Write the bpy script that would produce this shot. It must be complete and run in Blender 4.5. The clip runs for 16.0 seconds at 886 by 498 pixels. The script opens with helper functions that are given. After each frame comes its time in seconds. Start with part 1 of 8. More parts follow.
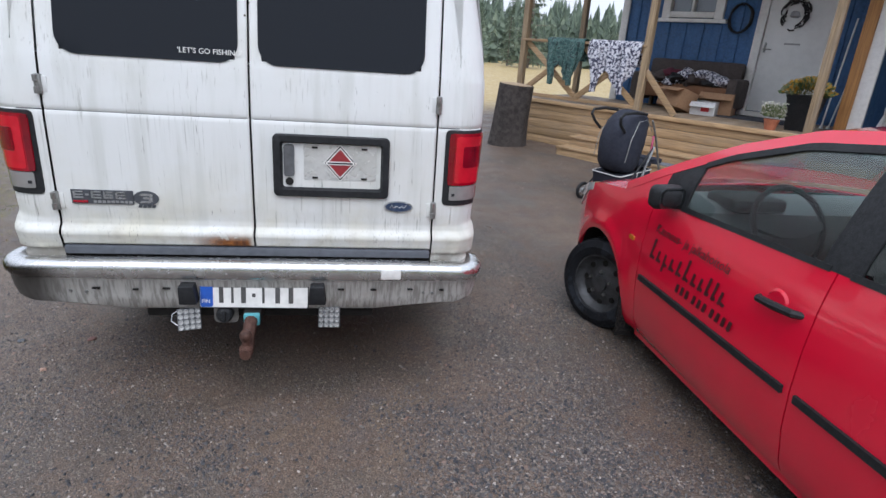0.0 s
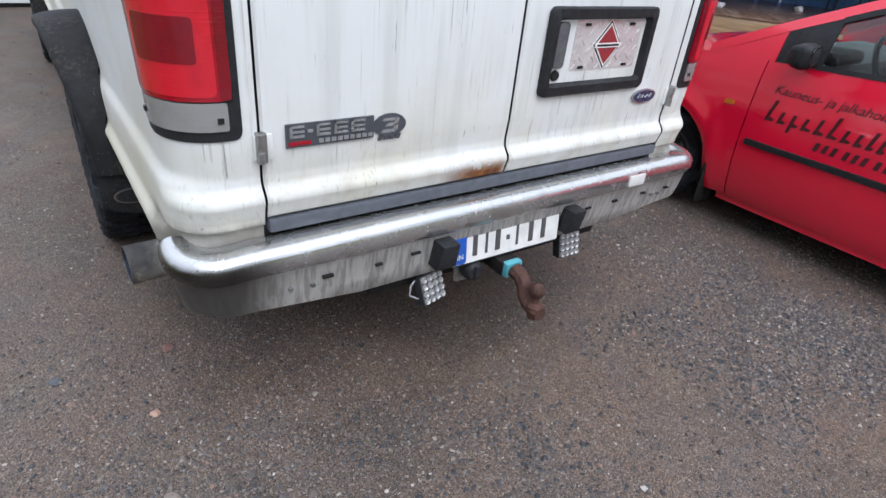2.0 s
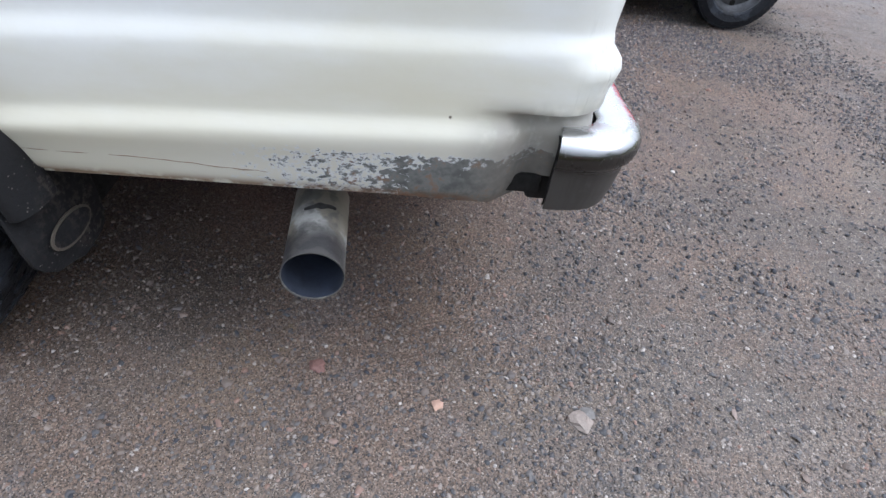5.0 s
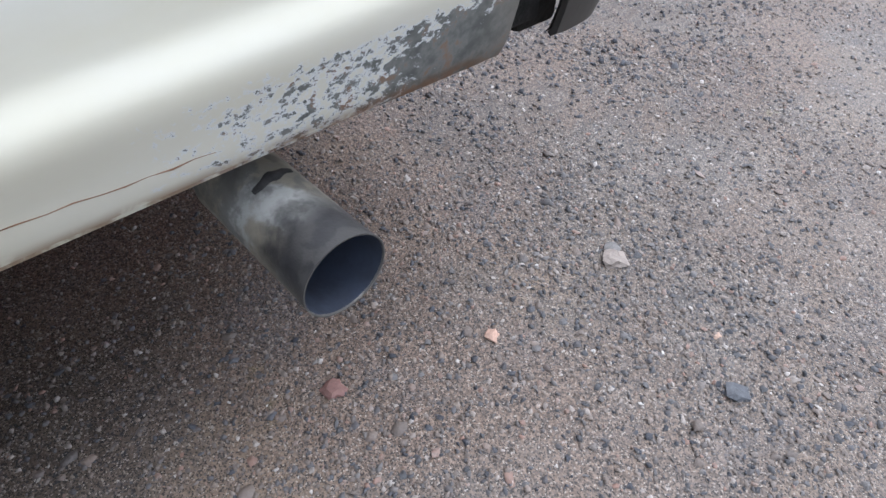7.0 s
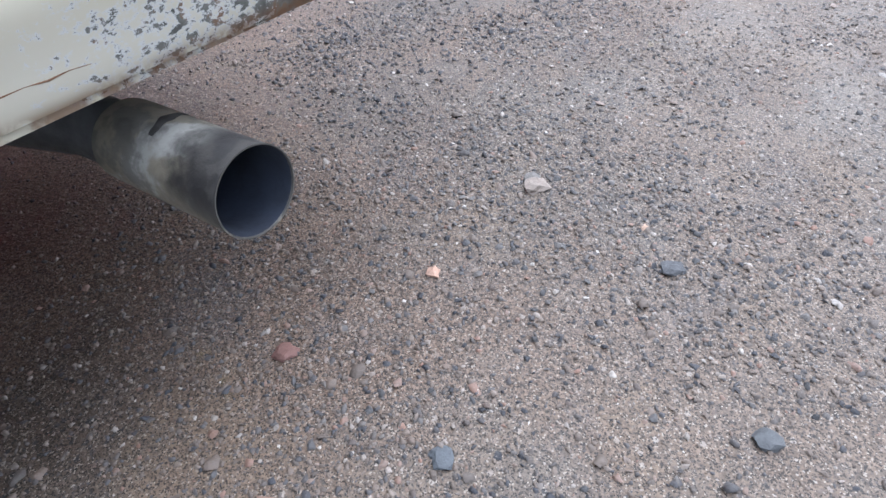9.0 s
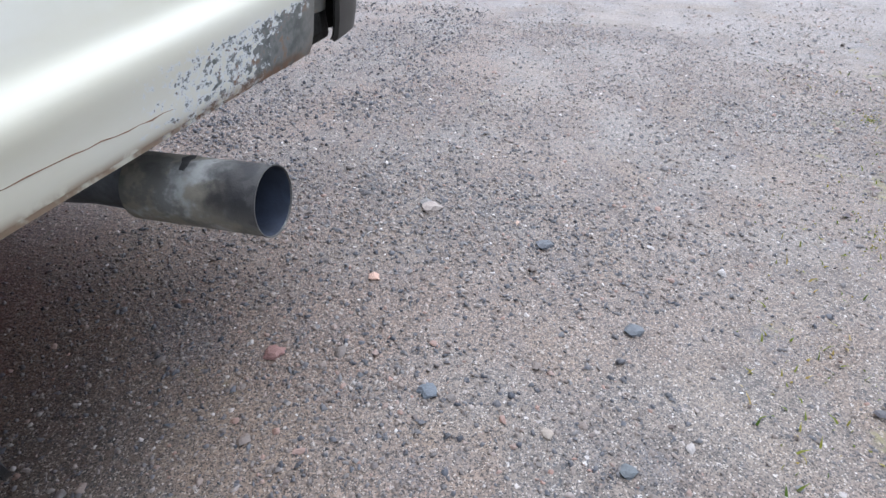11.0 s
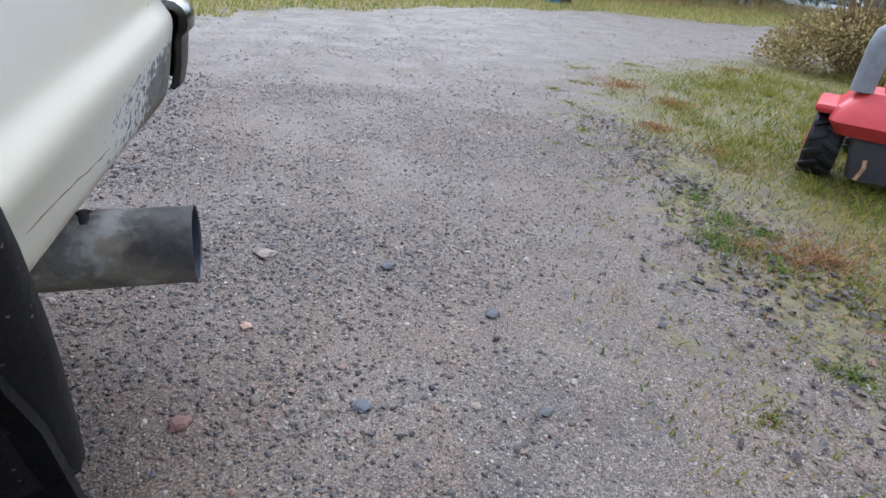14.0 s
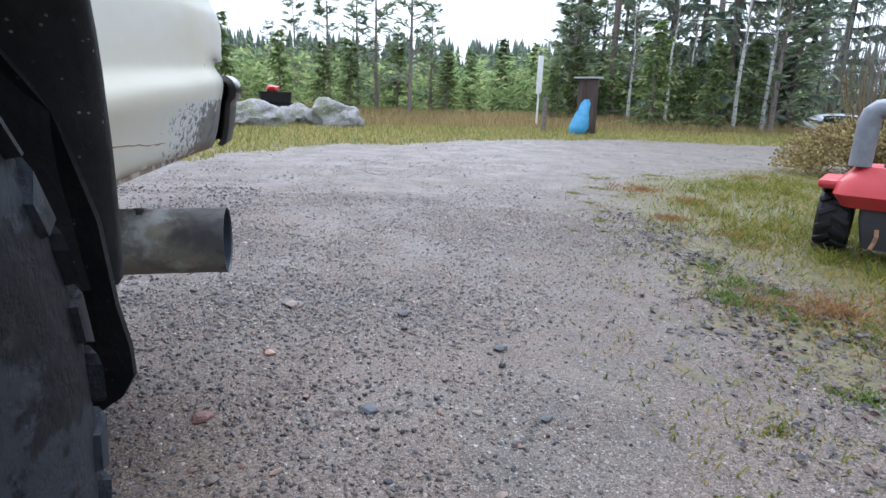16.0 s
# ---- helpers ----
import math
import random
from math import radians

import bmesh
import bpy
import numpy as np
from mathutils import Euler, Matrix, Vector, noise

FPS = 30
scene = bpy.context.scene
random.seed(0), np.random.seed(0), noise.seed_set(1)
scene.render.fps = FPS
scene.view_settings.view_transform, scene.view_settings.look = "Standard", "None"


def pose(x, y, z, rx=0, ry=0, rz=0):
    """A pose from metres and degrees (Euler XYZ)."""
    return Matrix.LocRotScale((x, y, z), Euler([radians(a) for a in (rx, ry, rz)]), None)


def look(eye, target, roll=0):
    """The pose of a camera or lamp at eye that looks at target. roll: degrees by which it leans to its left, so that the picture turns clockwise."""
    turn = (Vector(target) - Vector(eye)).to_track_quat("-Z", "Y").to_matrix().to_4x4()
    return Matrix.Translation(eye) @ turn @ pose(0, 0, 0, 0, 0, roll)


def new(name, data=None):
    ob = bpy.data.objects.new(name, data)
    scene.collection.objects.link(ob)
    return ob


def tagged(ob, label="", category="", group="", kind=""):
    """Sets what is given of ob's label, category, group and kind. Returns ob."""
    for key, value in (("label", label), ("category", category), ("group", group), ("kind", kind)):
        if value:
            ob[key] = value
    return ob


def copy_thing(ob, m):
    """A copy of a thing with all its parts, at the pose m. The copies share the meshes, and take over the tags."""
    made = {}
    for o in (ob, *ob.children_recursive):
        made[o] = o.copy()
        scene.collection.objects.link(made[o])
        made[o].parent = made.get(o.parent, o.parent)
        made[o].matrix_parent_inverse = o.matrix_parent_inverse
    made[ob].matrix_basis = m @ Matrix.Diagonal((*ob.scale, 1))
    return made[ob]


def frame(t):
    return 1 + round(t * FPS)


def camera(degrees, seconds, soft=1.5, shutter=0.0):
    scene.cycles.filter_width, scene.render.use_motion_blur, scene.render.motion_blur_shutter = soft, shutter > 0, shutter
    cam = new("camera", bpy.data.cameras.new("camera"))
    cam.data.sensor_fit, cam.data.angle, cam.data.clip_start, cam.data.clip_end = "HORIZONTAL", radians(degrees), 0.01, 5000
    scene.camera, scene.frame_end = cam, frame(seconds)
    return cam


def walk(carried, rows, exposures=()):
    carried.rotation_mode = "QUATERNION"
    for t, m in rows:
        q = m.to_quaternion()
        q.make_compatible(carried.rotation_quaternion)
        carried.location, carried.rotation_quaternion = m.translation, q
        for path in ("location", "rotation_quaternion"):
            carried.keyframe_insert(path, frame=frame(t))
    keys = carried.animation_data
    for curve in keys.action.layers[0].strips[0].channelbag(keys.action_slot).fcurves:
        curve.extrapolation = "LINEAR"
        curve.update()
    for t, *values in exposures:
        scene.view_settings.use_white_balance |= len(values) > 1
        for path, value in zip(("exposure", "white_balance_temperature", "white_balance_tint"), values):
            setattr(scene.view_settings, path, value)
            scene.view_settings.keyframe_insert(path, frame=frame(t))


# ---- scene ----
cam = camera(75.7, 16.0)
PATH = [
    (0, (0.424, -2.355, 1.629), (0.724, -0.498, 0.951), 4.1),
    (0.5, (-0.009, -2.125, 1.601), (0.514, -0.356, 0.828), 4.4),
    (1, (-0.397, -1.852, 1.547), (0.25, -0.16, 0.698), 3.1),
    (1.5, (-0.811, -1.589, 1.5), (0.034, -0.033, 0.569), 4.5),
    (2, (-1.132, -1.225, 1.442), (-0.091, 0.15, 0.429), 6.1),
    (2.5, (-1.39, -0.892, 1.416), (-0.208, 0.277, 0.304), 8.5),
    (3, (-1.605, -0.591, 1.366), (-0.321, 0.431, 0.223), 8.0),
    (3.5, (-1.751, -0.272, 1.315), (-0.362, 0.377, 0.03), 12.5),
    (4, (-1.882, -0.011, 1.311), (-0.351, 0.33, 0.071), 12.4),
    (4.2, (-1.883, 0.078, 1.285), (-0.339, 0.325, 0.038), 10.6),
    (6.3, (-1.637, 0.703, 1.119), (-0.437, -0.133, -0.245), 6.6),
    (6.5, (-1.58, 0.738, 1.094), (-0.467, -0.156, -0.307), 5.4),
    (7, (-1.434, 0.757, 0.956), (-0.468, -0.165, -0.533), 3.4),
    (7.5, (-1.368, 0.803, 0.865), (-0.527, -0.297, -0.579), 4.7),
    (8, (-1.386, 0.836, 0.819), (-0.478, -0.249, -0.594), -2.9),
    (8.2, (-1.435, 0.826, 0.813), (-0.505, -0.261, -0.584), -4.1),
    (10.3, (-1.632, 1.016, 0.879), (-0.767, -0.195, -0.457), -9.4),
    (10.5, (-1.594, 1.097, 0.885), (-0.825, -0.207, -0.421), -7.3),
    (11, (-1.572, 1.245, 0.902), (-1.057, -0.291, -0.27), -1.1),
    (11.5, (-1.613, 1.367, 0.944), (-1.348, -0.327, -0.086), 0.4),
    (12, (-1.589, 1.547, 0.962), (-1.504, -0.244, 0.078), 1.3),
    (12.5, (-1.39, 1.654, 0.95), (-1.575, -0.132, 0.068), 5.4),
    (13, (-1.235, 1.661, 0.937), (-1.517, -0.092, 0.016), 4.7),
    (13.5, (-1.206, 1.53, 0.894), (-1.61, -0.198, -0.028), 4.5),
    (14, (-1.203, 1.419, 0.867), (-1.67, -0.278, -0.083), 5.4),
    (14.5, (-1.205, 1.394, 0.865), (-1.664, -0.291, -0.11), 5.2),
    (15, (-1.21, 1.382, 0.871), (-1.649, -0.309, -0.103), 5.0),
    (15.5, (-1.238, 1.519, 0.852), (-1.656, -0.272, 0.066), 6.9),
    (16, (-1.259, 1.665, 0.685), (-1.591, -0.237, 0.164), 2.0),
]
walk(cam, [(t, look(e, a, r)) for t, e, a, r in PATH],
     [(0.0, 0.87, 5820, 12), (1.5, 0.98, 5850, 12), (4.0, 1.36, 5750, 12), (6.5, 1.46, 5700, 12), (8.0, 1.7, 5700, 12), (10.5, 1.74, 5600, 12), (11.2, 1.7, 5600, 12), (12.2, 1.3, 5600, 12), (16.0, 1.32, 5550, 12)])


# ---- sky and sun ----
world = bpy.data.worlds.new("overcast")
scene.world = world
world.use_nodes = True
wn, wl = world.node_tree.nodes, world.node_tree.links
wn.clear()
sky = wn.new("ShaderNodeTexSky")
sky.sky_type, sky.sun_disc = "NISHITA", False
sky.sun_elevation, sky.sun_rotation = radians(57), radians(186)
sky.dust_density, sky.air_density = 4.0, 1.0
soft_sky = wn.new("ShaderNodeHueSaturation")
soft_sky.inputs["Saturation"].default_value = 0.5
bg = wn.new("ShaderNodeBackground")
bg.inputs["Strength"].default_value = 0.072
wout = wn.new("ShaderNodeOutputWorld")
wl.new(sky.outputs[0], soft_sky.inputs["Color"])
cloud = wn.new("ShaderNodeMix")
cloud.data_type = "RGBA"
cloud.inputs["Factor"].default_value = 0.8
height = wn.new("ShaderNodeSeparateXYZ")
wl.new(wn.new("ShaderNodeTexCoord").outputs["Generated"], height.inputs[0])
dome = wn.new("ShaderNodeMapRange")
dome.inputs["To Min"].default_value, dome.inputs["To Max"].default_value = 0.78, 1.2
wl.new(height.outputs[2], dome.inputs["Value"])
grey = wn.new("ShaderNodeMix")
grey.data_type, grey.blend_type = "RGBA", "MULTIPLY"
grey.inputs["Factor"].default_value = 1.0
grey.inputs[6].default_value = (10.6, 10.9, 11.4, 1)
wl.new(dome.outputs[0], grey.inputs[7])
wl.new(grey.outputs[2], cloud.inputs[7])
wl.new(soft_sky.outputs[0], cloud.inputs[6])
wl.new(cloud.outputs[2], bg.inputs["Color"])
wl.new(bg.outputs[0], wout.inputs["Surface"])
sun = new("sun", bpy.data.lights.new("sun", "SUN"))
sun.data.energy, sun.data.angle, sun.data.color = 1.1, radians(48), (1.0, 0.98, 0.95)
sun.matrix_world = look((-0.6, -5.5, 8.5), (0, 0, 0))

# ---- making things ----
def obj(name, bm, material=None, parent=None, label="", smooth=0.0, fix=True):
    if fix:
        bmesh.ops.recalc_face_normals(bm, faces=bm.faces)
    me = bpy.data.meshes.new(name)
    bm.to_mesh(me)
    bm.free()
    if smooth:
        me.shade_smooth()
        me.set_sharp_from_angle(angle=radians(smooth))
    ob = new(name, me)
    if material:
        for m in material if isinstance(material, (list, tuple)) else [material]:
            me.materials.append(m)
    ob.parent = parent
    if label:
        ob["label"] = label
    return ob


def part(name, bm, material, parent, label="", smooth=35.0, fix=True):
    return obj(name, bm, material, parent, label, smooth, fix)


def thing(name, label, category, group="", m=None, kind=""):
    e = new(name)
    e.empty_display_size = 0.1
    if m is not None:
        e.matrix_world = m
    return tagged(e, label, category, group, kind)


def cube(bm, x0, x1, y0, y1, z0, z1, bevel=0.0, m=None):
    """An axis-aligned box, its edges rounded, turned by m."""
    vs = [bm.verts.new((x, y, z)) for x in (x0, x1) for y in (y0, y1) for z in (z0, z1)]
    fs = [bm.faces.new([vs[i] for i in q]) for q in
          ((0, 1, 3, 2), (4, 6, 7, 5), (0, 4, 5, 1), (2, 3, 7, 6), (0, 2, 6, 4), (1, 5, 7, 3))]
    if bevel:
        es = list({e for f in fs for e in f.edges})
        r = bmesh.ops.bevel(bm, geom=es, offset=bevel, segments=2, profile=0.5, affect="EDGES")
        vs = list({v for f in r["faces"] for v in f.verts} | {v for v in vs if v.is_valid})
    if m is not None:
        bmesh.ops.transform(bm, matrix=m, verts=[v for v in vs if v.is_valid])
    return bm


def box(x0, x1, y0, y1, z0, z1, bevel=0.0, m=None):
    return cube(bmesh.new(), x0, x1, y0, y1, z0, z1, bevel, m)


def loft(rings, closed=True, caps=True, bm=None):
    """A skin over rings of points with the same count."""
    bm = bm or bmesh.new()
    vr = [[bm.verts.new(p) for p in ring] for ring in rings]
    n = len(vr[0])
    for a, b in zip(vr, vr[1:]):
        for i in range(n if closed else n - 1):
            j = (i + 1) % n
            try:
                bm.faces.new((a[i], a[j], b[j], b[i]))
            except ValueError:
                pass
    if caps and closed:
        bm.faces.new(vr[0][::-1])
        bm.faces.new(vr[-1])
    return bm


def tube(points, radius, sides=10, caps=True, bm=None):
    """A round bar along points; radius: one number or one for each point."""
    pts = [Vector(p) for p in points]
    rings, up = [], Vector((0.13, 0.21, 0.97))
    for i, p in enumerate(pts):
        d = (pts[min(i + 1, len(pts) - 1)] - pts[max(i - 1, 0)]).normalized()
        u = d.cross(up)
        if u.length < 0.05:
            u = d.cross(Vector((1, 0, 0)))
        u.normalize()
        w = u.cross(d).normalized()
        up = w
        r = radius[i] if isinstance(radius, (list, tuple)) else radius
        rings.append([p + (u * math.cos(k * 2 * math.pi / sides) + w * math.sin(k * 2 * math.pi / sides)) * r for k in range(sides)])
    return loft(rings, True, caps, bm)


def revolve(profile, sides=32, m=None, bm=None, caps=False):
    """A turned form: profile of (radius, height) pairs round z."""
    rings = [[Vector((r * math.cos(k * 2 * math.pi / sides), r * math.sin(k * 2 * math.pi / sides), h)) for k in range(sides)] for r, h in profile]
    if m is not None:
        rings = [[m @ p for p in ring] for ring in rings]
    return loft(rings, True, caps, bm)


def prism(outline, h0, h1, m=None, bm=None):
    """A flat outline of (x, y) pairs made thick from h0 to h1."""
    rings = [[Vector((x, y, h)) for x, y in outline] for h in (h0, h1)]
    if m is not None:
        rings = [[m @ p for p in ring] for ring in rings]
    return loft(rings, True, True, bm)


def rounded(x0, x1, y0, y1, r, n=5):
    out = []
    for cx, cy, a in ((x1 - r, y1 - r, 0), (x0 + r, y1 - r, 90), (x0 + r, y0 + r, 180), (x1 - r, y0 + r, 270)):
        for k in range(n + 1):
            t = radians(a + 90 * k / n)
            out.append((cx + r * math.cos(t), cy + r * math.sin(t)))
    return out


def oval(cx, cy, rx, ry, n=28):
    return [(cx + rx * math.cos(k * 2 * math.pi / n), cy + ry * math.sin(k * 2 * math.pi / n)) for k in range(n)]


def lerp(x, xs, ys):
    return float(np.interp(x, xs, ys))


def smoothstep(a, b, x):
    t = min(max((x - a) / (b - a), 0), 1)
    return t * t * (3 - 2 * t)

# ---- materials ----
class Paint:
    """A node material under construction."""
    def __init__(self, name, base, rough=0.5, metal=0.0, coat=0.0):
        self.m = bpy.data.materials.new(name)
        self.m.use_nodes = True
        self.n, self.l = self.m.node_tree.nodes, self.m.node_tree.links
        self.bsdf = self.n["Principled BSDF"]
        self.bsdf.inputs["Base Color"].default_value = (*base, 1)
        self.bsdf.inputs["Roughness"].default_value = rough
        self.bsdf.inputs["Metallic"].default_value = metal
        self.bsdf.inputs["Coat Weight"].default_value = coat
        self.bsdf.inputs["Coat Roughness"].default_value = 0.06
        self.colour = self.rgb(base)
        self.height = None
        self.place = self.n.new("ShaderNodeTexCoord").outputs["Object"]

    def rgb(self, c):
        n = self.n.new("ShaderNodeRGB")
        n.outputs[0].default_value = (*c, 1)
        return n.outputs[0]

    def scaled(self, s, at=None):
        n = self.n.new("ShaderNodeMapping")
        n.inputs["Scale"].default_value = s if isinstance(s, tuple) else (s, s, s)
        self.l.new(at or self.place, n.inputs["Vector"])
        return n.outputs[0]

    def noise(self, s, lo=0.4, hi=0.6, detail=6, rough=0.6, at=None):
        n = self.n.new("ShaderNodeTexNoise")
        n.inputs["Scale"].default_value = 1
        n.inputs["Detail"].default_value = detail
        n.inputs["Roughness"].default_value = rough
        self.l.new(self.scaled(s, at), n.inputs["Vector"])
        return self.ramp(n.outputs[0], lo, hi)

    def cells(self, s, out="Distance", at=None, feature="F1"):
        n = self.n.new("ShaderNodeTexVoronoi")
        n.feature = feature
        n.inputs["Scale"].default_value = 1
        self.l.new(self.scaled(s, at), n.inputs["Vector"])
        return n.outputs[out]

    def ramp(self, x, lo, hi):
        n = self.n.new("ShaderNodeMapRange")
        n.interpolation_type = "SMOOTHSTEP"
        n.inputs["From Min"].default_value, n.inputs["From Max"].default_value = lo, hi
        self.l.new(x, n.inputs["Value"])
        return n.outputs[0]

    def axis(self, k, at=None):
        n = self.n.new("ShaderNodeSeparateXYZ")
        self.l.new(at or self.place, n.inputs[0])
        return n.outputs[k]

    def math(self, op, a, b=0.0):
        n = self.n.new("ShaderNodeMath")
        n.operation = op
        for i, v in enumerate((a, b)):
            if isinstance(v, (int, float)):
                n.inputs[i].default_value = v
            else:
                self.l.new(v, n.inputs[i])
        return n.outputs[0]

    def blend(self, fac, c, over=None):
        """Lays the colour c over the colour so far, where fac says."""
        n = self.n.new("ShaderNodeMix")
        n.data_type = "RGBA"
        if isinstance(fac, (int, float)):
            n.inputs["Factor"].default_value = fac
        else:
            self.l.new(fac, n.inputs["Factor"])
        self.l.new(self.colour, n.inputs[6])
        if isinstance(c, tuple):
            n.inputs[7].default_value = (*c, 1)
        else:
            self.l.new(c, n.inputs[7])
        self.colour = n.outputs[2]
        return self

    def vary(self, amount=0.25):
        """Changes the brightness from one object or loose piece to the next."""
        info = self.n.new("ShaderNodeObjectInfo").outputs["Random"]
        n = self.n.new("ShaderNodeHueSaturation")
        v = self.math("ADD", self.math("MULTIPLY", info, 2 * amount), 1 - amount)
        self.l.new(v, n.inputs["Value"])
        self.l.new(self.colour, n.inputs["Color"])
        self.colour = n.outputs[0]
        return self

    def island(self):
        return self.n.new("ShaderNodeNewGeometry").outputs["Random Per Island"]

    def steps(self, x, stops):
        n = self.n.new("ShaderNodeValToRGB")
        e = n.color_ramp.elements
        while len(e) < len(stops):
            e.new(0.5)
        for k, (p, c) in zip(e, stops):
            k.position, k.color = p, (*c, 1)
        self.l.new(x, n.inputs[0])
        return n.outputs[0]

    def rough(self, x, lo, hi):
        n = self.n.new("ShaderNodeMapRange")
        n.inputs["To Min"].default_value, n.inputs["To Max"].default_value = lo, hi
        self.l.new(x, n.inputs["Value"])
        self.l.new(n.outputs[0], self.bsdf.inputs["Roughness"])
        return self

    def bump(self, x, strength=0.3, dist=0.01):
        n = self.n.new("ShaderNodeBump")
        n.inputs["Strength"].default_value, n.inputs["Distance"].default_value = strength, dist
        self.l.new(x, n.inputs["Height"])
        if self.height:
            self.l.new(self.height, n.inputs["Normal"])
        self.height = n.outputs[0]
        return self

    def done(self):
        self.l.new(self.colour, self.bsdf.inputs["Base Color"])
        if self.height:
            self.l.new(self.height, self.bsdf.inputs["Normal"])
        return self.m


def plain(name, base, rough=0.5, metal=0.0, grain=30.0, depth=0.12, amount=0.25, coat=0.0, vary=0.0):
    """A surface with grain and larger blotches of its own colour."""
    p = Paint(name, base, rough, metal, coat)
    dark = tuple(c * (1 - amount) for c in base)
    light = tuple(min(1, c * (1 + amount * 0.6)) for c in base)
    p.blend(p.noise(grain, 0.35, 0.7), dark).blend(p.math("MULTIPLY", p.noise(grain / 9, 0.45, 0.7), 0.6), light)
    p.bump(p.noise(grain * 3, 0.2, 0.8), depth, 0.004)
    p.rough(p.noise(grain / 4, 0.3, 0.7), max(0.03, rough - 0.08), min(1, rough + 0.1))
    if vary:
        p.vary(vary)
    return p.done()


def wood(name, base, along=0, grey=0.2, rough=0.65):
    """Weathered timber with its grain along one axis."""
    p = Paint(name, base, rough)
    s = [70.0, 70.0, 70.0]
    s[along] = 3.0
    grain = p.noise(tuple(s), 0.35, 0.65, 8)
    p.blend(grain, tuple(c * 0.62 for c in base))
    t = [6.0, 6.0, 6.0]
    t[along] = 1.2
    p.blend(p.math("MULTIPLY", p.noise(tuple(t), 0.45, 0.7), grey * 2), (0.24, 0.22, 0.2))
    knots = p.ramp(p.cells(tuple(k * 0.6 for k in t)), 0.07, 0.02)
    p.blend(p.math("MULTIPLY", knots, 0.7), tuple(c * 0.3 for c in base))
    p.bump(grain, 0.35, 0.003).vary(0.16)
    return p.done()


def van_paint():
    p = Paint("van_paint", (0.66, 0.668, 0.655), 0.7, 0, 0.0)
    p.bsdf.inputs["Specular IOR Level"].default_value = 0.25
    p.blend(p.math("MULTIPLY", p.noise(2.2, 0.45, 0.75), 0.45), (0.54, 0.53, 0.46))
    z, y, x = p.axis(2), p.axis(1), p.axis(0)
    low = p.ramp(z, 1.25, 0.66)
    p.blend(p.math("MULTIPLY", low, p.noise((3, 1.6, 5), 0.3, 0.75)), (0.54, 0.51, 0.39))
    flank = p.math("MULTIPLY", p.ramp(y, 0.05, 0.3), p.ramp(z, 0.95, 0.62))
    p.blend(p.math("MULTIPLY", flank, 0.7), (0.53, 0.5, 0.4))
    # runs of dirt down the doors
    runs = p.math("MULTIPLY", p.noise((120, 120, 2.6), 0.55, 0.74, 4), p.noise((7, 7, 3), 0.42, 0.62))
    back = p.ramp(y, 0.12, 0.03)
    p.blend(p.math("MULTIPLY", p.math("MULTIPLY", p.noise((13, 13, 1.1), 0.45, 0.7, 3), back), 0.4), (0.46, 0.47, 0.43))
    p.blend(p.math("MULTIPLY", p.math("MULTIPLY", runs, back), 0.75), (0.28, 0.28, 0.25))
    drips = p.math("MULTIPLY", p.noise((170, 170, 9), 0.66, 0.72, 2), p.noise((9, 9, 5), 0.5, 0.6))
    p.blend(p.math("MULTIPLY", p.math("MULTIPLY", drips, back), 0.8), (0.17, 0.165, 0.15))
    p.blend(p.math("MULTIPLY", p.math("MULTIPLY", p.noise(9, 0.5, 0.75), p.ramp(z, 0.98, 0.76)), p.math("MULTIPLY", back, 0.6)), (0.36, 0.33, 0.27))
    # flaking paint on the sill behind the wheel
    flake = p.n.new("ShaderNodeTexNoise")
    flake.inputs["Scale"].default_value, flake.inputs["Detail"].default_value, flake.inputs["Roughness"].default_value = 1, 9, 0.72
    p.l.new(p.scaled((70, 62, 84)), flake.inputs["Vector"])
    away = p.math("MULTIPLY", p.ramp(y, 1.0, 0.5), p.ramp(x, -0.85, -0.9))
    band = p.math("MULTIPLY", p.ramp(z, 0.69, 0.645), away)
    edge = p.math("ADD", flake.outputs[0], p.math("MULTIPLY", p.math("SUBTRACT", band, 1.0), 0.42))
    edge = p.math("ADD", edge, p.math("MULTIPLY", p.ramp(y, 0.55, 0.15), 0.1))
    edge = p.math("ADD", edge, p.math("MULTIPLY", p.math("MULTIPLY", p.ramp(z, 0.65, 0.6), p.ramp(y, 0.46, 0.3)), 0.16))
    chips = p.ramp(edge, 0.528, 0.543)
    p.blend(p.math("MULTIPLY", p.ramp(edge, 0.44, 0.52), 0.75), (0.55, 0.58, 0.62))
    p.blend(chips, p.steps(p.noise(40, 0.3, 0.7), ((0.0, (0.09, 0.095, 0.09)), (0.7, (0.17, 0.17, 0.16)), (1.0, (0.2, 0.13, 0.09)))))
    # rust along the hem, and round the lower edge of the left door
    hem = p.math("MULTIPLY", p.ramp(z, 0.574, 0.552), p.noise(22, 0.36, 0.54))
    p.blend(p.math("MULTIPLY", p.math("MULTIPLY", hem, p.ramp(y, 0.1, 0.3)), 0.75), (0.17, 0.085, 0.04))
    spot = p.math("MULTIPLY", p.math("MULTIPLY", p.ramp(z, 0.835, 0.785), p.noise(20, 0.33, 0.42)), p.math("MULTIPLY", p.ramp(x, -0.3, -0.12), p.ramp(x, 0.0, -0.03)))
    p.blend(p.math("MULTIPLY", spot, back), p.steps(p.noise(60, 0.3, 0.7), ((0.0, (0.1, 0.035, 0.012)), (1.0, (0.3, 0.11, 0.025)))))
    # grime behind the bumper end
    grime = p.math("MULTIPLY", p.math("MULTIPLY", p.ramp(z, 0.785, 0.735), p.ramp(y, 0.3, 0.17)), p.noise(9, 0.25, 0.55))
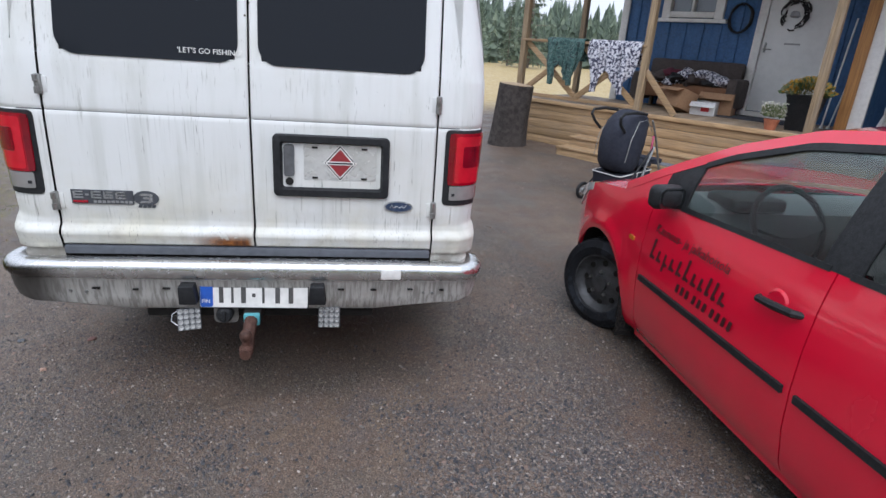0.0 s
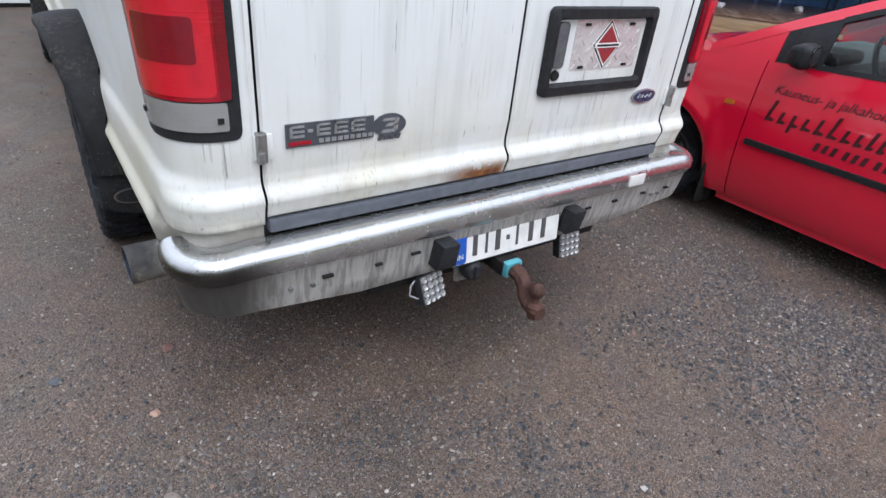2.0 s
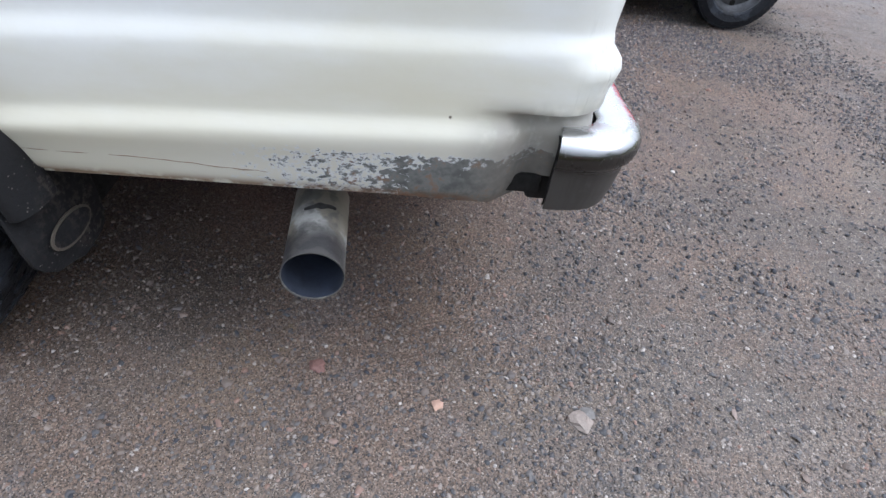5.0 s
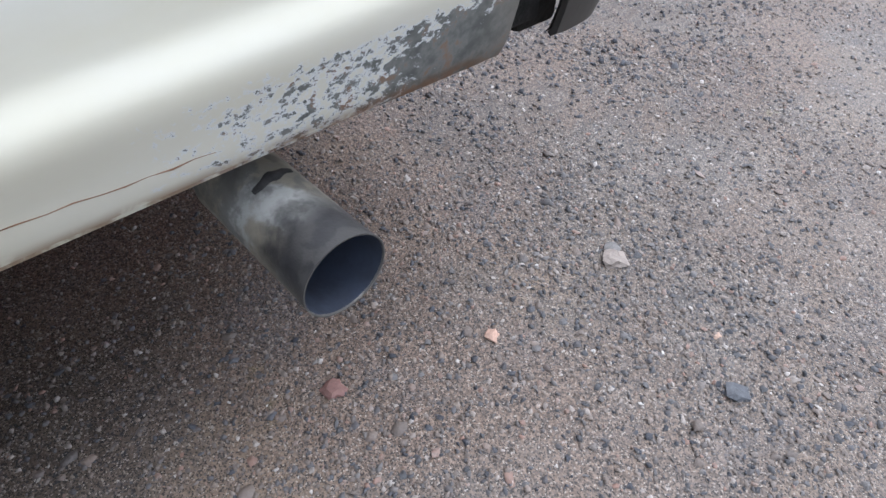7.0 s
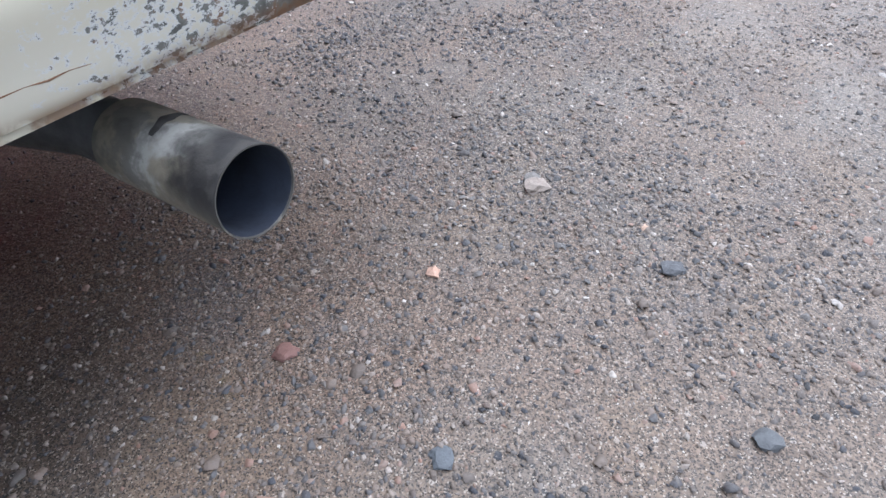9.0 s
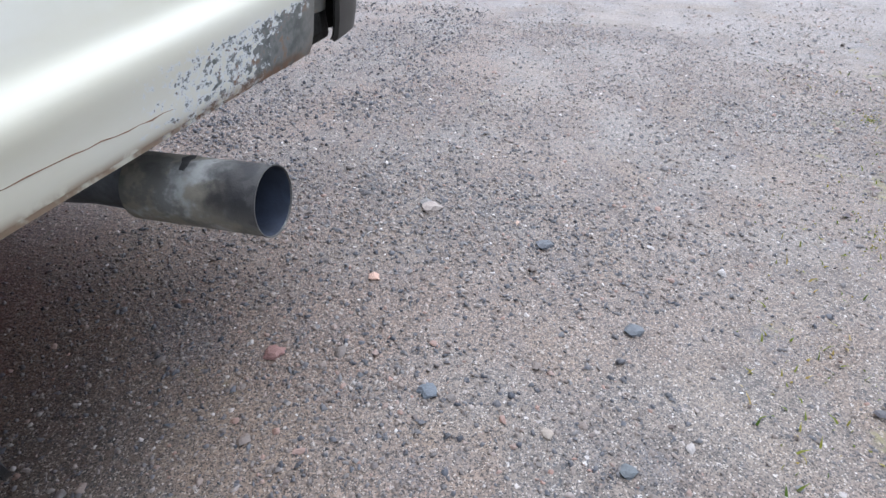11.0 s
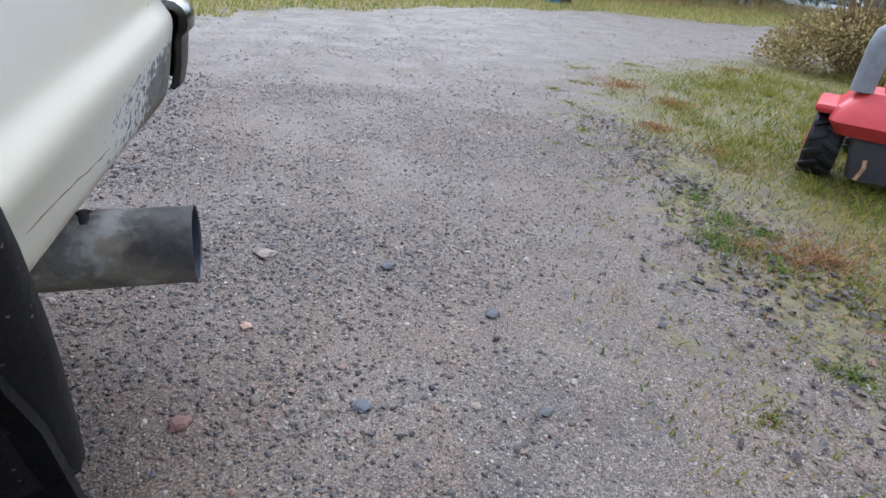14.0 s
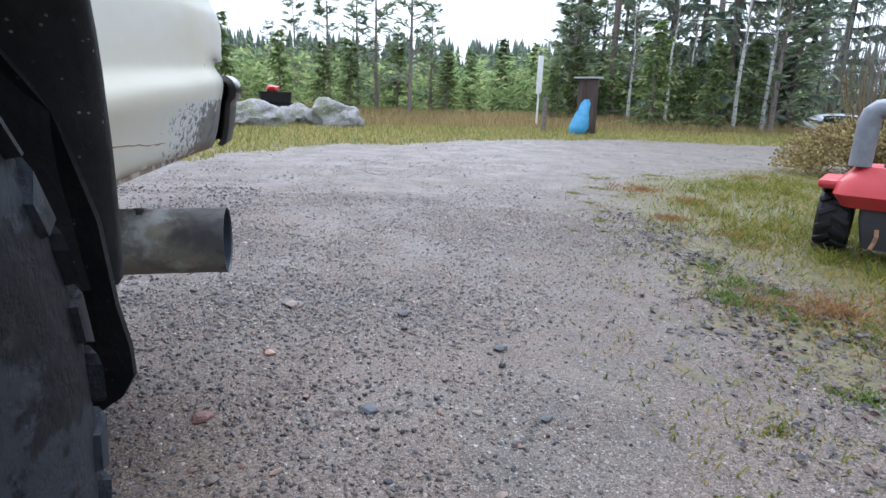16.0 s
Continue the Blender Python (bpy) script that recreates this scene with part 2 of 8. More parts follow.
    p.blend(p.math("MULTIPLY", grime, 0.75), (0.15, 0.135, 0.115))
    # stone chips
    dots = p.math("MULTIPLY", p.ramp(p.cells(11), 0.06, 0.045), p.noise(5, 0.55, 0.6))
    p.blend(dots, (0.1, 0.08, 0.06))
    p.rough(p.math("MAXIMUM", chips, p.noise(6, 0.4, 0.8)), 0.5, 0.75)
    p.bump(chips, -0.5, 0.002).bump(p.noise(2.0, 0.2, 0.8), 0.06, 0.02)
    return p.done()


def chrome(name):
    p = Paint(name, (0.6, 0.605, 0.6), 0.36, 0.9)
    z = p.axis(2)
    down = p.ramp(z, 0.652, 0.632)
    runs = p.math("MULTIPLY", p.noise((75, 75, 3), 0.42, 0.62, 5), down)
    p.blend(p.math("MULTIPLY", down, 0.8), (0.45, 0.44, 0.41))
    p.blend(p.math("MULTIPLY", runs, 0.7), (0.2, 0.19, 0.17))
    p.l.new(p.math("SUBTRACT", 0.9, p.math("MULTIPLY", down, 0.55)), p.bsdf.inputs["Metallic"])
    p.blend(p.math("MULTIPLY", p.noise(14, 0.5, 0.75), 0.4), (0.34, 0.31, 0.27))
    # left end near black low down: dirt, with its shade put into the colour
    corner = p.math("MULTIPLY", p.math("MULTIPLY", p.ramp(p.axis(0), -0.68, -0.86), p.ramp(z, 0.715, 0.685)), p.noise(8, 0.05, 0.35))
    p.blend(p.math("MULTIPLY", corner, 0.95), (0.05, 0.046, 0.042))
    pits = p.math("MULTIPLY", p.ramp(p.cells(26), 0.09, 0.05), p.noise(7, 0.55, 0.62))
    p.blend(pits, (0.12, 0.06, 0.03))
    p.rough(p.math("MAXIMUM", down, p.noise(18, 0.45, 0.8)), 0.2, 0.46)
    p.bump(p.noise(30, 0.3, 0.7), 0.02, 0.002)
    return p.done()


def glass(name, tint=(0.75, 0.8, 0.8), rough=0.02, clear=0.9):
    p = Paint(name, tint, rough)
    p.bsdf.inputs["Transmission Weight"].default_value = clear
    p.bsdf.inputs["IOR"].default_value = 1.45
    return p.m


def lens(name, base, rough=0.1):
    p = Paint(name, base, rough, 0, 0.6)
    p.bsdf.inputs["Transmission Weight"].default_value = 0.35
    ribs = p.noise((4, 4, 260), 0.4, 0.6, 1)
    p.blend(p.math("MULTIPLY", p.noise(9, 0.4, 0.7), 0.45), tuple(c * 0.45 for c in base))
    p.bump(ribs, 0.15, 0.002)
    return p.done()


def tyre_rubber():
    p = Paint("tyre_rubber", (0.0075, 0.0085, 0.011), 0.6)
    p.blend(p.noise(9, 0.4, 0.75), (0.012, 0.0135, 0.017)).blend(p.math("MULTIPLY", p.noise(8, 0.53, 0.555), 0.7), (0.03, 0.035, 0.044))
    p.blend(p.math("MULTIPLY", p.noise(45, 0.58, 0.68), 0.35), (0.06, 0.056, 0.052))
    p.bump(p.noise(60, 0.3, 0.7), 0.3, 0.003).bump(p.noise(14, 0.45, 0.55), 0.3, 0.004)
    return p.done()


def dirty_rubber():
    """Black rubber and plastic with dried splashes of mud."""
    p = Paint("rubber_flap", (0.014, 0.014, 0.015), 0.62)
    p.blend(p.noise(14, 0.35, 0.7), (0.008, 0.008, 0.009))
    mud = p.math("MULTIPLY", p.noise(4, 0.42, 0.62), p.noise(70, 0.48, 0.62))
    p.blend(p.math("MULTIPLY", mud, 0.75), (0.065, 0.054, 0.044))
    p.blend(p.math("MULTIPLY", p.ramp(p.cells(95), 0.16, 0.1), p.noise(9, 0.5, 0.6)), (0.15, 0.135, 0.12))
    p.bump(p.noise(42, 0.3, 0.7), 0.35, 0.003).bump(mud, 0.3, 0.003)
    return p.done()


def gravel_ground():
    p = Paint("gravel_ground", (0.168, 0.154, 0.1424), 0.85)
    x, y = p.axis(0), p.axis(1)
    fine = p.cells(420, "Color")
    hue = p.n.new("ShaderNodeSeparateColor")
    p.l.new(fine, hue.inputs[0])
    p.colour = p.steps(hue.outputs[0], ((0.0, (0.00672, 0.00528, 0.00445)), (0.28, (0.02688, 0.02112, 0.01602)), (0.55, (0.07224, 0.05456, 0.04005)), (0.8, (0.1218, 0.09504, 0.0712)), (0.95, (0.1764, 0.1452, 0.1139)), (1.0, (0.336, 0.2992, 0.2581))))
    # brown earth, worn tracks, paler sandy patches; far ground paled for wet sheen
    p.blend(p.math("MULTIPLY", p.noise(0.504, 0.3696, 0.5518), 0.5), (0.084, 0.05984, 0.04272))
    wander = p.math("MULTIPLY", p.noise(0.672, 0.176, 0.712), 0.9)
    worn = p.math("MAXIMUM", p.ramp(p.math("ADD", x, wander), -0.1, -1.1), p.ramp(p.math("ADD", y, p.math("MULTIPLY", wander, 1.5)), -1.6, -4.2))
    sand_and_sheen = p.math("MULTIPLY", worn, p.noise(1.3, 0.0, 0.5))
    p.blend(p.math("MULTIPLY", sand_and_sheen, 0.55), p.steps(p.noise(110, 0.3, 0.7), ((0.0, (0.063, 0.04928, 0.03827)), (1.0, (0.2184, 0.1804, 0.1451)))))
    p.blend(p.math("MULTIPLY", p.noise(0.756, 0.484, 0.6408), 0.35), (0.1596, 0.1426, 0.1264))
    # far ground lightened by colour, in place of light off its wet surface
    p.blend(p.math("MULTIPLY", p.math("MULTIPLY", p.ramp(y, -1.2, -4.5), p.noise(60, 0.3, 0.6)), 0.6), (0.25, 0.215, 0.185))
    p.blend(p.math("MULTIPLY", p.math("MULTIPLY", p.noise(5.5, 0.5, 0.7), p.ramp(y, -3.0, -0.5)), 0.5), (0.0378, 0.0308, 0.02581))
    p.blend(p.math("MULTIPLY", p.noise(28, 0.52, 0.68), 0.5), (0.02856, 0.02288, 0.01869))
    # bare brown soil, with the stones washed together beside it
    soil = p.math("MULTIPLY", p.noise(1.5, 0.4, 0.55), p.math("MULTIPLY", p.ramp(y, -4.5, -1.0), p.math("SUBTRACT", 1.0, p.math("MULTIPLY", worn, 0.45))))
    p.blend(p.math("MULTIPLY", soil, 0.85), p.steps(p.noise(150, 0.3, 0.7), ((0.0, (0.045, 0.03, 0.021)), (0.6, (0.145, 0.097, 0.067)), (1.0, (0.25, 0.18, 0.135)))))
    stony = p.math("SUBTRACT", 1.0, p.math("MULTIPLY", soil, 0.6))
    # stones of two sizes bedded in the grit, their outlines broken up
    warp = p.n.new("ShaderNodeTexNoise")
    warp.inputs["Scale"].default_value, warp.inputs["Detail"].default_value = 260, 2
    p.l.new(p.place, warp.inputs["Vector"])
    bent = p.n.new("ShaderNodeVectorMath")
    bent.operation = "MULTIPLY_ADD"
    p.l.new(warp.outputs["Color"], bent.inputs[0])
    bent.inputs[1].default_value = (0.007, 0.007, 0.007)
    p.l.new(p.place, bent.inputs[2])
    for size, share, strength in ((170, 0.5, 0.9), (85, 0.74, 0.9)):
        big = p.n.new("ShaderNodeSeparateColor")
        p.l.new(p.cells(size, "Color", bent.outputs[0]), big.inputs[0])
        stones = p.steps(big.outputs[0], ((0.0, (0.012, 0.0135, 0.018)), (0.35, (0.032, 0.033, 0.038)), (0.6, (0.095, 0.08, 0.07)), (0.8, (0.17, 0.13, 0.108)), (1.0, (0.4, 0.37, 0.335))))
        p.blend(p.math("MULTIPLY", p.ramp(p.cells(size, "Distance", bent.outputs[0]), 0.46, 0.36), p.math("MULTIPLY", p.math("MULTIPLY", p.ramp(big.outputs[1], share, share + 0.05), stony), strength)), stones)
    # blue-grey and tan patches where the stone or the soil shows
    p.blend(p.math("MULTIPLY", p.math("MULTIPLY", p.noise(3.1, 0.52, 0.68), p.noise(190, 0.4, 0.6)), 0.6), (0.0714, 0.0792, 0.09345))
    p.blend(p.math("MULTIPLY", p.math("MULTIPLY", p.noise(2.3, 0.5, 0.66), p.noise(170, 0.38, 0.6)), 0.6), (0.1764, 0.1276, 0.08455))
    # single dark and pale grains over everything
    p.blend(p.math("MULTIPLY", p.ramp(hue.outputs[0], 0.3, 0.2), 0.85), (0.01176, 0.00968, 0.0089))
    p.blend(p.math("MULTIPLY", p.ramp(hue.outputs[1], 0.94, 0.96), 0.65), (0.3528, 0.308, 0.2581))
    moss = p.math("MULTIPLY", p.noise(2.6, 0.66, 0.74), p.noise(40, 0.42, 0.62))
    p.blend(p.math("MULTIPLY", moss, 0.55), (0.15, 0.13, 0.04))
    a = p.n.new("ShaderNodeAttribute")
    a.attribute_name = "turf"
    g = a.outputs["Fac"]
    turf = p.steps(p.noise(18, 0.25, 0.75), ((0.0, (0.05, 0.039, 0.03)), (0.5, (0.09, 0.075, 0.04)), (1.0, (0.18, 0.155, 0.06))))
    ragged = p.math("ADD", p.math("MULTIPLY", p.math("SUBTRACT", p.noise(3.2, 0.2, 0.8), 0.5), 0.75), p.math("MULTIPLY", p.math("SUBTRACT", p.noise(30, 0.2, 0.8), 0.5), 0.3))
    p.blend(p.ramp(p.math("ADD", g, ragged), 0.48, 0.66), turf)
    mat_ = p.steps(p.noise(34, 0.25, 0.75), ((0.0, (0.045, 0.04, 0.018)), (0.45, (0.09, 0.082, 0.027)), (0.8, (0.14, 0.115, 0.04)), (1.0, (0.17, 0.11, 0.05))))
    p.blend(p.math("MULTIPLY", p.ramp(p.math("ADD", g, ragged), 0.54, 0.76), 0.9), mat_)
    b = p.n.new("ShaderNodeAttribute")
    b.attribute_name = "field"
    p.blend(b.outputs["Fac"], p.steps(p.noise(7, 0.3, 0.7), ((0.0, (0.28, 0.2, 0.08)), (1.0, (0.42, 0.32, 0.14)))))
    p.bsdf.inputs["Specular IOR Level"].default_value = 0.45
    p.bump(p.cells(420), -0.7, 0.0028).bump(p.cells(200, "Distance", bent.outputs[0]), -0.6, 0.005).bump(p.noise(70, 0.3, 0.7), 0.3, 0.006).bump(p.noise(9, 0.2, 0.8), 0.06, 0.012)
    p.rough(p.noise(3, 0.35, 0.7), 0.5, 0.72)
    return p.done()


def pebble_mat(name, stops):
    p = Paint(name, (0.2, 0.18, 0.17), 0.6)
    p.bsdf.inputs["Specular IOR Level"].default_value = 0.5
    p.colour = p.steps(p.island(), stops)
    p.blend(p.math("MULTIPLY", p.noise(160, 0.4, 0.7), 0.4), (0.09, 0.08, 0.075))
    p.bump(p.noise(220, 0.3, 0.7), 0.3, 0.003)
    return p.done()


WHITE = van_paint()
CHROME = chrome("bumper_chrome")
BLACK = plain("black_plastic", (0.022, 0.023, 0.025), 0.5, grain=60, depth=0.2, amount=0.4)
DARK = plain("underbody_black", (0.017, 0.016, 0.015), 0.8, grain=25, depth=0.4, amount=0.6)
RUBBER = tyre_rubber()
FLAP = dirty_rubber()
for m_ in (FLAP, RUBBER, DARK, BLACK):
    m_.node_tree.nodes["Principled BSDF"].inputs["Specular IOR Level"].default_value = 0.22
SEAL = plain("door_seal", (0.06, 0.065, 0.075), 0.6, grain=40)
STRIP = plain("slate_strip", (0.09, 0.098, 0.115), 0.5, grain=30, depth=0.1, amount=0.3)
TINT = Paint("tinted_glass", (0.008, 0.01, 0.014), 0.06, 0, 0.0).m
TINT.node_tree.nodes["Principled BSDF"].inputs["Specular IOR Level"].default_value = 0.2
GLASS = glass("clear_glass", (0.6, 0.68, 0.67), 0.01, 1.0)
REDLENS = lens("red_lens", (0.47, 0.002, 0.02))
BRIGHTLENS = lens("bright_red_lens", (0.8, 0.012, 0.035), 0.25)
DEEPLENS = lens("deep_red_lens", (0.27, 0.002, 0.016), 0.2)
CLEARLENS = lens("clear_lens", (0.38, 0.37, 0.36))
STEEL = plain("grey_steel", (0.35, 0.35, 0.34), 0.42, 0.85, grain=24, depth=0.15, amount=0.45)
REFLECTOR = plain("lamp_reflector", (0.4, 0.4, 0.39), 0.35, 0.4, grain=60, depth=0.1, amount=0.4)
WORN = plain("worn_black_print", (0.07, 0.068, 0.066), 0.6, grain=90, depth=0.05, amount=0.5)
DULL = plain("painted_steel", (0.13, 0.133, 0.14), 0.55, 0.3, grain=20, depth=0.2, amount=0.4)
RUST = plain("rusty_iron", (0.085, 0.04, 0.028), 0.7, 0.3, grain=45, depth=0.5, amount=0.5)
TEAL = plain("teal_cap", (0.09, 0.33, 0.38), 0.4, grain=40)
GRAVEL = gravel_ground()
PEBBLE = pebble_mat("pebble", ((0.0, (0.055, 0.057, 0.064)), (0.15, (0.08, 0.072, 0.068)), (0.35, (0.105, 0.083, 0.068)), (0.7, (0.155, 0.12, 0.097)), (0.85, (0.21, 0.12, 0.088)), (0.95, (0.22, 0.19, 0.165)), (1.0, (0.3, 0.275, 0.25))))
CRUSHED = pebble_mat("crushed_stone", ((0.0, (0.05, 0.051, 0.058)), (0.25, (0.075, 0.068, 0.065)), (0.5, (0.105, 0.083, 0.067)), (0.75, (0.14, 0.11, 0.09)), (0.95, (0.19, 0.15, 0.12)), (1.0, (0.32, 0.285, 0.25))))
DARKSTONE = pebble_mat("dark_stone", ((0.0, (0.02, 0.022, 0.028)), (0.5, (0.048, 0.05, 0.058)), (0.8, (0.085, 0.075, 0.07)), (1.0, (0.12, 0.09, 0.075))))
PALESTONE = pebble_mat("pale_stone", ((0.0, (0.2, 0.16, 0.135)), (0.5, (0.32, 0.28, 0.25)), (1.0, (0.5, 0.47, 0.43))))
for m_ in (DARKSTONE, PALESTONE):
    m_.node_tree.nodes["Principled BSDF"].inputs["Specular IOR Level"].default_value = 0.35
BLUESTONE = pebble_mat("blue_grey_stone", ((0.0, (0.02, 0.021, 0.024)), (0.3, (0.06, 0.06, 0.063)), (0.6, (0.13, 0.118, 0.11)), (0.85, (0.19, 0.15, 0.122)), (0.97, (0.25, 0.215, 0.185)), (1.0, (0.42, 0.38, 0.34))))
RED = plain("red_car_paint", (0.68, 0.006, 0.034), 0.2, 0.0, grain=3, depth=0.01, amount=0.06, coat=1.0)
INK = plain("dark_lettering", (0.06, 0.006, 0.01), 0.5, grain=60)
PLATEWHITE = plain("plate_white", (0.72, 0.71, 0.68), 0.4, grain=20, depth=0.05, amount=0.18)
BLUE = plain("plate_blue", (0.02, 0.09, 0.42), 0.4, grain=40)
SILVER = plain("silver_plastic", (0.5, 0.51, 0.52), 0.3, 0.7, grain=40, depth=0.05)

# ---- ground ----
TURF = [(-2.42, 0.95), (-2.44, 0.53), (-2.48, 0.15), (-2.58, -0.5), (-2.75, -1.28), (-3.2, -2.45), (-3.8, -3.45), (-5.0, -4.05), (-6.2, -4.4),
        (-9, -4.8), (-30, -6), (-60, 0), (-60, 30), (-20, 40), (-6, 30), (-3.6, 12), (-3.2, 7.6), (-4.2, 6.2), (-3.4, 4.5), (-2.5, 2.6)]
VERGE = [(40, -4.6), (5, -4.4), (1.5, -3.9), (0.3, -3.9), (-1.0, -5.5), (-3.0, -7.3), (-4.8, -7.9), (-6.1, -8.3), (-8.5, -7.7), (-13, -8.2), (-60, -14),
         (-60, -400), (40, -400)]
FIELD = [(2.2, 13.5), (9, 11), (60, 20), (80, 400), (-60, 400), (-10, 60), (0, 20)]


def inside(poly, x, y):
    """Metres from the edge of poly, positive inside."""
    px, py = np.array(poly).T
    qx, qy = np.roll(px, -1), np.roll(py, -1)
    t = np.clip(((x - px) * (qx - px) + (y - py) * (qy - py)) / ((qx - px) ** 2 + (qy - py) ** 2), 0, 1)
    d = float(np.min(np.hypot(x - px - t * (qx - px), y - py - t * (qy - py))))
    cross = ((py > y) != (qy > y)) & (x < (qx - px) * (y - py) / (qy - py + 1e-12) + px)
    return d if int(cross.sum()) % 2 else -d


def ground_z(x, y):
    z = 0.022 - 0.034 * min(max(-x - 1.1, 0), 1.0)
    z += 0.11 * smoothstep(2, 8, y) * smoothstep(0, 4, x)
    r = math.hypot(x, y)
    z += 0.006 * noise.noise(Vector((x * 0.7, y * 0.7, 3))) * smoothstep(0.2, 3, r)
    z += 0.03 * noise.noise(Vector((x * 0.13, y * 0.13, 7))) * smoothstep(3, 14, r)
    # hollow beyond the bush, where the far car stands
    return z - 0.95 * (1 - smoothstep(3.5, 9, math.hypot(x + 20.6, y + 17.0)))


def ticks(lo, hi, step, reach):
    xs, s = list(np.arange(lo, hi + 1e-6, step)), step
    while xs[-1] < reach:
        s *= 1.35
        xs.append(xs[-1] + s)
    s = step
    while xs[0] > -reach:
        s *= 1.35
        xs.insert(0, xs[0] - s)
    return xs


GX, GY = np.array(ticks(-9, 6, 0.16, 2500)), np.array(ticks(-11, 9, 0.16, 2500))
GROUND_Z = np.array([[ground_z(x, y) for x in GX] for y in GY])
GT = np.array([[inside(TURF, x, y) for x in GX] for y in GY])
GV = np.array([[inside(VERGE, x, y) for x in GX] for y in GY])


def lookup(table, x, y):
    """Values of a table over the ground's mesh at many places."""
    i = np.clip(np.searchsorted(GX, x) - 1, 0, len(GX) - 2)
    j = np.clip(np.searchsorted(GY, y) - 1, 0, len(GY) - 2)
    u, v = (x - GX[i]) / (GX[i + 1] - GX[i]), (y - GY[j]) / (GY[j + 1] - GY[j])
    return (table[j, i] * (1 - u) + table[j, i + 1] * u) * (1 - v) + (table[j + 1, i] * (1 - u) + table[j + 1, i + 1] * u) * v


def build_ground():
    w = len(GX)
    verts = [(x, y, GROUND_Z[j, i]) for j, y in enumerate(GY) for i, x in enumerate(GX)]
    faces = [(j * w + i, j * w + i + 1, (j + 1) * w + i + 1, (j + 1) * w + i) for j in range(len(GY) - 1) for i in range(w - 1)]
    me = bpy.data.meshes.new("ground")
    me.from_pydata(verts, [], faces)
    turf = me.attributes.new("turf", "FLOAT", "POINT")
    field = me.attributes.new("field", "FLOAT", "POINT")
    turf.data.foreach_set("value", np.clip(0.5 + 0.55 * np.maximum(GT, GV), 0, 1).ravel())
    field.data.foreach_set("value", [min(max(0.5 + 0.3 * inside(FIELD, x, y), 0), 1) for x, y, z in verts])
    me.shade_smooth()
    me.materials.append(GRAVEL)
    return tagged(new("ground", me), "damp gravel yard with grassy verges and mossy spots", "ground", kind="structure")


build_ground()

# ---- the white van ----
ZS = [0.525, 0.545, 0.552, 0.56, 0.585, 0.60, 0.62, 0.635, *[0.645 + 0.006 * k for k in range(44)], 0.915, 0.93, 0.97, 1.04, 1.12, 1.2, 1.275,
      1.29, 1.296, 1.302, 1.315, 1.36, 1.42, 1.475, 1.49, 1.5, 1.54, 1.6, 1.7, 1.8, 1.9, 1.97, 2.03, 2.07, 2.1, 2.115]
SIDE_Z = [0.525, 0.545, 0.56, 0.585, 0.60, 0.635, 0.655, 0.667, 0.68, 0.69, 0.712, 0.72, 0.74, 0.78, 0.81, 0.83, 0.838, 0.86, 0.868, 0.882, 0.93, 1.2, 1.288, 1.296, 1.305, 1.32, 1.45, 1.488, 1.497, 1.51, 1.6, 1.9, 2.0, 2.05, 2.09, 2.115]
SIDE_X = [0.936, 0.940, 0.948, 0.9555, 0.9585, 0.967, 0.972, 0.9745, 0.9755, 0.974, 0.9595, 0.9575, 0.957, 0.9572, 0.957, 0.9555, 0.9535, 0.9425, 0.9405, 0.940, 0.941, 0.950, 0.955, 0.950, 0.955, 0.956, 0.956, 0.954, 0.949, 0.951, 0.94, 0.885, 0.855, 0.82, 0.74, 0.6]
REAR_Z = [0.5, 0.765, 0.80, 0.812, 0.825, 0.848, 0.87, 0.93, 1.2, 1.288, 1.296, 1.305, 1.48, 1.9, 2.03, 2.09, 2.115]
REAR_Y = [0.0, 0.002, -0.008, -0.012, -0.008, 0.012, 0.015, 0.010, 0.012, 0.013, 0.018, 0.013, 0.028, 0.105, 0.15, 0.23, 0.4]
WHEEL_Y, WHEEL_Z, WHEEL_R, ARCH_R = 1.545, 0.405, 0.407, 0.52
FRONT_WHEEL_Y = 4.9


def side_x(z):
    return lerp(z, SIDE_Z, SIDE_X)


def ridge_x(z, y):
    """The half width at z and y: the ridges climb towards the tail."""
    lift = lerp(y, (0.13, 0.5, 0.8, 1.15), (0.018, 0.0, -0.012, -0.036))
    return side_x(z - lift * smoothstep(0.60, 0.67, z) * smoothstep(0.97, 0.9, z))


def rear_y(z):
    return lerp(z, REAR_Z, REAR_Y)


def sill(y):
    """The lower edge of the side at y: the sill or a wheel arch."""
    z = 0.557 - 0.013 * smoothstep(0.6, 0.25, y)
    for c in (WHEEL_Y, FRONT_WHEEL_Y):
        if abs(y - c) < ARCH_R:
            z = max(z, WHEEL_Z + math.sqrt(ARCH_R ** 2 - (y - c) ** 2))
    return z


def outline(z, side):
    """The plan of one side of the body at z, from the door gap round the corner and along to the nose."""
    r, w, y0 = 0.115, ridge_x(z, 0.13), rear_y(z)
    tuck = 0.05 * smoothstep(0.748, 0.74, z)
    deep = tuck * 0.3
    pts = [(x, y0 + deep) for x in (0.752, 0.79, 0.83)] if z > 0.5 else []
    cx, cy = w - r, y0 + r
    for k in range(9):
        a = radians(-90 + 90 * k / 8)
        inset = deep + (tuck - deep) * (k / 8) ** 2
        pts.append((cx + (r - inset) * math.cos(a), cy + (r - inset) * math.sin(a)))
    ys = [0.14, 0.17, 0.2] + list(np.arange(0.26, 0.92, 0.06)) + list(np.arange(0.93, 2.26, 0.025)) + list(np.arange(2.3, 4.3, 0.2)) + list(np.arange(4.3, 5.5, 0.04)) + [5.52, 5.6]
    pts += [(ridge_x(z, y) - tuck * smoothstep(0.2, 0.14, y), y) for y in ys]
    return [(side * x, y, z) for x, y in pts]


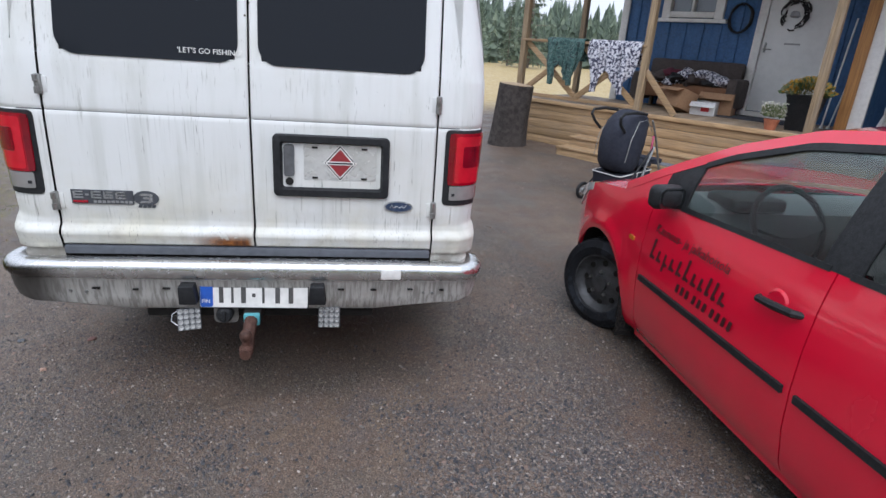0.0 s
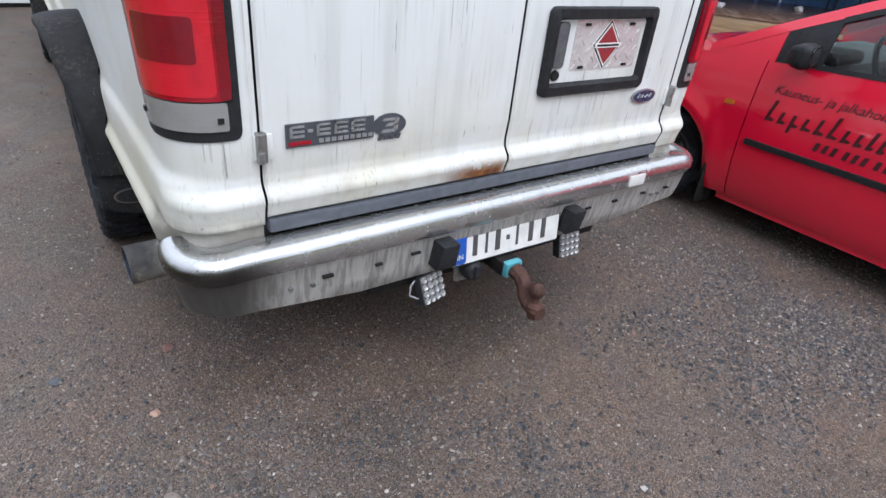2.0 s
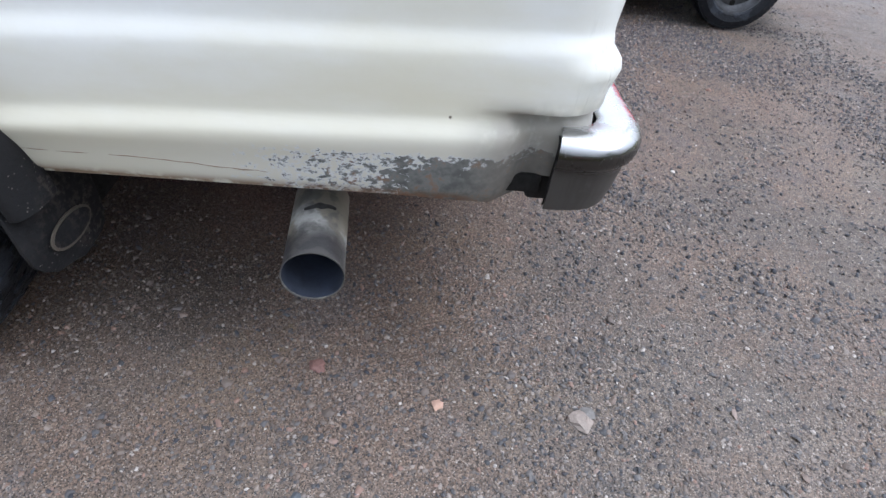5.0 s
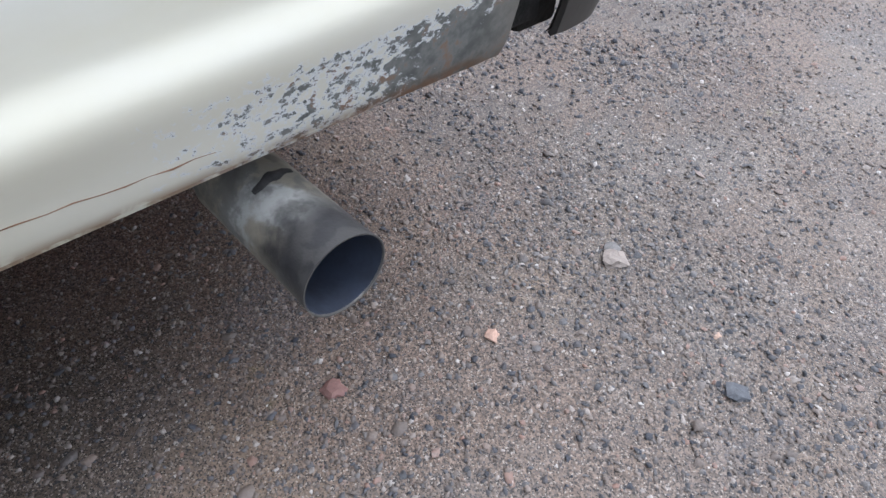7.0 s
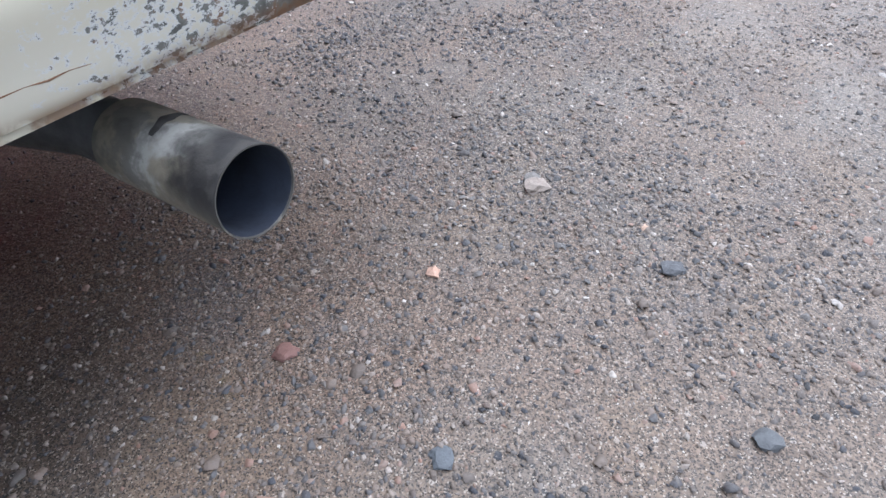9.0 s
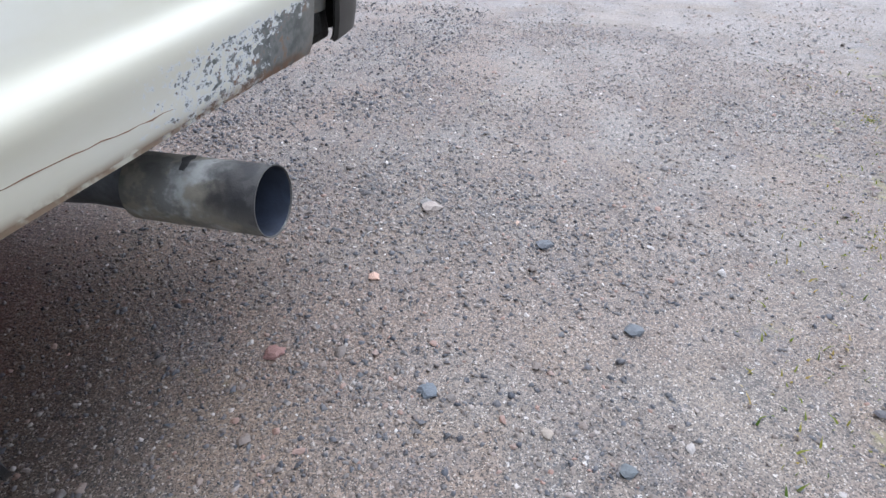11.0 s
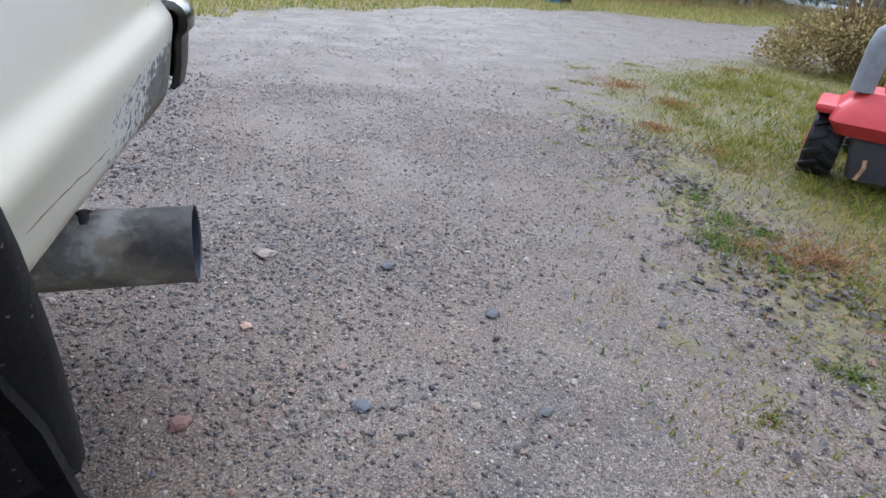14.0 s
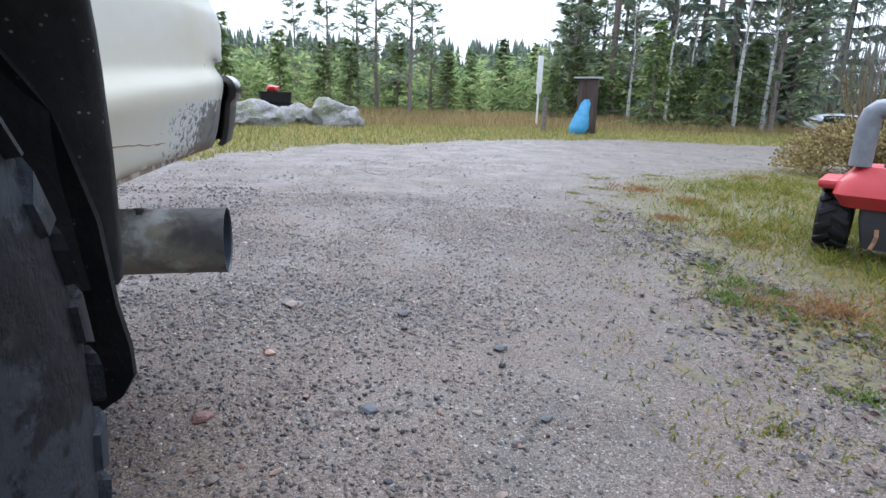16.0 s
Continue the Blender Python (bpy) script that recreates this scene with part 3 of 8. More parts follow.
def body_shell(side):
    bm = bmesh.new()
    grid = []
    for z in ZS:
        row = []
        for x, y, _ in outline(z, side):
            zz = max(z, sill(y)) if y > 0.13 else max(z, 0.60)
            if y > 0.13 and zz > z:
                x = math.copysign(ridge_x(zz, y) - 0.05 * smoothstep(0.748, 0.74, zz) * smoothstep(0.2, 0.14, y), x)
            row.append(bm.verts.new((x, y, zz)))
        grid.append(row)
    for a, b in zip(grid, grid[1:]):
        for i in range(len(a) - 1):
            bm.faces.new((a[i], a[i + 1], b[i + 1], b[i]))
    bmesh.ops.remove_doubles(bm, verts=bm.verts, dist=0.0006)
    bmesh.ops.recalc_face_normals(bm, faces=bm.faces)
    f = max(bm.faces, key=lambda q: abs(q.normal.x))
    if f.normal.x * side < 0:
        bmesh.ops.reverse_faces(bm, faces=bm.faces)
    return bm


van = thing("van", "white panel van with dirty doors, chrome bumper and flaking sill paint", "van")
for s in (-1, 1):
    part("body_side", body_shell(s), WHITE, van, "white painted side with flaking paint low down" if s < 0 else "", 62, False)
roof = loft([[(x * 0.61, y, 2.11 + 0.04 * math.cos(x * 1.5) - (0.05 if y < 0.45 else 0)) for x in np.linspace(-1, 1, 9)] for y in (0.39, 0.6, 2, 4, 5.6)], False, False)
part("roof", roof, WHITE, van)


def rear_door(x0, x1):
    """One rear door with a window opening, its skin bent along the body's profile."""
    bm = bmesh.new()
    wz0, wz1 = 1.515, 1.94
    wx0, wx1 = x0 + 0.075, x1 - 0.075
    if x0 < 0:
        wx1 = x1 - 0.045
    else:
        wx0 = x0 + 0.045
    xs = sorted({x0, x0 + 0.006, *np.linspace(x0 + 0.03, x1 - 0.03, 14), x1 - 0.006, x1, wx0, wx1, wx0 + 0.06, wx1 - 0.06})
    zs = sorted({0.765, 0.772, *[z for z in ZS if 0.775 < z < 2.0], wz0, wz1, wz0 + 0.06, wz1 - 0.06})
    grid = {}
    for i, x in enumerate(xs):
        for j, z in enumerate(zs):
            edge = 0.006 if x in (x0, x1) or z == 0.765 else 0
            grid[i, j] = bm.verts.new((x, rear_y(z) + edge - 0.003, z))
    for i in range(len(xs) - 1):
        for j in range(len(zs) - 1):
            x, z = (xs[i] + xs[i + 1]) / 2, (zs[j] + zs[j + 1]) / 2
            if wx0 < x < wx1 and wz0 < z < wz1:
                continue
            bm.faces.new((grid[i, j], grid[i + 1, j], grid[i + 1, j + 1], grid[i, j + 1]))
    bm.normal_update()
    bmesh.ops.solidify(bm, geom=bm.faces, thickness=0.012)
    return bm, (wx0, wx1, wz0, wz1)


for x0, x1, hinge_x in ((-0.745, -0.004, -0.748), (0.004, 0.745, 0.748)):
    bm, (wx0, wx1, wz0, wz1) = rear_door(x0, x1)
    door = part("rear_door", bm, WHITE, van, "white rear door streaked with dirt", 30)
    tilt = (0.105 - 0.028) / 0.42
    lean = Matrix.Translation((0, rear_y(1.515) - 0.004, 1.515)) @ Matrix.Rotation(math.pi / 2 - math.atan(tilt), 4, "X")
    pane = part("window", prism(rounded(wx0 - 0.012, wx1 + 0.012, -0.014, wz1 - wz0 + 0.012, 0.075, 8), -0.002, 0.004, lean), TINT, door, "dark tinted rear window")
    part("corner_filler", prism(rounded(wx0 - 0.006, wx1 + 0.006, -0.006, wz1 - wz0 + 0.004, 0.004), -0.012, -0.006, lean), BLACK, door)
    for hz in (0.945, 1.388):
        h = box(hinge_x - 0.012, hinge_x + 0.012, rear_y(hz) - 0.018, rear_y(hz) + 0.004, hz - 0.036, hz + 0.036, 0.004)
        hinge = part("hinge", h, STEEL, door, "worn steel door hinge")
        part("hinge_plate", box(hinge_x - 0.015 * (1 if x0 < 0 else -1) - 0.002, hinge_x + 0.028 * (1 if x0 < 0 else -1), rear_y(hz) - 0.006, rear_y(hz), hz - 0.032, hz + 0.03, 0.002), WHITE, hinge)
        for k in (-1, 1):
            part("hinge_knuckle", revolve([(0, -0.012), (0.009, -0.012), (0.009, 0.012), (0, 0.012)], 10, pose(hinge_x - 0.004, rear_y(hz) - 0.018, hz + k * 0.022)), STEEL, hinge)
    # crease in the middle of the doors, its shade drawn as a thin dark bar
    part("crease", tube([(x0 + 0.01, rear_y(1.296) - 0.002, 1.296), (x1 - 0.01, rear_y(1.296) - 0.002, 1.296)], 0.0022, 6), SEAL, door)
# dark door jamb behind the gaps, and the dark strip below the doors
part("door_jamb", box(-0.79, 0.79, 0.035, 0.05, 0.62, 1.5), DARK, van)
part("door_jamb", box(-0.752, 0.752, 0.16, 0.17, 1.5, 2.0), DARK, van)
part("seal_strip", box(-0.745, 0.745, -0.008, 0.034, 0.724, 0.7615, 0.008), STRIP, van, "dark grey strip in the gap below the doors")
part("rear_valance", box(-0.80, 0.80, 0.02, 0.034, 0.56, 0.73, 0.004), DARK, van)
# the same dark bars stand for the crease's shade beside the doors
part("crease", tube([(x, rear_y(1.296) - 0.001, 1.297) for x in (0.753, 0.84)], 0.002, 6), SEAL, van)
part("crease", tube([(x, rear_y(1.296) - 0.001, 1.297) for x in (-0.753, -0.84)], 0.002, 6), SEAL, van)


def wrapped(u0, u1, z0, z1, side, off, nu=14, nz=6, cut=0.02):
    """A patch that lies on the rear corner: u runs from the rear face round the corner along the side."""
    rings = []
    steps = [0.0, 0.06, 0.2, 0.45, 1.0]
    drops = [k * cut for k in steps]
    heights = [(z0 + d, d) for d in drops] + [(z0 + cut + (z1 - z0 - 2 * cut) * k / nz, cut) for k in range(1, nz)] + [(z1 - d, d) for d in reversed(drops)]
    for z, d in heights:
        w, y0, r = side_x(z), rear_y(z), 0.115
        arc = r * math.pi / 2
        flat = (w - r)
        ring = []
        tuck = cut * (1 - math.sqrt(max(0.0, 1 - (1 - d / cut) ** 2)))
        for i in range(nu + 1):
            u = u0 + tuck + (u1 - u0 - 2 * tuck) * i / nu
            if u < flat:
                p = (u, y0 - off)
            elif u < flat + arc:
                a = -math.pi / 2 + (u - flat) / r
                p = (w - r + (r + off) * math.cos(a), y0 + r + (r + off) * math.sin(a))
            else:
                p = (w + off, y0 + r + u - flat - arc)
            ring.append((side * p[0], p[1], z))
        rings.append(ring)
    bm = loft(rings, False, False)
    bmesh.ops.recalc_face_normals(bm, faces=bm.faces)
    c = Vector((side * 0.7, 0.3, 1.1))
    f = bm.faces[:][len(bm.faces) // 2]
    if f.normal.dot(f.calc_center_median() - c) < 0:
        bmesh.ops.reverse_faces(bm, faces=bm.faces)
    bm.normal_update()
    bmesh.ops.solidify(bm, geom=bm.faces, thickness=0.006)
    return bm


for s in (-1, 1):
    lamp = part("tail_lamp", wrapped(0.785, 1.055, 0.968, 1.292, s, 0.004), BLACK, van, "red and clear tail lamp in a black frame", 40, False)
    part("red_lens", wrapped(0.802, 1.04, 1.058, 1.278, s, 0.009), REDLENS, lamp, "red lens", 40, False)
    part("clear_lens", wrapped(0.813, 1.03, 0.992, 1.054, s, 0.008, cut=0.006), CLEARLENS, lamp, "clear reversing lens", 40, False)
    # the lens's bright glow is put into the colour of this patch
    part("reflector_lens", wrapped(0.832, 1.0, 1.068, 1.266, s, 0.0105, cut=0.012), BRIGHTLENS, lamp, "brighter red lens patch with the glow put into its colour", 40, False)
    part("inner_lens", wrapped(0.862, 0.985, 1.135, 1.225, s, 0.0125, cut=0.008), DEEPLENS, lamp, "deep red square lens", 40, False)
    part("edge_lens", wrapped(0.803, 0.826, 1.06, 1.276, s, 0.0105, cut=0.006), DEEPLENS, lamp, "dark red edge", 40, False)
    for u in (0.83, 1.02):
        w = side_x(1.015)
        part("screw", wrapped(u - 0.006, u + 0.006, 1.01, 1.022, s, 0.012, 3, 2, 0.001), BLACK, lamp, "", 40, False)

# chrome bumper: one section carried round both corners
section = [(-0.05, 0.713), (-0.03, 0.719), (0.0, 0.722), (0.02, 0.719), (0.034, 0.709), (0.041, 0.695), (0.042, 0.672), (0.039, 0.655), (0.031, 0.644), (0.026, 0.636),
           (0.018, 0.56), (0.008, 0.507), (-0.004, 0.497), (-0.012, 0.5), (-0.004, 0.515), (0.006, 0.56), (0.014, 0.634), (0.024, 0.66), (0.026, 0.69), (0.018, 0.703), (-0.048, 0.706)]
plan = [(-0.944, 0.09), (-0.947, 0.075), (-0.948, 0.058)]
for k in range(9):
    a = radians(180 + 90 * k / 8)
    plan.append((-0.866 + 0.082 * math.cos(a), 0.039 + 0.08 * math.sin(a)))
plan += [(x, -0.037 - 0.006 * math.cos(x * 1.6)) for x in np.linspace(-0.8, 0, 12)]
plan += [(-x, y) for x, y in plan[-2::-1]]
rings = []
for i, (x, y) in enumerate(plan):
    ax, ay = plan[max(i - 1, 0)]
    bx, by = plan[min(i + 1, len(plan) - 1)]
    d = Vector((bx - ax, by - ay, 0)).normalized()
    nrm = Vector((d.y, -d.x, 0))
    end = min(i, len(plan) - 1 - i)
    rise = lerp(end, (0, 3, 8, 12, 16), (0.05, 0.056, 0.06, 0.034, 0.0))
    rings.append([Vector((x, y, z + rise * lerp(z, (0.5, 0.62, 0.7), (0.8, 0.3, -0.1)))) + nrm * o for o, z in section])
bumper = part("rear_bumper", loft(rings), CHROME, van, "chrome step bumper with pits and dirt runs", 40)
hollow = [[ring[k] for k in range(13, 21)] for ring in rings]
hollow = [[p + Vector((-0.0025 if p.x > 0 else 0.0025, 0.003, 0)) for p in ring] for ring in hollow]
part("bumper_inside", loft(hollow, False, False), DARK, bumper, "black hollow back of the bumper", 40)
for x, z, w, h in ((-0.62, 0.6, 0.03, 0.008), (-0.47, 0.595, 0.022, 0.006), (-0.35, 0.6, 0.03, 0.007), (0.36, 0.6, 0.026, 0.007), (0.5, 0.6, 0.026, 0.007), (0.66, 0.602, 0.024, 0.006), (0.8, 0.6, 0.02, 0.006)):
    part("slot", box(x - w / 2, x + w / 2, -0.072, -0.055, z - h / 2, z + h / 2, 0.001), DARK, bumper)
for x, z in ((-0.72, 0.585), (-0.66, 0.582), (0.72, 0.585), (0.76, 0.582)):
    part("bolt", revolve([(0, 0.004), (0.006, 0.004), (0.007, 0), (0.007, -0.02)], 8, pose(x, -0.064, z, 90)), STEEL, bumper)
part("tape_patch", box(0.53, 0.615, -0.0865, -0.082, 0.655, 0.698, 0.002), PLATEWHITE, bumper, "strip of pale tape")
for s in (-1, 1):
    part("end_inner", box(s * 0.86, s * 0.9, 0.03, 0.12, 0.53, 0.68, 0.01), DARK, bumper)

# number plate, its lamps, work lamps and tow hitch
plate = part("number_plate", prism(rounded(-0.221, 0.221, -0.055, 0.055, 0.012), -0.0015, 0.0015, Matrix.Translation((0, -0.068, 0.571)) @ Matrix.Rotation(radians(83), 4, "X") @ Matrix.Rotation(radians(-0.6), 4, "Z")), PLATEWHITE, van, "white number plate with a blue band")
onplate = Matrix.Translation((0, -0.068, 0.571)) @ Matrix.Rotation(radians(83), 4, "X") @ Matrix.Rotation(radians(-0.6), 4, "Z")
part("country_band", prism(rounded(-0.219, -0.168, -0.053, 0.053, 0.01), 0.0012, 0.0024, onplate), BLUE, plate, "blue band with pale bar")
for i, (x, w) in enumerate(((-0.135, 0.018), (-0.09, 0.01), (-0.045, 0.02), (-0.003, 0.014), (0.036, 0.01), (0.095, 0.02), (0.15, 0.02))):
    h = 0.008 if i == 3 else 0.035
    part("dark_bar", prism([(x - w / 2, -h), (x + w / 2, -h), (x + w / 2, h), (x - w / 2, h)], 0.001, 0.0026, onplate), WORN, plate)
bm = bmesh.new()
for pts in (((-0.222, -0.056), (0.222, -0.056)), ((0.222, -0.056), (0.222, 0.056)), ((0.222, 0.056), (-0.222, 0.056)), ((-0.222, 0.056), (-0.222, -0.056))):
    tube([onplate @ Vector((*p, 0.001)) for p in pts], 0.0022, 6, True, bm)
part("rim", bm, BLACK, plate)
for x in (-0.262, 0.262):
    bm = box(-0.036, 0.036, -0.04, 0.03, -0.045, 0.045, 0.006)
    for v in bm.verts:
        if v.co.y < -0.02 and v.co.z < 0:
            v.co.y += 0.018
        if v.co.z > 0.03:
            v.co.x *= 0.82
    bmesh.ops.transform(bm, matrix=pose(x, -0.082, 0.585), verts=bm.verts)
    part("plate_lamp", bm, BLACK, van, "black plate lamp housing")
part("crossbar", box(-0.46, 0.5, 0.0, 0.06, 0.44, 0.5, 0.006), DARK, van, "black tow bar beam")
for x, yaw, tilt, z in ((-0.275, 14, -20, 0.452), (0.31, -2, -14, 0.462)):
    m = pose(x, -0.055, z, tilt, 0, yaw)
    lampw = part("work_lamp", box(-0.047, 0.047, -0.006, 0.03, -0.047, 0.047, 0.006, m), BLACK, van, "square work lamp with small reflectors")
    for i in range(4):
        for j in range(4):
            part("reflector", revolve([(0.0, 0.0005), (0.005, 0.001), (0.0085, 0.005), (0.01, 0.005), (0.0105, -0.002)], 10, m @ pose((i - 1.5) * 0.0225, -0.0075, (j - 1.5) * 0.0225, 90)), REFLECTOR, lampw)
    part("lamp_face", box(-0.046, 0.046, -0.0075, -0.004, -0.046, 0.046, 0.002, m), DULL, lampw)
    part("bracket", box(-0.02, 0.02, 0.0, 0.02, 0.03, 0.075, 0.003, m), DULL, lampw)
part("cable", tube([(-0.31, -0.03, 0.49), (-0.345, -0.045, 0.47), (-0.35, -0.05, 0.44), (-0.325, -0.06, 0.425), (-0.3, -0.055, 0.43)], 0.003, 6), SILVER, van, "thin pale cable loop")
part("socket_plate", prism(rounded(-0.05, 0.05, -0.05, 0.05, 0.018, 2), 0, 0.005, pose(-0.128, -0.03, 0.475, 90)), STEEL, van, "steel socket plate")
sock = part("trailer_socket", revolve([(0, 0.05), (0.026, 0.05), (0.034, 0.04), (0.036, 0.01), (0.03, 0.0)], 20, pose(-0.128, -0.035, 0.478, 90)), BLACK, van, "black round trailer socket")
part("lid_rib", box(-0.136, -0.12, -0.094, -0.082, 0.462, 0.505, 0.003), BLACK, sock)
hitch = part("hitch_bar", box(-0.045, 0.028, -0.11, 0.02, 0.455, 0.505, 0.006), DARK, van)
part("hitch_cap", box(-0.04, 0.026, -0.128, -0.1, 0.455, 0.507, 0.007), TEAL, hitch, "teal end cap")
part("tow_hook", tube([(-0.008, -0.13, 0.482), (-0.008, -0.165, 0.475), (-0.008, -0.185, 0.452), (-0.01, -0.195, 0.425), (-0.01, -0.215, 0.408), (-0.01, -0.25, 0.402), (-0.01, -0.275, 0.402)], [0.027, 0.027, 0.025, 0.024, 0.024, 0.028, 0.022], 10), RUST, hitch, "rusty tow hook")
part("tow_ball", revolve([(0, -0.012), (0.026, -0.012), (0.028, 0.0), (0.024, 0.006), (0.014, 0.012), (0.013, 0.03), (0.019, 0.037), (0.0245, 0.05), (0.025, 0.058), (0.021, 0.07), (0.012, 0.078), (0, 0.08)], 20, pose(-0.01, -0.243, 0.418)), RUST, hitch, "worn tow ball")
part("nut", revolve([(0, 0), (0.018, 0), (0.018, 0.03), (0, 0.03)], 6, pose(-0.01, -0.243, 0.37)), RUST, hitch)

# recessed handle panel, badges and sticker on the doors
on = Matrix.Translation((0, 0.004, 0)) @ Matrix.Rotation(math.pi / 2, 4, "X")
ring = bmesh.new()
outer, inner = rounded(0.085, 0.553, 0.993, 1.247, 0.02), rounded(0.118, 0.522, 1.026, 1.214, 0.012)
loft([[on @ Vector((x, z, h)) for x, z in o] for o, h in ((outer, -0.002), (outer, 0.012), (rounded(0.09, 0.548, 0.998, 1.242, 0.018), 0.016), (rounded(0.113, 0.527, 1.021, 1.219, 0.014), 0.016), (inner, 0.004), (rounded(0.125, 0.515, 1.033, 1.207, 0.01), -0.012))], True, False, ring)
panel = part("handle_panel", ring, BLACK, van, "black plastic handle recess")
part("recess_floor", prism(rounded(0.122, 0.518, 1.03, 1.21, 0.01), -0.016, -0.011, on), BLACK, panel)
part("door_handle", prism(rounded(0.126, 0.168, 1.075, 1.205, 0.012), -0.011, 0.006, on), DULL, panel, "grey pull handle")
part("lock", revolve([(0, 0.012), (0.014, 0.012), (0.018, 0.0)], 14, Matrix.Translation((0.147, 0.012, 1.052)) @ Matrix.Rotation(math.pi / 2, 4, "X")), DARK, panel)
TREADMETAL = plain("tread_metal", (0.62, 0.62, 0.6), 0.28, 0.3, grain=40, depth=0.05, amount=0.15)
tread = part("tread_plate", prism(rounded(0.205, 0.5, 1.062, 1.208, 0.006), -0.008, -0.003, on), TREADMETAL, panel, "silver tread plate with a red diamond mark")
bm = bmesh.new()
for i in range(11):
    for j in range(6):
        if (i + j) % 2:
            continue
        c = on @ Vector((0.218 + i * 0.027, 1.072 + j * 0.025, -0.003))
        cube(bm, -0.011, 0.011, -0.0015, 0.0015, -0.0025, 0.0025, 0, Matrix.Translation(c) @ Matrix.Rotation(radians(45 if j % 2 else -45), 4, "Y"))
part("tread", bm, TREADMETAL, tread)
for r, h, mtl in ((0.074, 0.0, PLATEWHITE), (0.068, 0.001, BLACK), (0.062, 0.002, PLATEWHITE), (0.055, 0.003, plain("emblem_red", (0.28, 0.03, 0.035), 0.4, grain=50))):
    part("diamond", prism([(0.352, 1.135 - r * 1.05), (0.352 + r * 0.92, 1.135), (0.352, 1.135 + r * 1.05), (0.352 - r * 0.92, 1.135)], -0.004, -0.002 + h, on), mtl, tread)
part("dark_bar", prism([(0.295, 1.128), (0.409, 1.128), (0.409, 1.142), (0.295, 1.142)], 0.0, 0.0025, on), PLATEWHITE, tread)
part("dark_bar", prism([(0.302, 1.132), (0.402, 1.132), (0.402, 1.138), (0.302, 1.138)], 0.001, 0.0032, on), BLACK, tread)
for x, z in ((0.25, 1.196), (0.45, 1.196), (0.25, 1.072), (0.45, 1.072)):
    part("screw", box(x - 0.012, x + 0.012, 0.003, 0.006, z - 0.004, z + 0.004, 0.001), DARK, tread)

badge = part("model_badge", prism([(-0.69, 0.936), (-0.462, 0.936), (-0.462, 0.992), (-0.69, 0.992)], -0.002, 0.004, on), SEAL, van, "dark badge with raised chrome marks")
x = -0.682
for w in (0.036, 0.012, 0.036, 0.036, 0.038):
    if w > 0.02:
        for z0, z1 in ((0.959, 0.965), (0.971, 0.976), (0.983, 0.988)):
            part("raised_bar", prism([(x, z0), (x + w, z0), (x + w, z1), (x, z1)], 0.003, 0.007, on), SILVER, badge)
        part("raised_bar", prism([(x, 0.959), (x + 0.007, 0.959), (x + 0.007, 0.988), (x, 0.988)], 0.003, 0.007, on), SILVER, badge)
    else:
        part("raised_bar", prism([(x, 0.97), (x + w, 0.97), (x + w, 0.977), (x, 0.977)], 0.003, 0.007, on), SILVER, badge)
    x += w + 0.009
for k in range(9):
    xx = -0.61 + k * 0.0165
    part("raised_bar", prism([(xx, 0.941), (xx + 0.012, 0.941), (xx + 0.012, 0.951), (xx, 0.951)], 0.003, 0.006, on), SILVER, badge)
part("red_mark", prism([(-0.685, 0.941), (-0.63, 0.941), (-0.63, 0.95), (-0.685, 0.95)], 0.003, 0.006, on), REDLENS, badge)
stick = part("round_badge", prism(oval(-0.415, 0.963, 0.048, 0.03), -0.002, 0.002, on), SEAL, van, "dark oval sticker with pale marks")
for z, a, b in ((0.978, -0.44, -0.4), (0.964, -0.428, -0.395), (0.948, -0.44, -0.4)):
    part("pale_mark", prism([(a, z - 0.004), (b, z - 0.004), (b + 0.006, z + 0.004), (a + 0.006, z + 0.004)], 0.001, 0.003, on), SILVER, stick)
part("pale_mark", prism([(-0.405, 0.948), (-0.392, 0.948), (-0.388, 0.98), (-0.4, 0.98)], 0.001, 0.003, on), SILVER, stick)
for k in range(4):
    part("dark_mark", prism([(-0.448 + k * 0.017, 0.924), (-0.435 + k * 0.017, 0.924), (-0.43 + k * 0.017, 0.936), (-0.444 + k * 0.017, 0.936)], -0.002, 0.001, on), SEAL, stick)
ov = part("maker_oval", prism(oval(0.598, 0.957, 0.062, 0.025), -0.002, 0.004, on), SILVER, van, "chrome and dark blue oval emblem")
part("oval_field", prism(oval(0.598, 0.957, 0.055, 0.02), 0.002, 0.006, on), plain("emblem_blue", (0.03, 0.05, 0.1), 0.3, grain=60, coat=0.5), ov)
part("pale_mark", tube([on @ Vector((0.598 + dx, 0.957 + dz, 0.006)) for dx, dz in ((-0.035, -0.004), (-0.028, 0.009), (-0.02, -0.005), (-0.008, 0.004), (0.004, -0.004), (0.014, 0.004), (0.024, -0.004), (0.034, 0.008))], 0.0022, 6), SILVER, ov)


def words(text, size, m, material, parent, name="lettering", thick=0.0008, shear=0.0, bold=0.0):
    cu = bpy.data.curves.new(name, "FONT")
    cu.body, cu.size, cu.extrude, cu.shear, cu.offset = text, size, thick, shear, bold
    cu.resolution_u = 3
    tmp = bpy.data.objects.new(name, cu)
    scene.collection.objects.link(tmp)
    bpy.context.view_layer.update()
    me = bpy.data.meshes.new_from_object(tmp.evaluated_get(bpy.context.evaluated_depsgraph_get()))
    bpy.data.objects.remove(tmp)
    me.transform(m)
    ob = new(name, me)
    me.materials.clear()
    me.materials.append(material)
    ob.parent = parent
    return ob


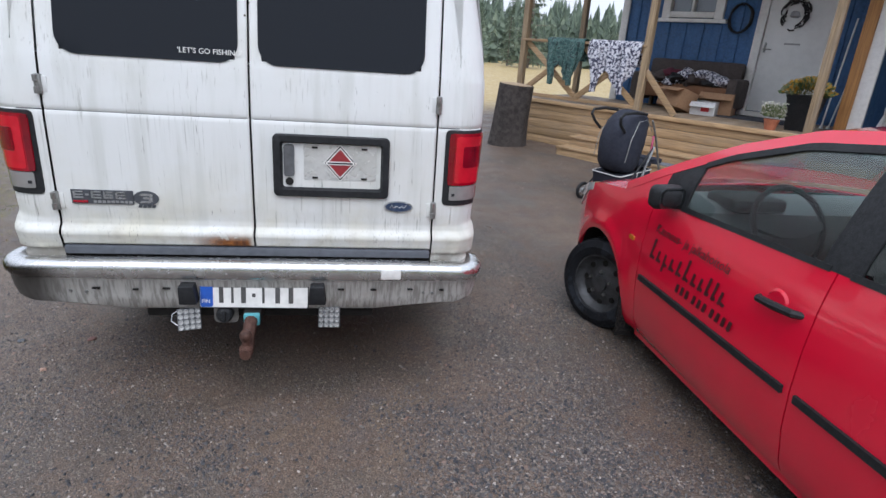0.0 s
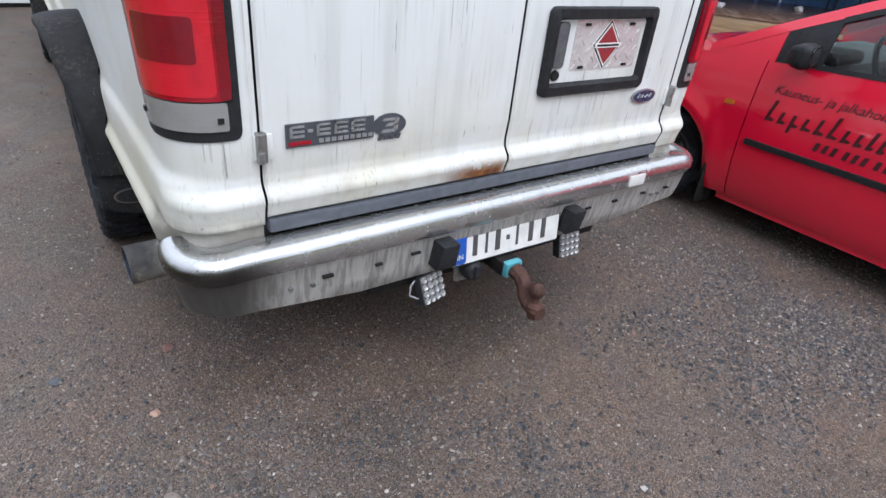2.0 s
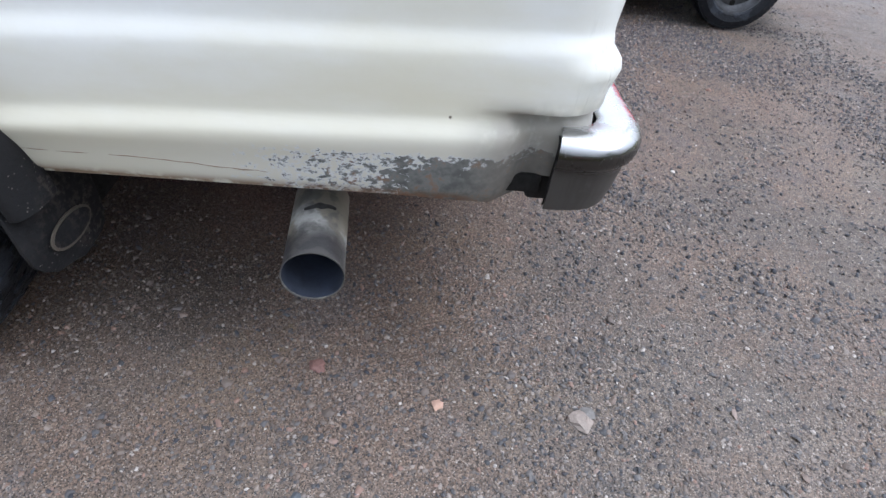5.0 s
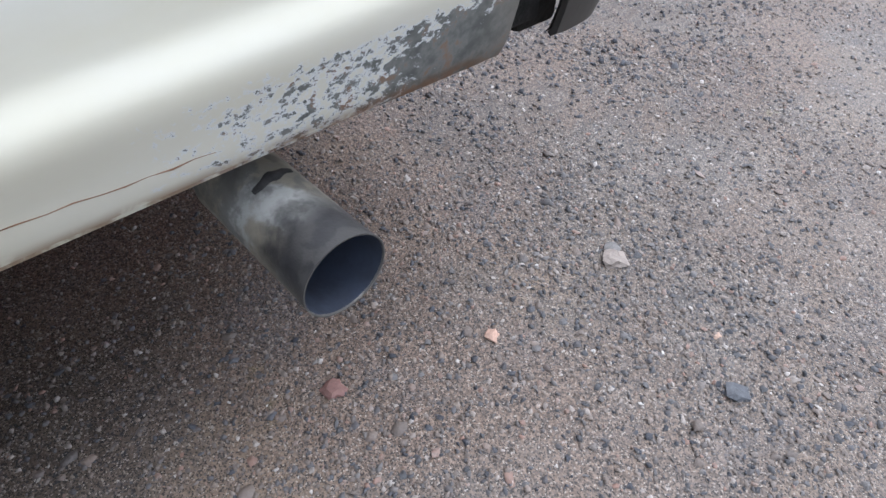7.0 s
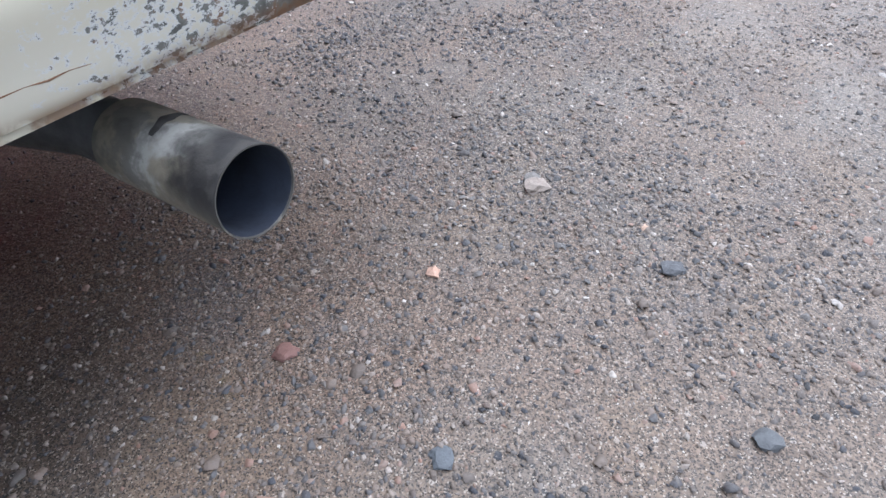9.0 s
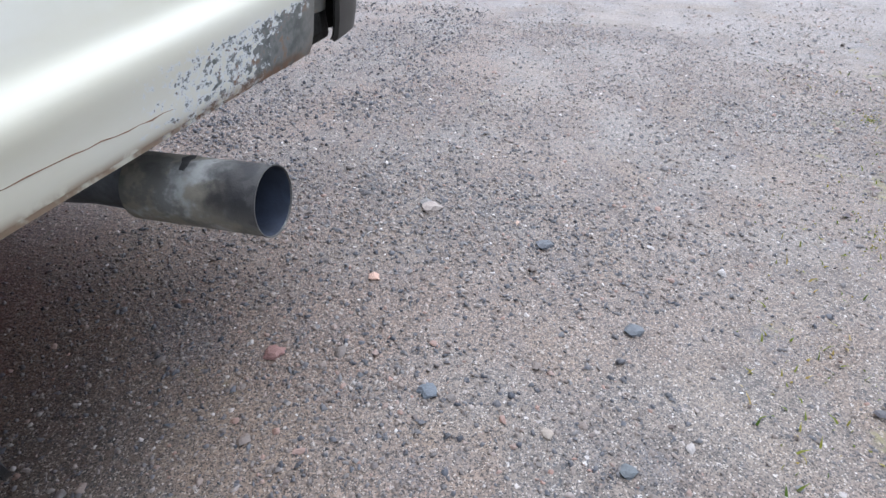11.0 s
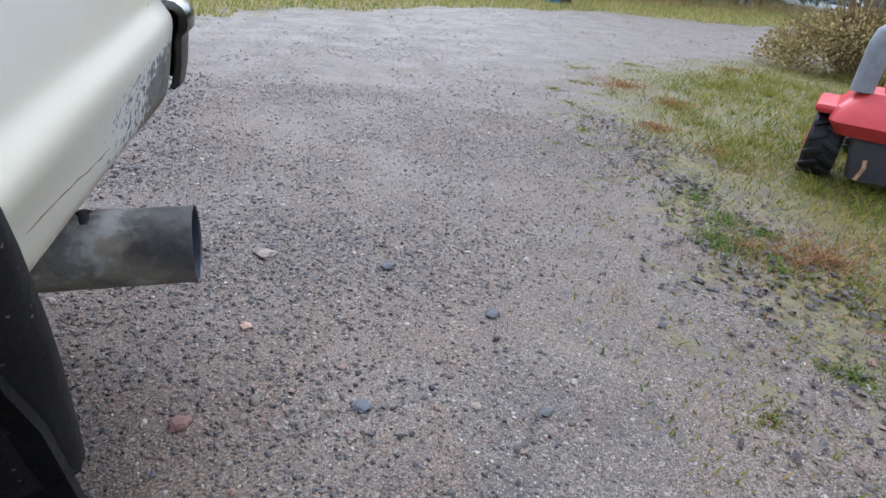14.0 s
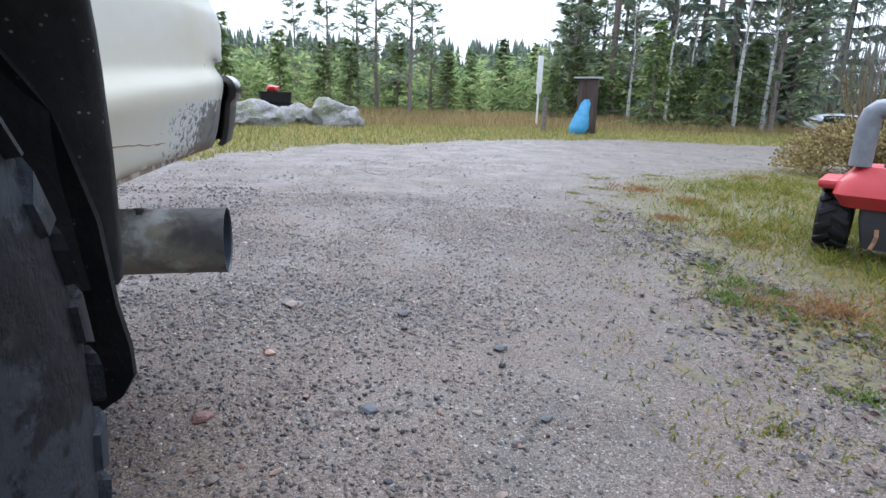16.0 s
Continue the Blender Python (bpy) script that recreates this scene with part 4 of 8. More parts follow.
words("FIN", 0.024, onplate @ Matrix.Translation((-0.2145, -0.036, 0.0028)), PLATEWHITE, plate, "band_lettering")
doors = [c for c in van.children if c.name.startswith("rear_door")]
words("'LET'S GO FISHING'", 0.028, Matrix.Translation((-0.255, rear_y(1.515) - 0.008, 1.53)) @ Matrix.Rotation(math.pi / 2 - math.atan(0.18), 4, "X"), PLATEWHITE, doors[0], "sticker_lettering")

# wheels, flaps, arch flares, exhaust
def wheel_at(parent, x, y, z, r, width, side, steer=0.0, rim_mat=None, rim_r=0.225, lugs=78, rugged=False):
    """A tyre with tread blocks on a dished steel rim; its outer face looks along side * x."""
    m = Matrix.Translation((x, y, z)) @ Matrix.Rotation(steer, 4, "Z") @ Matrix.Rotation(side * math.pi / 2, 4, "Y")
    h = width / 2
    prof = [(rim_r, -h * 0.8), (rim_r + 0.012, -h * 0.94), (rim_r + (r - rim_r) * 0.45, -h * 1.03), (r - 0.045, -h * 0.98), (r - 0.016, -h * 0.88), (r - 0.008, -h * 0.74),
            (r - 0.006, 0), (r - 0.008, h * 0.74), (r - 0.016, h * 0.88), (r - 0.045, h * 0.98), (rim_r + (r - rim_r) * 0.5, h * 1.03), (rim_r + 0.03, h * 0.97), (rim_r + 0.012, h * 0.94), (rim_r, h * 0.8)]
    wheel = part("wheel", revolve([(rim_r, h * 0.8), (rim_r + 0.012, h * 0.86), (rim_r - 0.004, h * 0.82), (rim_r - 0.016, h * 0.45), (rim_r - 0.035, h * 0.3), (rim_r * 0.62, h * 0.36), (rim_r * 0.45, h * 0.55), (rim_r * 0.3, h * 0.58), (rim_r * 0.28, h * 0.75), (0, h * 0.78)], 36, m), rim_mat, parent, "steel wheel rim")
    tyre = part("tyre", revolve(prof, 56, m), RUBBER, wheel, "worn black tyre")
    bm = bmesh.new()
    rng = random.Random(int(r * 1000))
    pitch = math.pi * r / lugs
    for k in range(lugs):
        for row in (-1, 1):
            a = (k + 0.25 * row) * 2 * math.pi / lugs
            q = m @ Matrix.Rotation(a, 4, "Z")
            cube(bm, r - 0.022, r - 0.005, -pitch * 0.84, pitch * 0.84, row * h * 0.58 - h * 0.24, row * h * 0.58 + h * 0.24, 0, q @ Matrix.Rotation(0.12 * row, 4, "X"))
            if rugged:
                # shoulder lugs that reach down the sidewall, long and short by turns
                w, reach = pitch * rng.uniform(0.62, 0.86), (0.056 if k % 2 else 0.034) + rng.uniform(-0.006, 0.006)
                skew = rng.uniform(-0.3, 0.3) * pitch
                top = [(r - 0.009, -w, h * 0.74), (r - 0.009, w, h * 0.74), (r - 0.012, w, h * 0.9), (r - 0.012, -w, h * 0.9)]
                low = [(r - reach, -w * 0.7 + skew, h * 0.9), (r - reach, w * 0.8 + skew, h * 0.9), (r - reach + 0.004, w * 0.7 + skew, h * 1.035), (r - reach + 0.004, -w * 0.62 + skew, h * 1.035)]
                mid = [(r - 0.026, -w, h * 0.8), (r - 0.026, w * 0.94, h * 0.8), (r - 0.026, w * 0.94, h * 1.0), (r - 0.026, -w, h * 1.0)]
                loft([[q @ Vector((x_, y_, row * z_)) for x_, y_, z_ in ring] for ring in (top, mid, low)], True, True, bm)
        for part_ in ((-0.45, 0.16), (0.45, -0.14)) if rugged else ((0.0, 0.0),):
            q = m @ Matrix.Rotation((k + 0.5 + part_[0] * 0.6) * 2 * math.pi / lugs, 4, "Z")
            half = pitch * (0.42 if rugged else 0.6)
            cube(bm, r - 0.02, r, -half, half, h * (part_[1] - 0.24), h * (part_[1] + 0.24), 0, q @ Matrix.Rotation(part_[1] * 2, 4, "X"))
    part("tread", bm, RUBBER, tyre)
    for k in range(8):
        a = k * math.pi / 4
        part("hub_hole", revolve([(0, 0.002), (0.018, 0.002), (0.02, -0.004)], 10, m @ Matrix.Rotation(a, 4, "Z") @ Matrix.Translation((rim_r * 0.7, 0, h * 0.36))), DARK, wheel)
    for k in range(5):
        part("wheel_nut", revolve([(0, 0.02), (0.009, 0.018), (0.011, 0)], 6, m @ Matrix.Rotation(k * 2 * math.pi / 5, 4, "Z") @ Matrix.Translation((rim_r * 0.42, 0, h * 0.56))), STEEL, wheel)
    return wheel


for s in (-1, 1):
    for wy in (WHEEL_Y, FRONT_WHEEL_Y):
        wheel_at(van, s * 0.925, wy, ground_z(s * 0.9, wy) + WHEEL_R - 0.008, WHEEL_R, 0.235, s, 0, DULL, 0.225, 40, rugged=True)
        flare = []
        for k in range(49):
            a = radians(10 + 160 * k / 48)
            up = 90 - abs(math.degrees(a) - 90)
            R = 0.512 + 0.05 * smoothstep(8, 46, up)
            c = Vector((0, wy + math.cos(a) * R, WHEEL_Z + math.sin(a) * R))
            rad = Vector((0, math.cos(a), math.sin(a)))
            w = side_x(max(c.z, 0.54))
            out = lerp(up, (10, 30, 60, 90), (1.03, 1.045, 1.08, 1.105)) - w
            pts = [(w - 0.006, 0.012), (w + 0.004, 0.013)] + [(w + out * math.sin(radians(q)), 0.013 - 0.03 * (1 - math.cos(radians(q)))) for q in (22, 42, 58, 72, 84)]
            pts += [(w + out, -0.03), (w + out * 0.9, -0.038), (w + 0.01, -0.06), (w - 0.1, -0.06), (w - 0.1, -0.05), (w - 0.01, -0.03)]
            flare.append([Vector((s * px, c.y, c.z)) + rad * o for px, o in pts])
        part("arch_flare", loft(flare), FLAP, van, "black wheel arch flare", 55)
        liner = [[Vector((s * px, wy + math.cos(radians(a)) * 0.488, WHEEL_Z + math.sin(radians(a)) * 0.488)) for px in (0.94, 0.55)] for a in range(-5, 190, 12)]
        part("arch_liner", loft(liner, False, False), DARK, van)
    # mud flap behind the wheel
    fm = pose(s * 0.90, 1.085, 0, 0, 0, s * 4)
    rings = []
    for z, y, w0, w1 in ((0.74, 0.07, -0.13, 0.09), (0.66, 0.012, -0.135, 0.115), (0.56, -0.01, -0.13, 0.13), (0.47, -0.026, -0.115, 0.13), (0.42, -0.036, -0.105, 0.134), (0.385, -0.042, -0.1, 0.132), (0.358, -0.047, -0.092, 0.116), (0.338, -0.051, -0.075, 0.09), (0.328, -0.053, -0.04, 0.05)):
        rings.append([fm @ Vector((s * x, y + dy, z)) for x, dy in ((w0, 0), (w1 * 0.5, -0.006), (w1, 0.008), (w1, 0.016), (w1 * 0.5, 0.004), (w0, 0.01))])
    flap = part("mud_flap", loft(rings), FLAP, van, "black rubber mud flap with a worn oval mark")
    part("oval_mark", prism(oval(0, 0, 0.068, 0.03), 0, 0.003, fm @ Matrix.Translation((s * 0.024, -0.05, 0.402)) @ Matrix.Rotation(radians(-13), 4, "X") @ Matrix.Rotation(math.pi / 2, 4, "X")), plain("faded_print", (0.07, 0.058, 0.045), 0.7, grain=60), flap, "faded oval mark")
    part("oval_field", prism(oval(0, 0, 0.061, 0.024), 0, 0.005, fm @ Matrix.Translation((s * 0.024, -0.05, 0.402)) @ Matrix.Rotation(radians(-13), 4, "X") @ Matrix.Rotation(math.pi / 2, 4, "X")), FLAP, flap)
    part("flap_bolt", revolve([(0, 0.006), (0.012, 0.006), (0.016, 0)], 10, fm @ Matrix.Translation((s * -0.09, -0.03, 0.5)) @ Matrix.Rotation(math.pi / 2, 4, "X")), STEEL, flap)
    part("sill_flange", box(*sorted((s * 0.90, s * 0.936)), 0.3, 1.04, 0.543, 0.558, 0.003), WHITE, van)
    rng = random.Random(8)
    run = [(y, 0.590 + 0.016 * smoothstep(0.6, 0.9, y) + rng.uniform(-0.0014, 0.0014)) for y in np.arange(0.62, 1.06, 0.022)]
    part("hem_seam", tube([(s * (side_x(z) - 0.0004), y, z) for y, z in run], [rng.uniform(0.0005, 0.0014) for _ in run], 6), plain("pale_rust", (0.19, 0.1, 0.055), 0.8, grain=60), van, "rusty cracked seam in the sill")
    part("underfloor", box(*sorted((s * 0.1, s * 0.92)), 0.1, 0.92, 0.56, 0.6, 0.004), DARK, van)
part("floor_pan", box(-0.9, 0.9, 0.05, 5.5, 0.6, 0.62), DARK, van)
part("axle", tube([(-0.8, WHEEL_Y, 0.41), (-0.1, WHEEL_Y, 0.41), (0, WHEEL_Y, 0.41), (0.1, WHEEL_Y, 0.41), (0.8, WHEEL_Y, 0.41)], [0.05, 0.05, 0.14, 0.05, 0.05], 14), DARK, van)
for s in (-1, 1):
    part("leaf_spring", tube([(s * 0.55, 0.5, 0.5), (s * 0.55, 0.95, 0.42), (s * 0.55, 1.6, 0.36), (s * 0.55, 2.0, 0.42), (s * 0.55, 2.4, 0.5)], 0.03, 8), DARK, van)

pipe_mat = Paint("exhaust_steel", (0.25, 0.225, 0.175), 0.6, 0.0)
pipe_mat.blend(pipe_mat.noise(7, 0.49, 0.56), (0.37, 0.365, 0.335)).blend(pipe_mat.math("MULTIPLY", pipe_mat.noise(13, 0.5, 0.58), 0.75), (0.13, 0.126, 0.115))
pipe_mat.blend(pipe_mat.math("MULTIPLY", pipe_mat.noise(60, 0.5, 0.7), 0.4), (0.2, 0.19, 0.17))
rim = pipe_mat.math("ADD", pipe_mat.axis(0), pipe_mat.math("MULTIPLY", pipe_mat.noise(26, 0.2, 0.8), 0.055))
pipe_mat.blend(pipe_mat.math("MULTIPLY", pipe_mat.math("MULTIPLY", pipe_mat.ramp(rim, -0.885, -0.955), pipe_mat.ramp(pipe_mat.axis(2), 0.36, 0.43)), 0.95), (0.022, 0.021, 0.023))
pipe_mat.blend(pipe_mat.math("MULTIPLY", pipe_mat.ramp(rim, -0.985, -1.0), 0.9), (0.06, 0.057, 0.054))
pipe_mat.blend(pipe_mat.math("MULTIPLY", pipe_mat.math("MULTIPLY", pipe_mat.ramp(pipe_mat.axis(2), 0.43, 0.46), pipe_mat.noise(20, 0.5, 0.62)), 0.6), (0.07, 0.066, 0.06))
pipe_mat.bump(pipe_mat.noise(70, 0.3, 0.7), 0.2, 0.002).rough(pipe_mat.noise(8, 0.3, 0.7), 0.45, 0.75)
PIPE = pipe_mat.done()
SOOT = plain("soot_inside", (0.02, 0.027, 0.045), 0.8, grain=18, amount=0.4)
mouth, axis = Vector((-1.031, 0.536, 0.399)), Vector((1.0, 0.06, 0.0)).normalized()
pipe_m = Matrix.Translation(mouth) @ axis.to_track_quat("Z", "Y").to_matrix().to_4x4()
pipe = part("exhaust_pipe", revolve([(0.0615, 0.26), (0.0622, 0.02), (0.0632, 0.006), (0.0636, 0.0), (0.0616, 0.0), (0.0611, 0.004)], 40, pipe_m), PIPE, van, "stained steel exhaust pipe with a sooty mouth")
part("pipe_inside", revolve([(0.0609, 0.003), (0.0595, 0.2), (0.0, 0.24)], 32, pipe_m), SOOT, pipe, "dark sooty inside")
part("pipe_run", tube([mouth + axis * 0.24, mouth + axis * 0.33 + Vector((0, 0.02, 0.02)), mouth + axis * 0.42 + Vector((0, 0.1, 0.06)), mouth + axis * 0.47 + Vector((0, 0.4, 0.1)), mouth + axis * 0.47 + Vector((0, 1.0, 0.12))], 0.05, 16, False), DULL, pipe)
around = [(math.cos(a_) * Vector((0, 0, 1)) + math.sin(a_) * axis.cross(Vector((0, 0, 1))).normalized(), a_) for a_ in np.linspace(-0.45, 0.65, 13)]
soot_ring = [[mouth + axis * (0.152 + e * (0.0105 - 0.011 * abs(a_ - 0.1)) * (1 + 0.2 * math.sin(a_ * 14 + e)) + 0.012 * a_) + d_ * h_ for e, h_ in ((-1, 0.0622), (-0.7, 0.0632), (0.7, 0.0632), (1, 0.0622))] for d_, a_ in around]
part("stain", loft(soot_ring, False, False), plain("soot_stain", (0.05, 0.047, 0.045), 0.8, grain=60, amount=0.5), pipe, "dark soot stain", 60)
# nose and sides beyond the view
part("nose", loft([[(x * k, y, z) for x, z in ((-0.95, 0.5), (-0.95, 1.2), (-0.6, h), (0.6, h), (0.95, 1.2), (0.95, 0.5))] for y, h, k in ((5.58, 2.0, 1), (5.8, 1.25, 0.99), (6.1, 1.1, 0.96), (6.2, 0.8, 0.9))]), WHITE, van)

# ---- hatchbacks ----
NOSE = 1.48
CAR_TOP_Y = [-2.34, -2.27, -2.1, -1.85, -1.4, -0.9, -0.45, -0.1, 0.25, 0.62]
CAR_TOP_Z = [1.02, 1.12, 1.3, 1.385, 1.44, 1.45, 1.395, 1.285, 1.13, 0.95]
BELT_Y = [-2.34, -1.6, -0.9, -0.15, 0.3, 0.62, 0.9, 1.15, 1.3, 1.4, NOSE]
BELT_Z = [1.02, 1.01, 0.985, 0.955, 0.935, 0.915, 0.885, 0.83, 0.765, 0.685, 0.6]


def car_half(z, y):
    w = lerp(z, (0.17, 0.25, 0.4, 0.55, 0.7, 0.85, 0.95, 1.05, 1.25, 1.45), (0.76, 0.80, 0.83, 0.84, 0.838, 0.822, 0.80, 0.775, 0.69, 0.58))
    w *= lerp(y, (-2.36, -2.3, -2.15, -1.9, 0.85, 1.1, 1.25, 1.35, 1.4, NOSE + 0.01), (0.82, 0.88, 0.945, 0.985, 1, 0.975, 0.92, 0.83, 0.74, 0.62))
    for c in (0.76, -1.70):
        d = math.hypot(y - c, z - 0.29)
        w += 0.016 * math.exp(-((d - 0.375) / 0.05) ** 2) * smoothstep(0.95, 0.75, z)
    return w


def car_low(y):
    z = lerp(y, (-2.34, -2.1, 1.1, 1.3, NOSE), (0.3, 0.2, 0.19, 0.2, 0.26))
    for c in (0.76, -1.70):
        if abs(y - c) < 0.34:
            z = max(z, 0.29 + math.sqrt(0.34 ** 2 - (y - c) ** 2))
    return z


def car_strip(side, y0, y1, low, high, rows, step=0.035, out=0.0, thick=0.012, lean=0.0):
    """A piece of the body's side between two heights given as functions of y; lean slants its ends."""
    bm = bmesh.new()
    n = max(2, int(abs(y1 - y0) / step) + 1)
    grid = []
    for i in range(n):
        y = y0 + (y1 - y0) * i / (n - 1)
        col = []
        for j in range(rows + 1):
            a, b = low(y), high(y)
            z = a + (b - a) * j / rows
            yy = y + lean * (z - 0.98)
            col.append(bm.verts.new((side * (car_half(z, yy) + out), yy, z)))
        grid.append(col)
    for a, b in zip(grid, grid[1:]):
        for j in range(rows):
            bm.faces.new((a[j], a[j + 1], b[j + 1], b[j]))
    bmesh.ops.remove_doubles(bm, verts=bm.verts, dist=0.0008)
    bmesh.ops.recalc_face_normals(bm, faces=bm.faces)
    if sum(f.normal.x for f in bm.faces) * side < 0:
        bmesh.ops.reverse_faces(bm, faces=bm.faces)
    bm.normal_update()
    bmesh.ops.solidify(bm, geom=bm.faces, thickness=thick)
    return bm


def across(y0, y1, height, half, n=14, cols=12, crown=0.03, fall=0.0):
    """A panel from side to side of the car: bonnet, roof or screens."""
    rings = []
    for i in range(n):
        y = y0 + (y1 - y0) * i / (n - 1)
        w, h = half(y), height(y)
        rings.append([(x * w, y + fall * (1 - x * x), h + crown * (1 - x * x)) for x in np.linspace(-1, 1, cols + 1)])
    bm = loft(rings, False, False)
    bmesh.ops.recalc_face_normals(bm, faces=bm.faces)
    if sum(f.normal.z for f in bm.faces) < 0:
        bmesh.ops.reverse_faces(bm, faces=bm.faces)
    bm.normal_update()
    bmesh.ops.solidify(bm, geom=bm.faces, thickness=0.008)
    return bm


FABRIC = plain("seat_fabric", (0.06, 0.068, 0.07), 0.9, grain=80, depth=0.4, amount=0.3)
TRIM = plain("grey_interior", (0.13, 0.14, 0.142), 0.7, grain=60, depth=0.2, amount=0.2)
LAMPGLASS = plain("headlamp_glass", (0.6, 0.62, 0.62), 0.12, 0.3, grain=30, depth=0.05, coat=0.8)
AMBER = plain("amber_lens", (0.6, 0.18, 0.02), 0.2, grain=40, coat=0.6)


CARRIM = plain("dark_steel_rim", (0.085, 0.087, 0.092), 0.45, 0.5, grain=20, depth=0.2, amount=0.4)


def hatchback(name, label, group, m, paint, lettered):
    car = thing(name, label, "car", group, m)
    top = lambda y: lerp(y, CAR_TOP_Y, CAR_TOP_Z)
    belt = lambda y: lerp(y, BELT_Y, BELT_Z)
    wtop = lambda y: max(belt(y) + 0.002, top(y) - 0.052)
    gap = 0.003
    for s in (-1, 1):
        part("front_wing", car_strip(s, 0.275 + gap, NOSE, car_low, belt, 16), paint, car, "", 40, False)
        door = part("front_door", car_strip(s, -0.85 + gap, 0.275 - gap, car_low, belt, 16, 0.05), paint, car, "red front door with dark lettering" if lettered and s < 0 else "", 40, False)
        rear = part("rear_door", car_strip(s, -1.55 + gap, -0.85 - gap, car_low, belt, 16), paint, car, "", 40, False)
        part("rear_wing", car_strip(s, -2.34, -1.55 - gap, car_low, belt, 16), paint, car, "", 40, False)
        part("inner_panel", car_strip(s, -2.2, 1.2, lambda y: car_low(y) + 0.03, lambda y: belt(y) - 0.02, 6, 0.08, -0.045), DARK, car, "", 40, False)
        part("roof_rail", car_strip(s, -2.3, 0.6, wtop, top, 3, 0.05, 0.004), paint, car, "", 40, False)
        for d, y0, y1, lean in ((door, 0.02, -0.78, -0.12), (rear, -0.93, -1.62, -0.12)):
            part("window", car_strip(s, y0, y1, belt, wtop, 6, 0.05, -0.006, 0.004, 0.0), GLASS, d, "clear side window", 40, False).visible_shadow = False
            part("window_trim", car_strip(s, y0 + 0.03, y1 - 0.04, lambda y: belt(y) - 0.004, lambda y: belt(y) + 0.018, 1, 0.06, 0.004), BLACK, d, "", 40, False)
            part("window_frame", car_strip(s, y0 + 0.02, y1 - 0.02, lambda y: wtop(y) - 0.022, lambda y: wtop(y) + 0.006, 1, 0.05, 0.006), BLACK, d, "", 40, False)
        part("pillar", car_strip(s, -0.78, -0.93, belt, wtop, 5, 0.05, 0.001), BLACK, car, "black door pillar", 40, False)
        part("mirror_sail", car_strip(s, 0.24, 0.03, belt, wtop, 4, 0.05, 0.002), BLACK, car, "", 40, False)
        part("front_pillar", car_strip(s, 0.6, 0.243, belt, wtop, 4, 0.05, 0.001), paint, car, "", 40, False)
        part("rear_pillar", car_strip(s, -1.62, -2.32, belt, wtop, 5, 0.05), paint, car, "", 40, False)
        for d, y0, y1 in ((door, -0.82, 0.235), (rear, -1.34, -0.88)):
            part("rubbing_strip", car_strip(s, y0, y1, lambda y: 0.518, lambda y: 0.548, 1, 0.1, 0.012, 0.014), BLACK, d, "black rubbing strip", 40, False)
        for d, y in ((door, -0.7), (rear, -1.44)):
            hx = s * (car_half(0.8, y) + 0.012)
            hd = part("door_handle", tube([(hx - s * 0.02, y - 0.1, 0.805), (hx + s * 0.01, y - 0.08, 0.806), (hx + s * 0.018, y, 0.8), (hx + s * 0.01, y + 0.09, 0.79), (hx - s * 0.02, y + 0.11, 0.788)], [0.012, 0.015, 0.016, 0.015, 0.012], 8), BLACK, d, "black door handle")
            part("handle_cup", revolve([(0.0, 0.002), (0.045, 0.003), (0.055, -0.004)], 16, Matrix.Translation((s * (car_half(0.8, y) + 0.001), y + 0.02, 0.8)) @ Matrix.Rotation(s * math.pi / 2, 4, "Y")), paint, hd)
        mm = pose(s * (car_half(0.97, 0.1) + 0.075), 0.09, 1.0, 0, 0, s * -10)
        mb = bmesh.new()
        rr = [(-0.055, 0.5), (-0.04, 0.85), (-0.01, 1.0), (0.025, 0.92), (0.055, 0.6), (0.07, 0.2)]
        loft([[mm @ Vector((s * (px * k), y, pz * k)) for px, pz in rounded(-0.085, 0.085, -0.058, 0.058, 0.035, 4)] for y, k in rr], True, True, mb)
        mir = part("wing_mirror", mb, BLACK, car, "black wing mirror")
        part("mirror_glass", prism([(x * 0.82, z * 0.8) for x, z in rounded(-0.085, 0.085, -0.058, 0.058, 0.03, 4)], 0, 0.003, mm @ Matrix.Translation((0, -0.046, 0)) @ Matrix.Rotation(math.pi / 2, 4, "X")), plain("mirror_face", (0.12, 0.13, 0.14), 0.12, 0.9, grain=8, depth=0.01), mir, "mirror glass")
        part("mirror_arm", box(*sorted((s * 0.77, s * 0.88)), 0.06, 0.12, 0.945, 0.975, 0.01), BLACK, mir)
        part("indicator", prism(rounded(-0.026, 0.026, -0.012, 0.012, 0.006), 0, 0.006, Matrix.Translation((s * car_half(0.7, 0.385), 0.385, 0.703)) @ Matrix.Rotation(s * math.pi / 2, 4, "Y") @ Matrix.Rotation(math.pi / 2, 4, "Z")), AMBER, car, "amber side indicator")
        hl = car_strip(s, 1.02, 1.37, lambda y: belt(y) - 0.045 - 0.09 * smoothstep(1.05, 1.3, y), lambda y: belt(y) + 0.002, 5, 0.03, 0.006)
        part("headlamp", hl, LAMPGLASS, car, "clear headlamp", 40, False)
        part("tail_lamp", car_strip(s, -2.33, -2.16, lambda y: 0.72, lambda y: 1.0, 4, 0.03, 0.006), REDLENS, car, "red tail lamp", 40, False)
        wheel_at(car, s * 0.755, 0.76, 0.287, 0.284, 0.175, s, radians(27), CARRIM, 0.178, 60)
        wheel_at(car, s * 0.745, -1.70, 0.268, 0.284, 0.175, s, 0, CARRIM, 0.178, 60)
        for c in (0.76, -1.70):
            part("arch_liner", loft([[(s * px, c + math.cos(radians(a)) * 0.345, 0.29 + math.sin(radians(a)) * 0.345) for px in (0.835, 0.5)] for a in range(-10, 195, 12)], False, False), DARK, car)
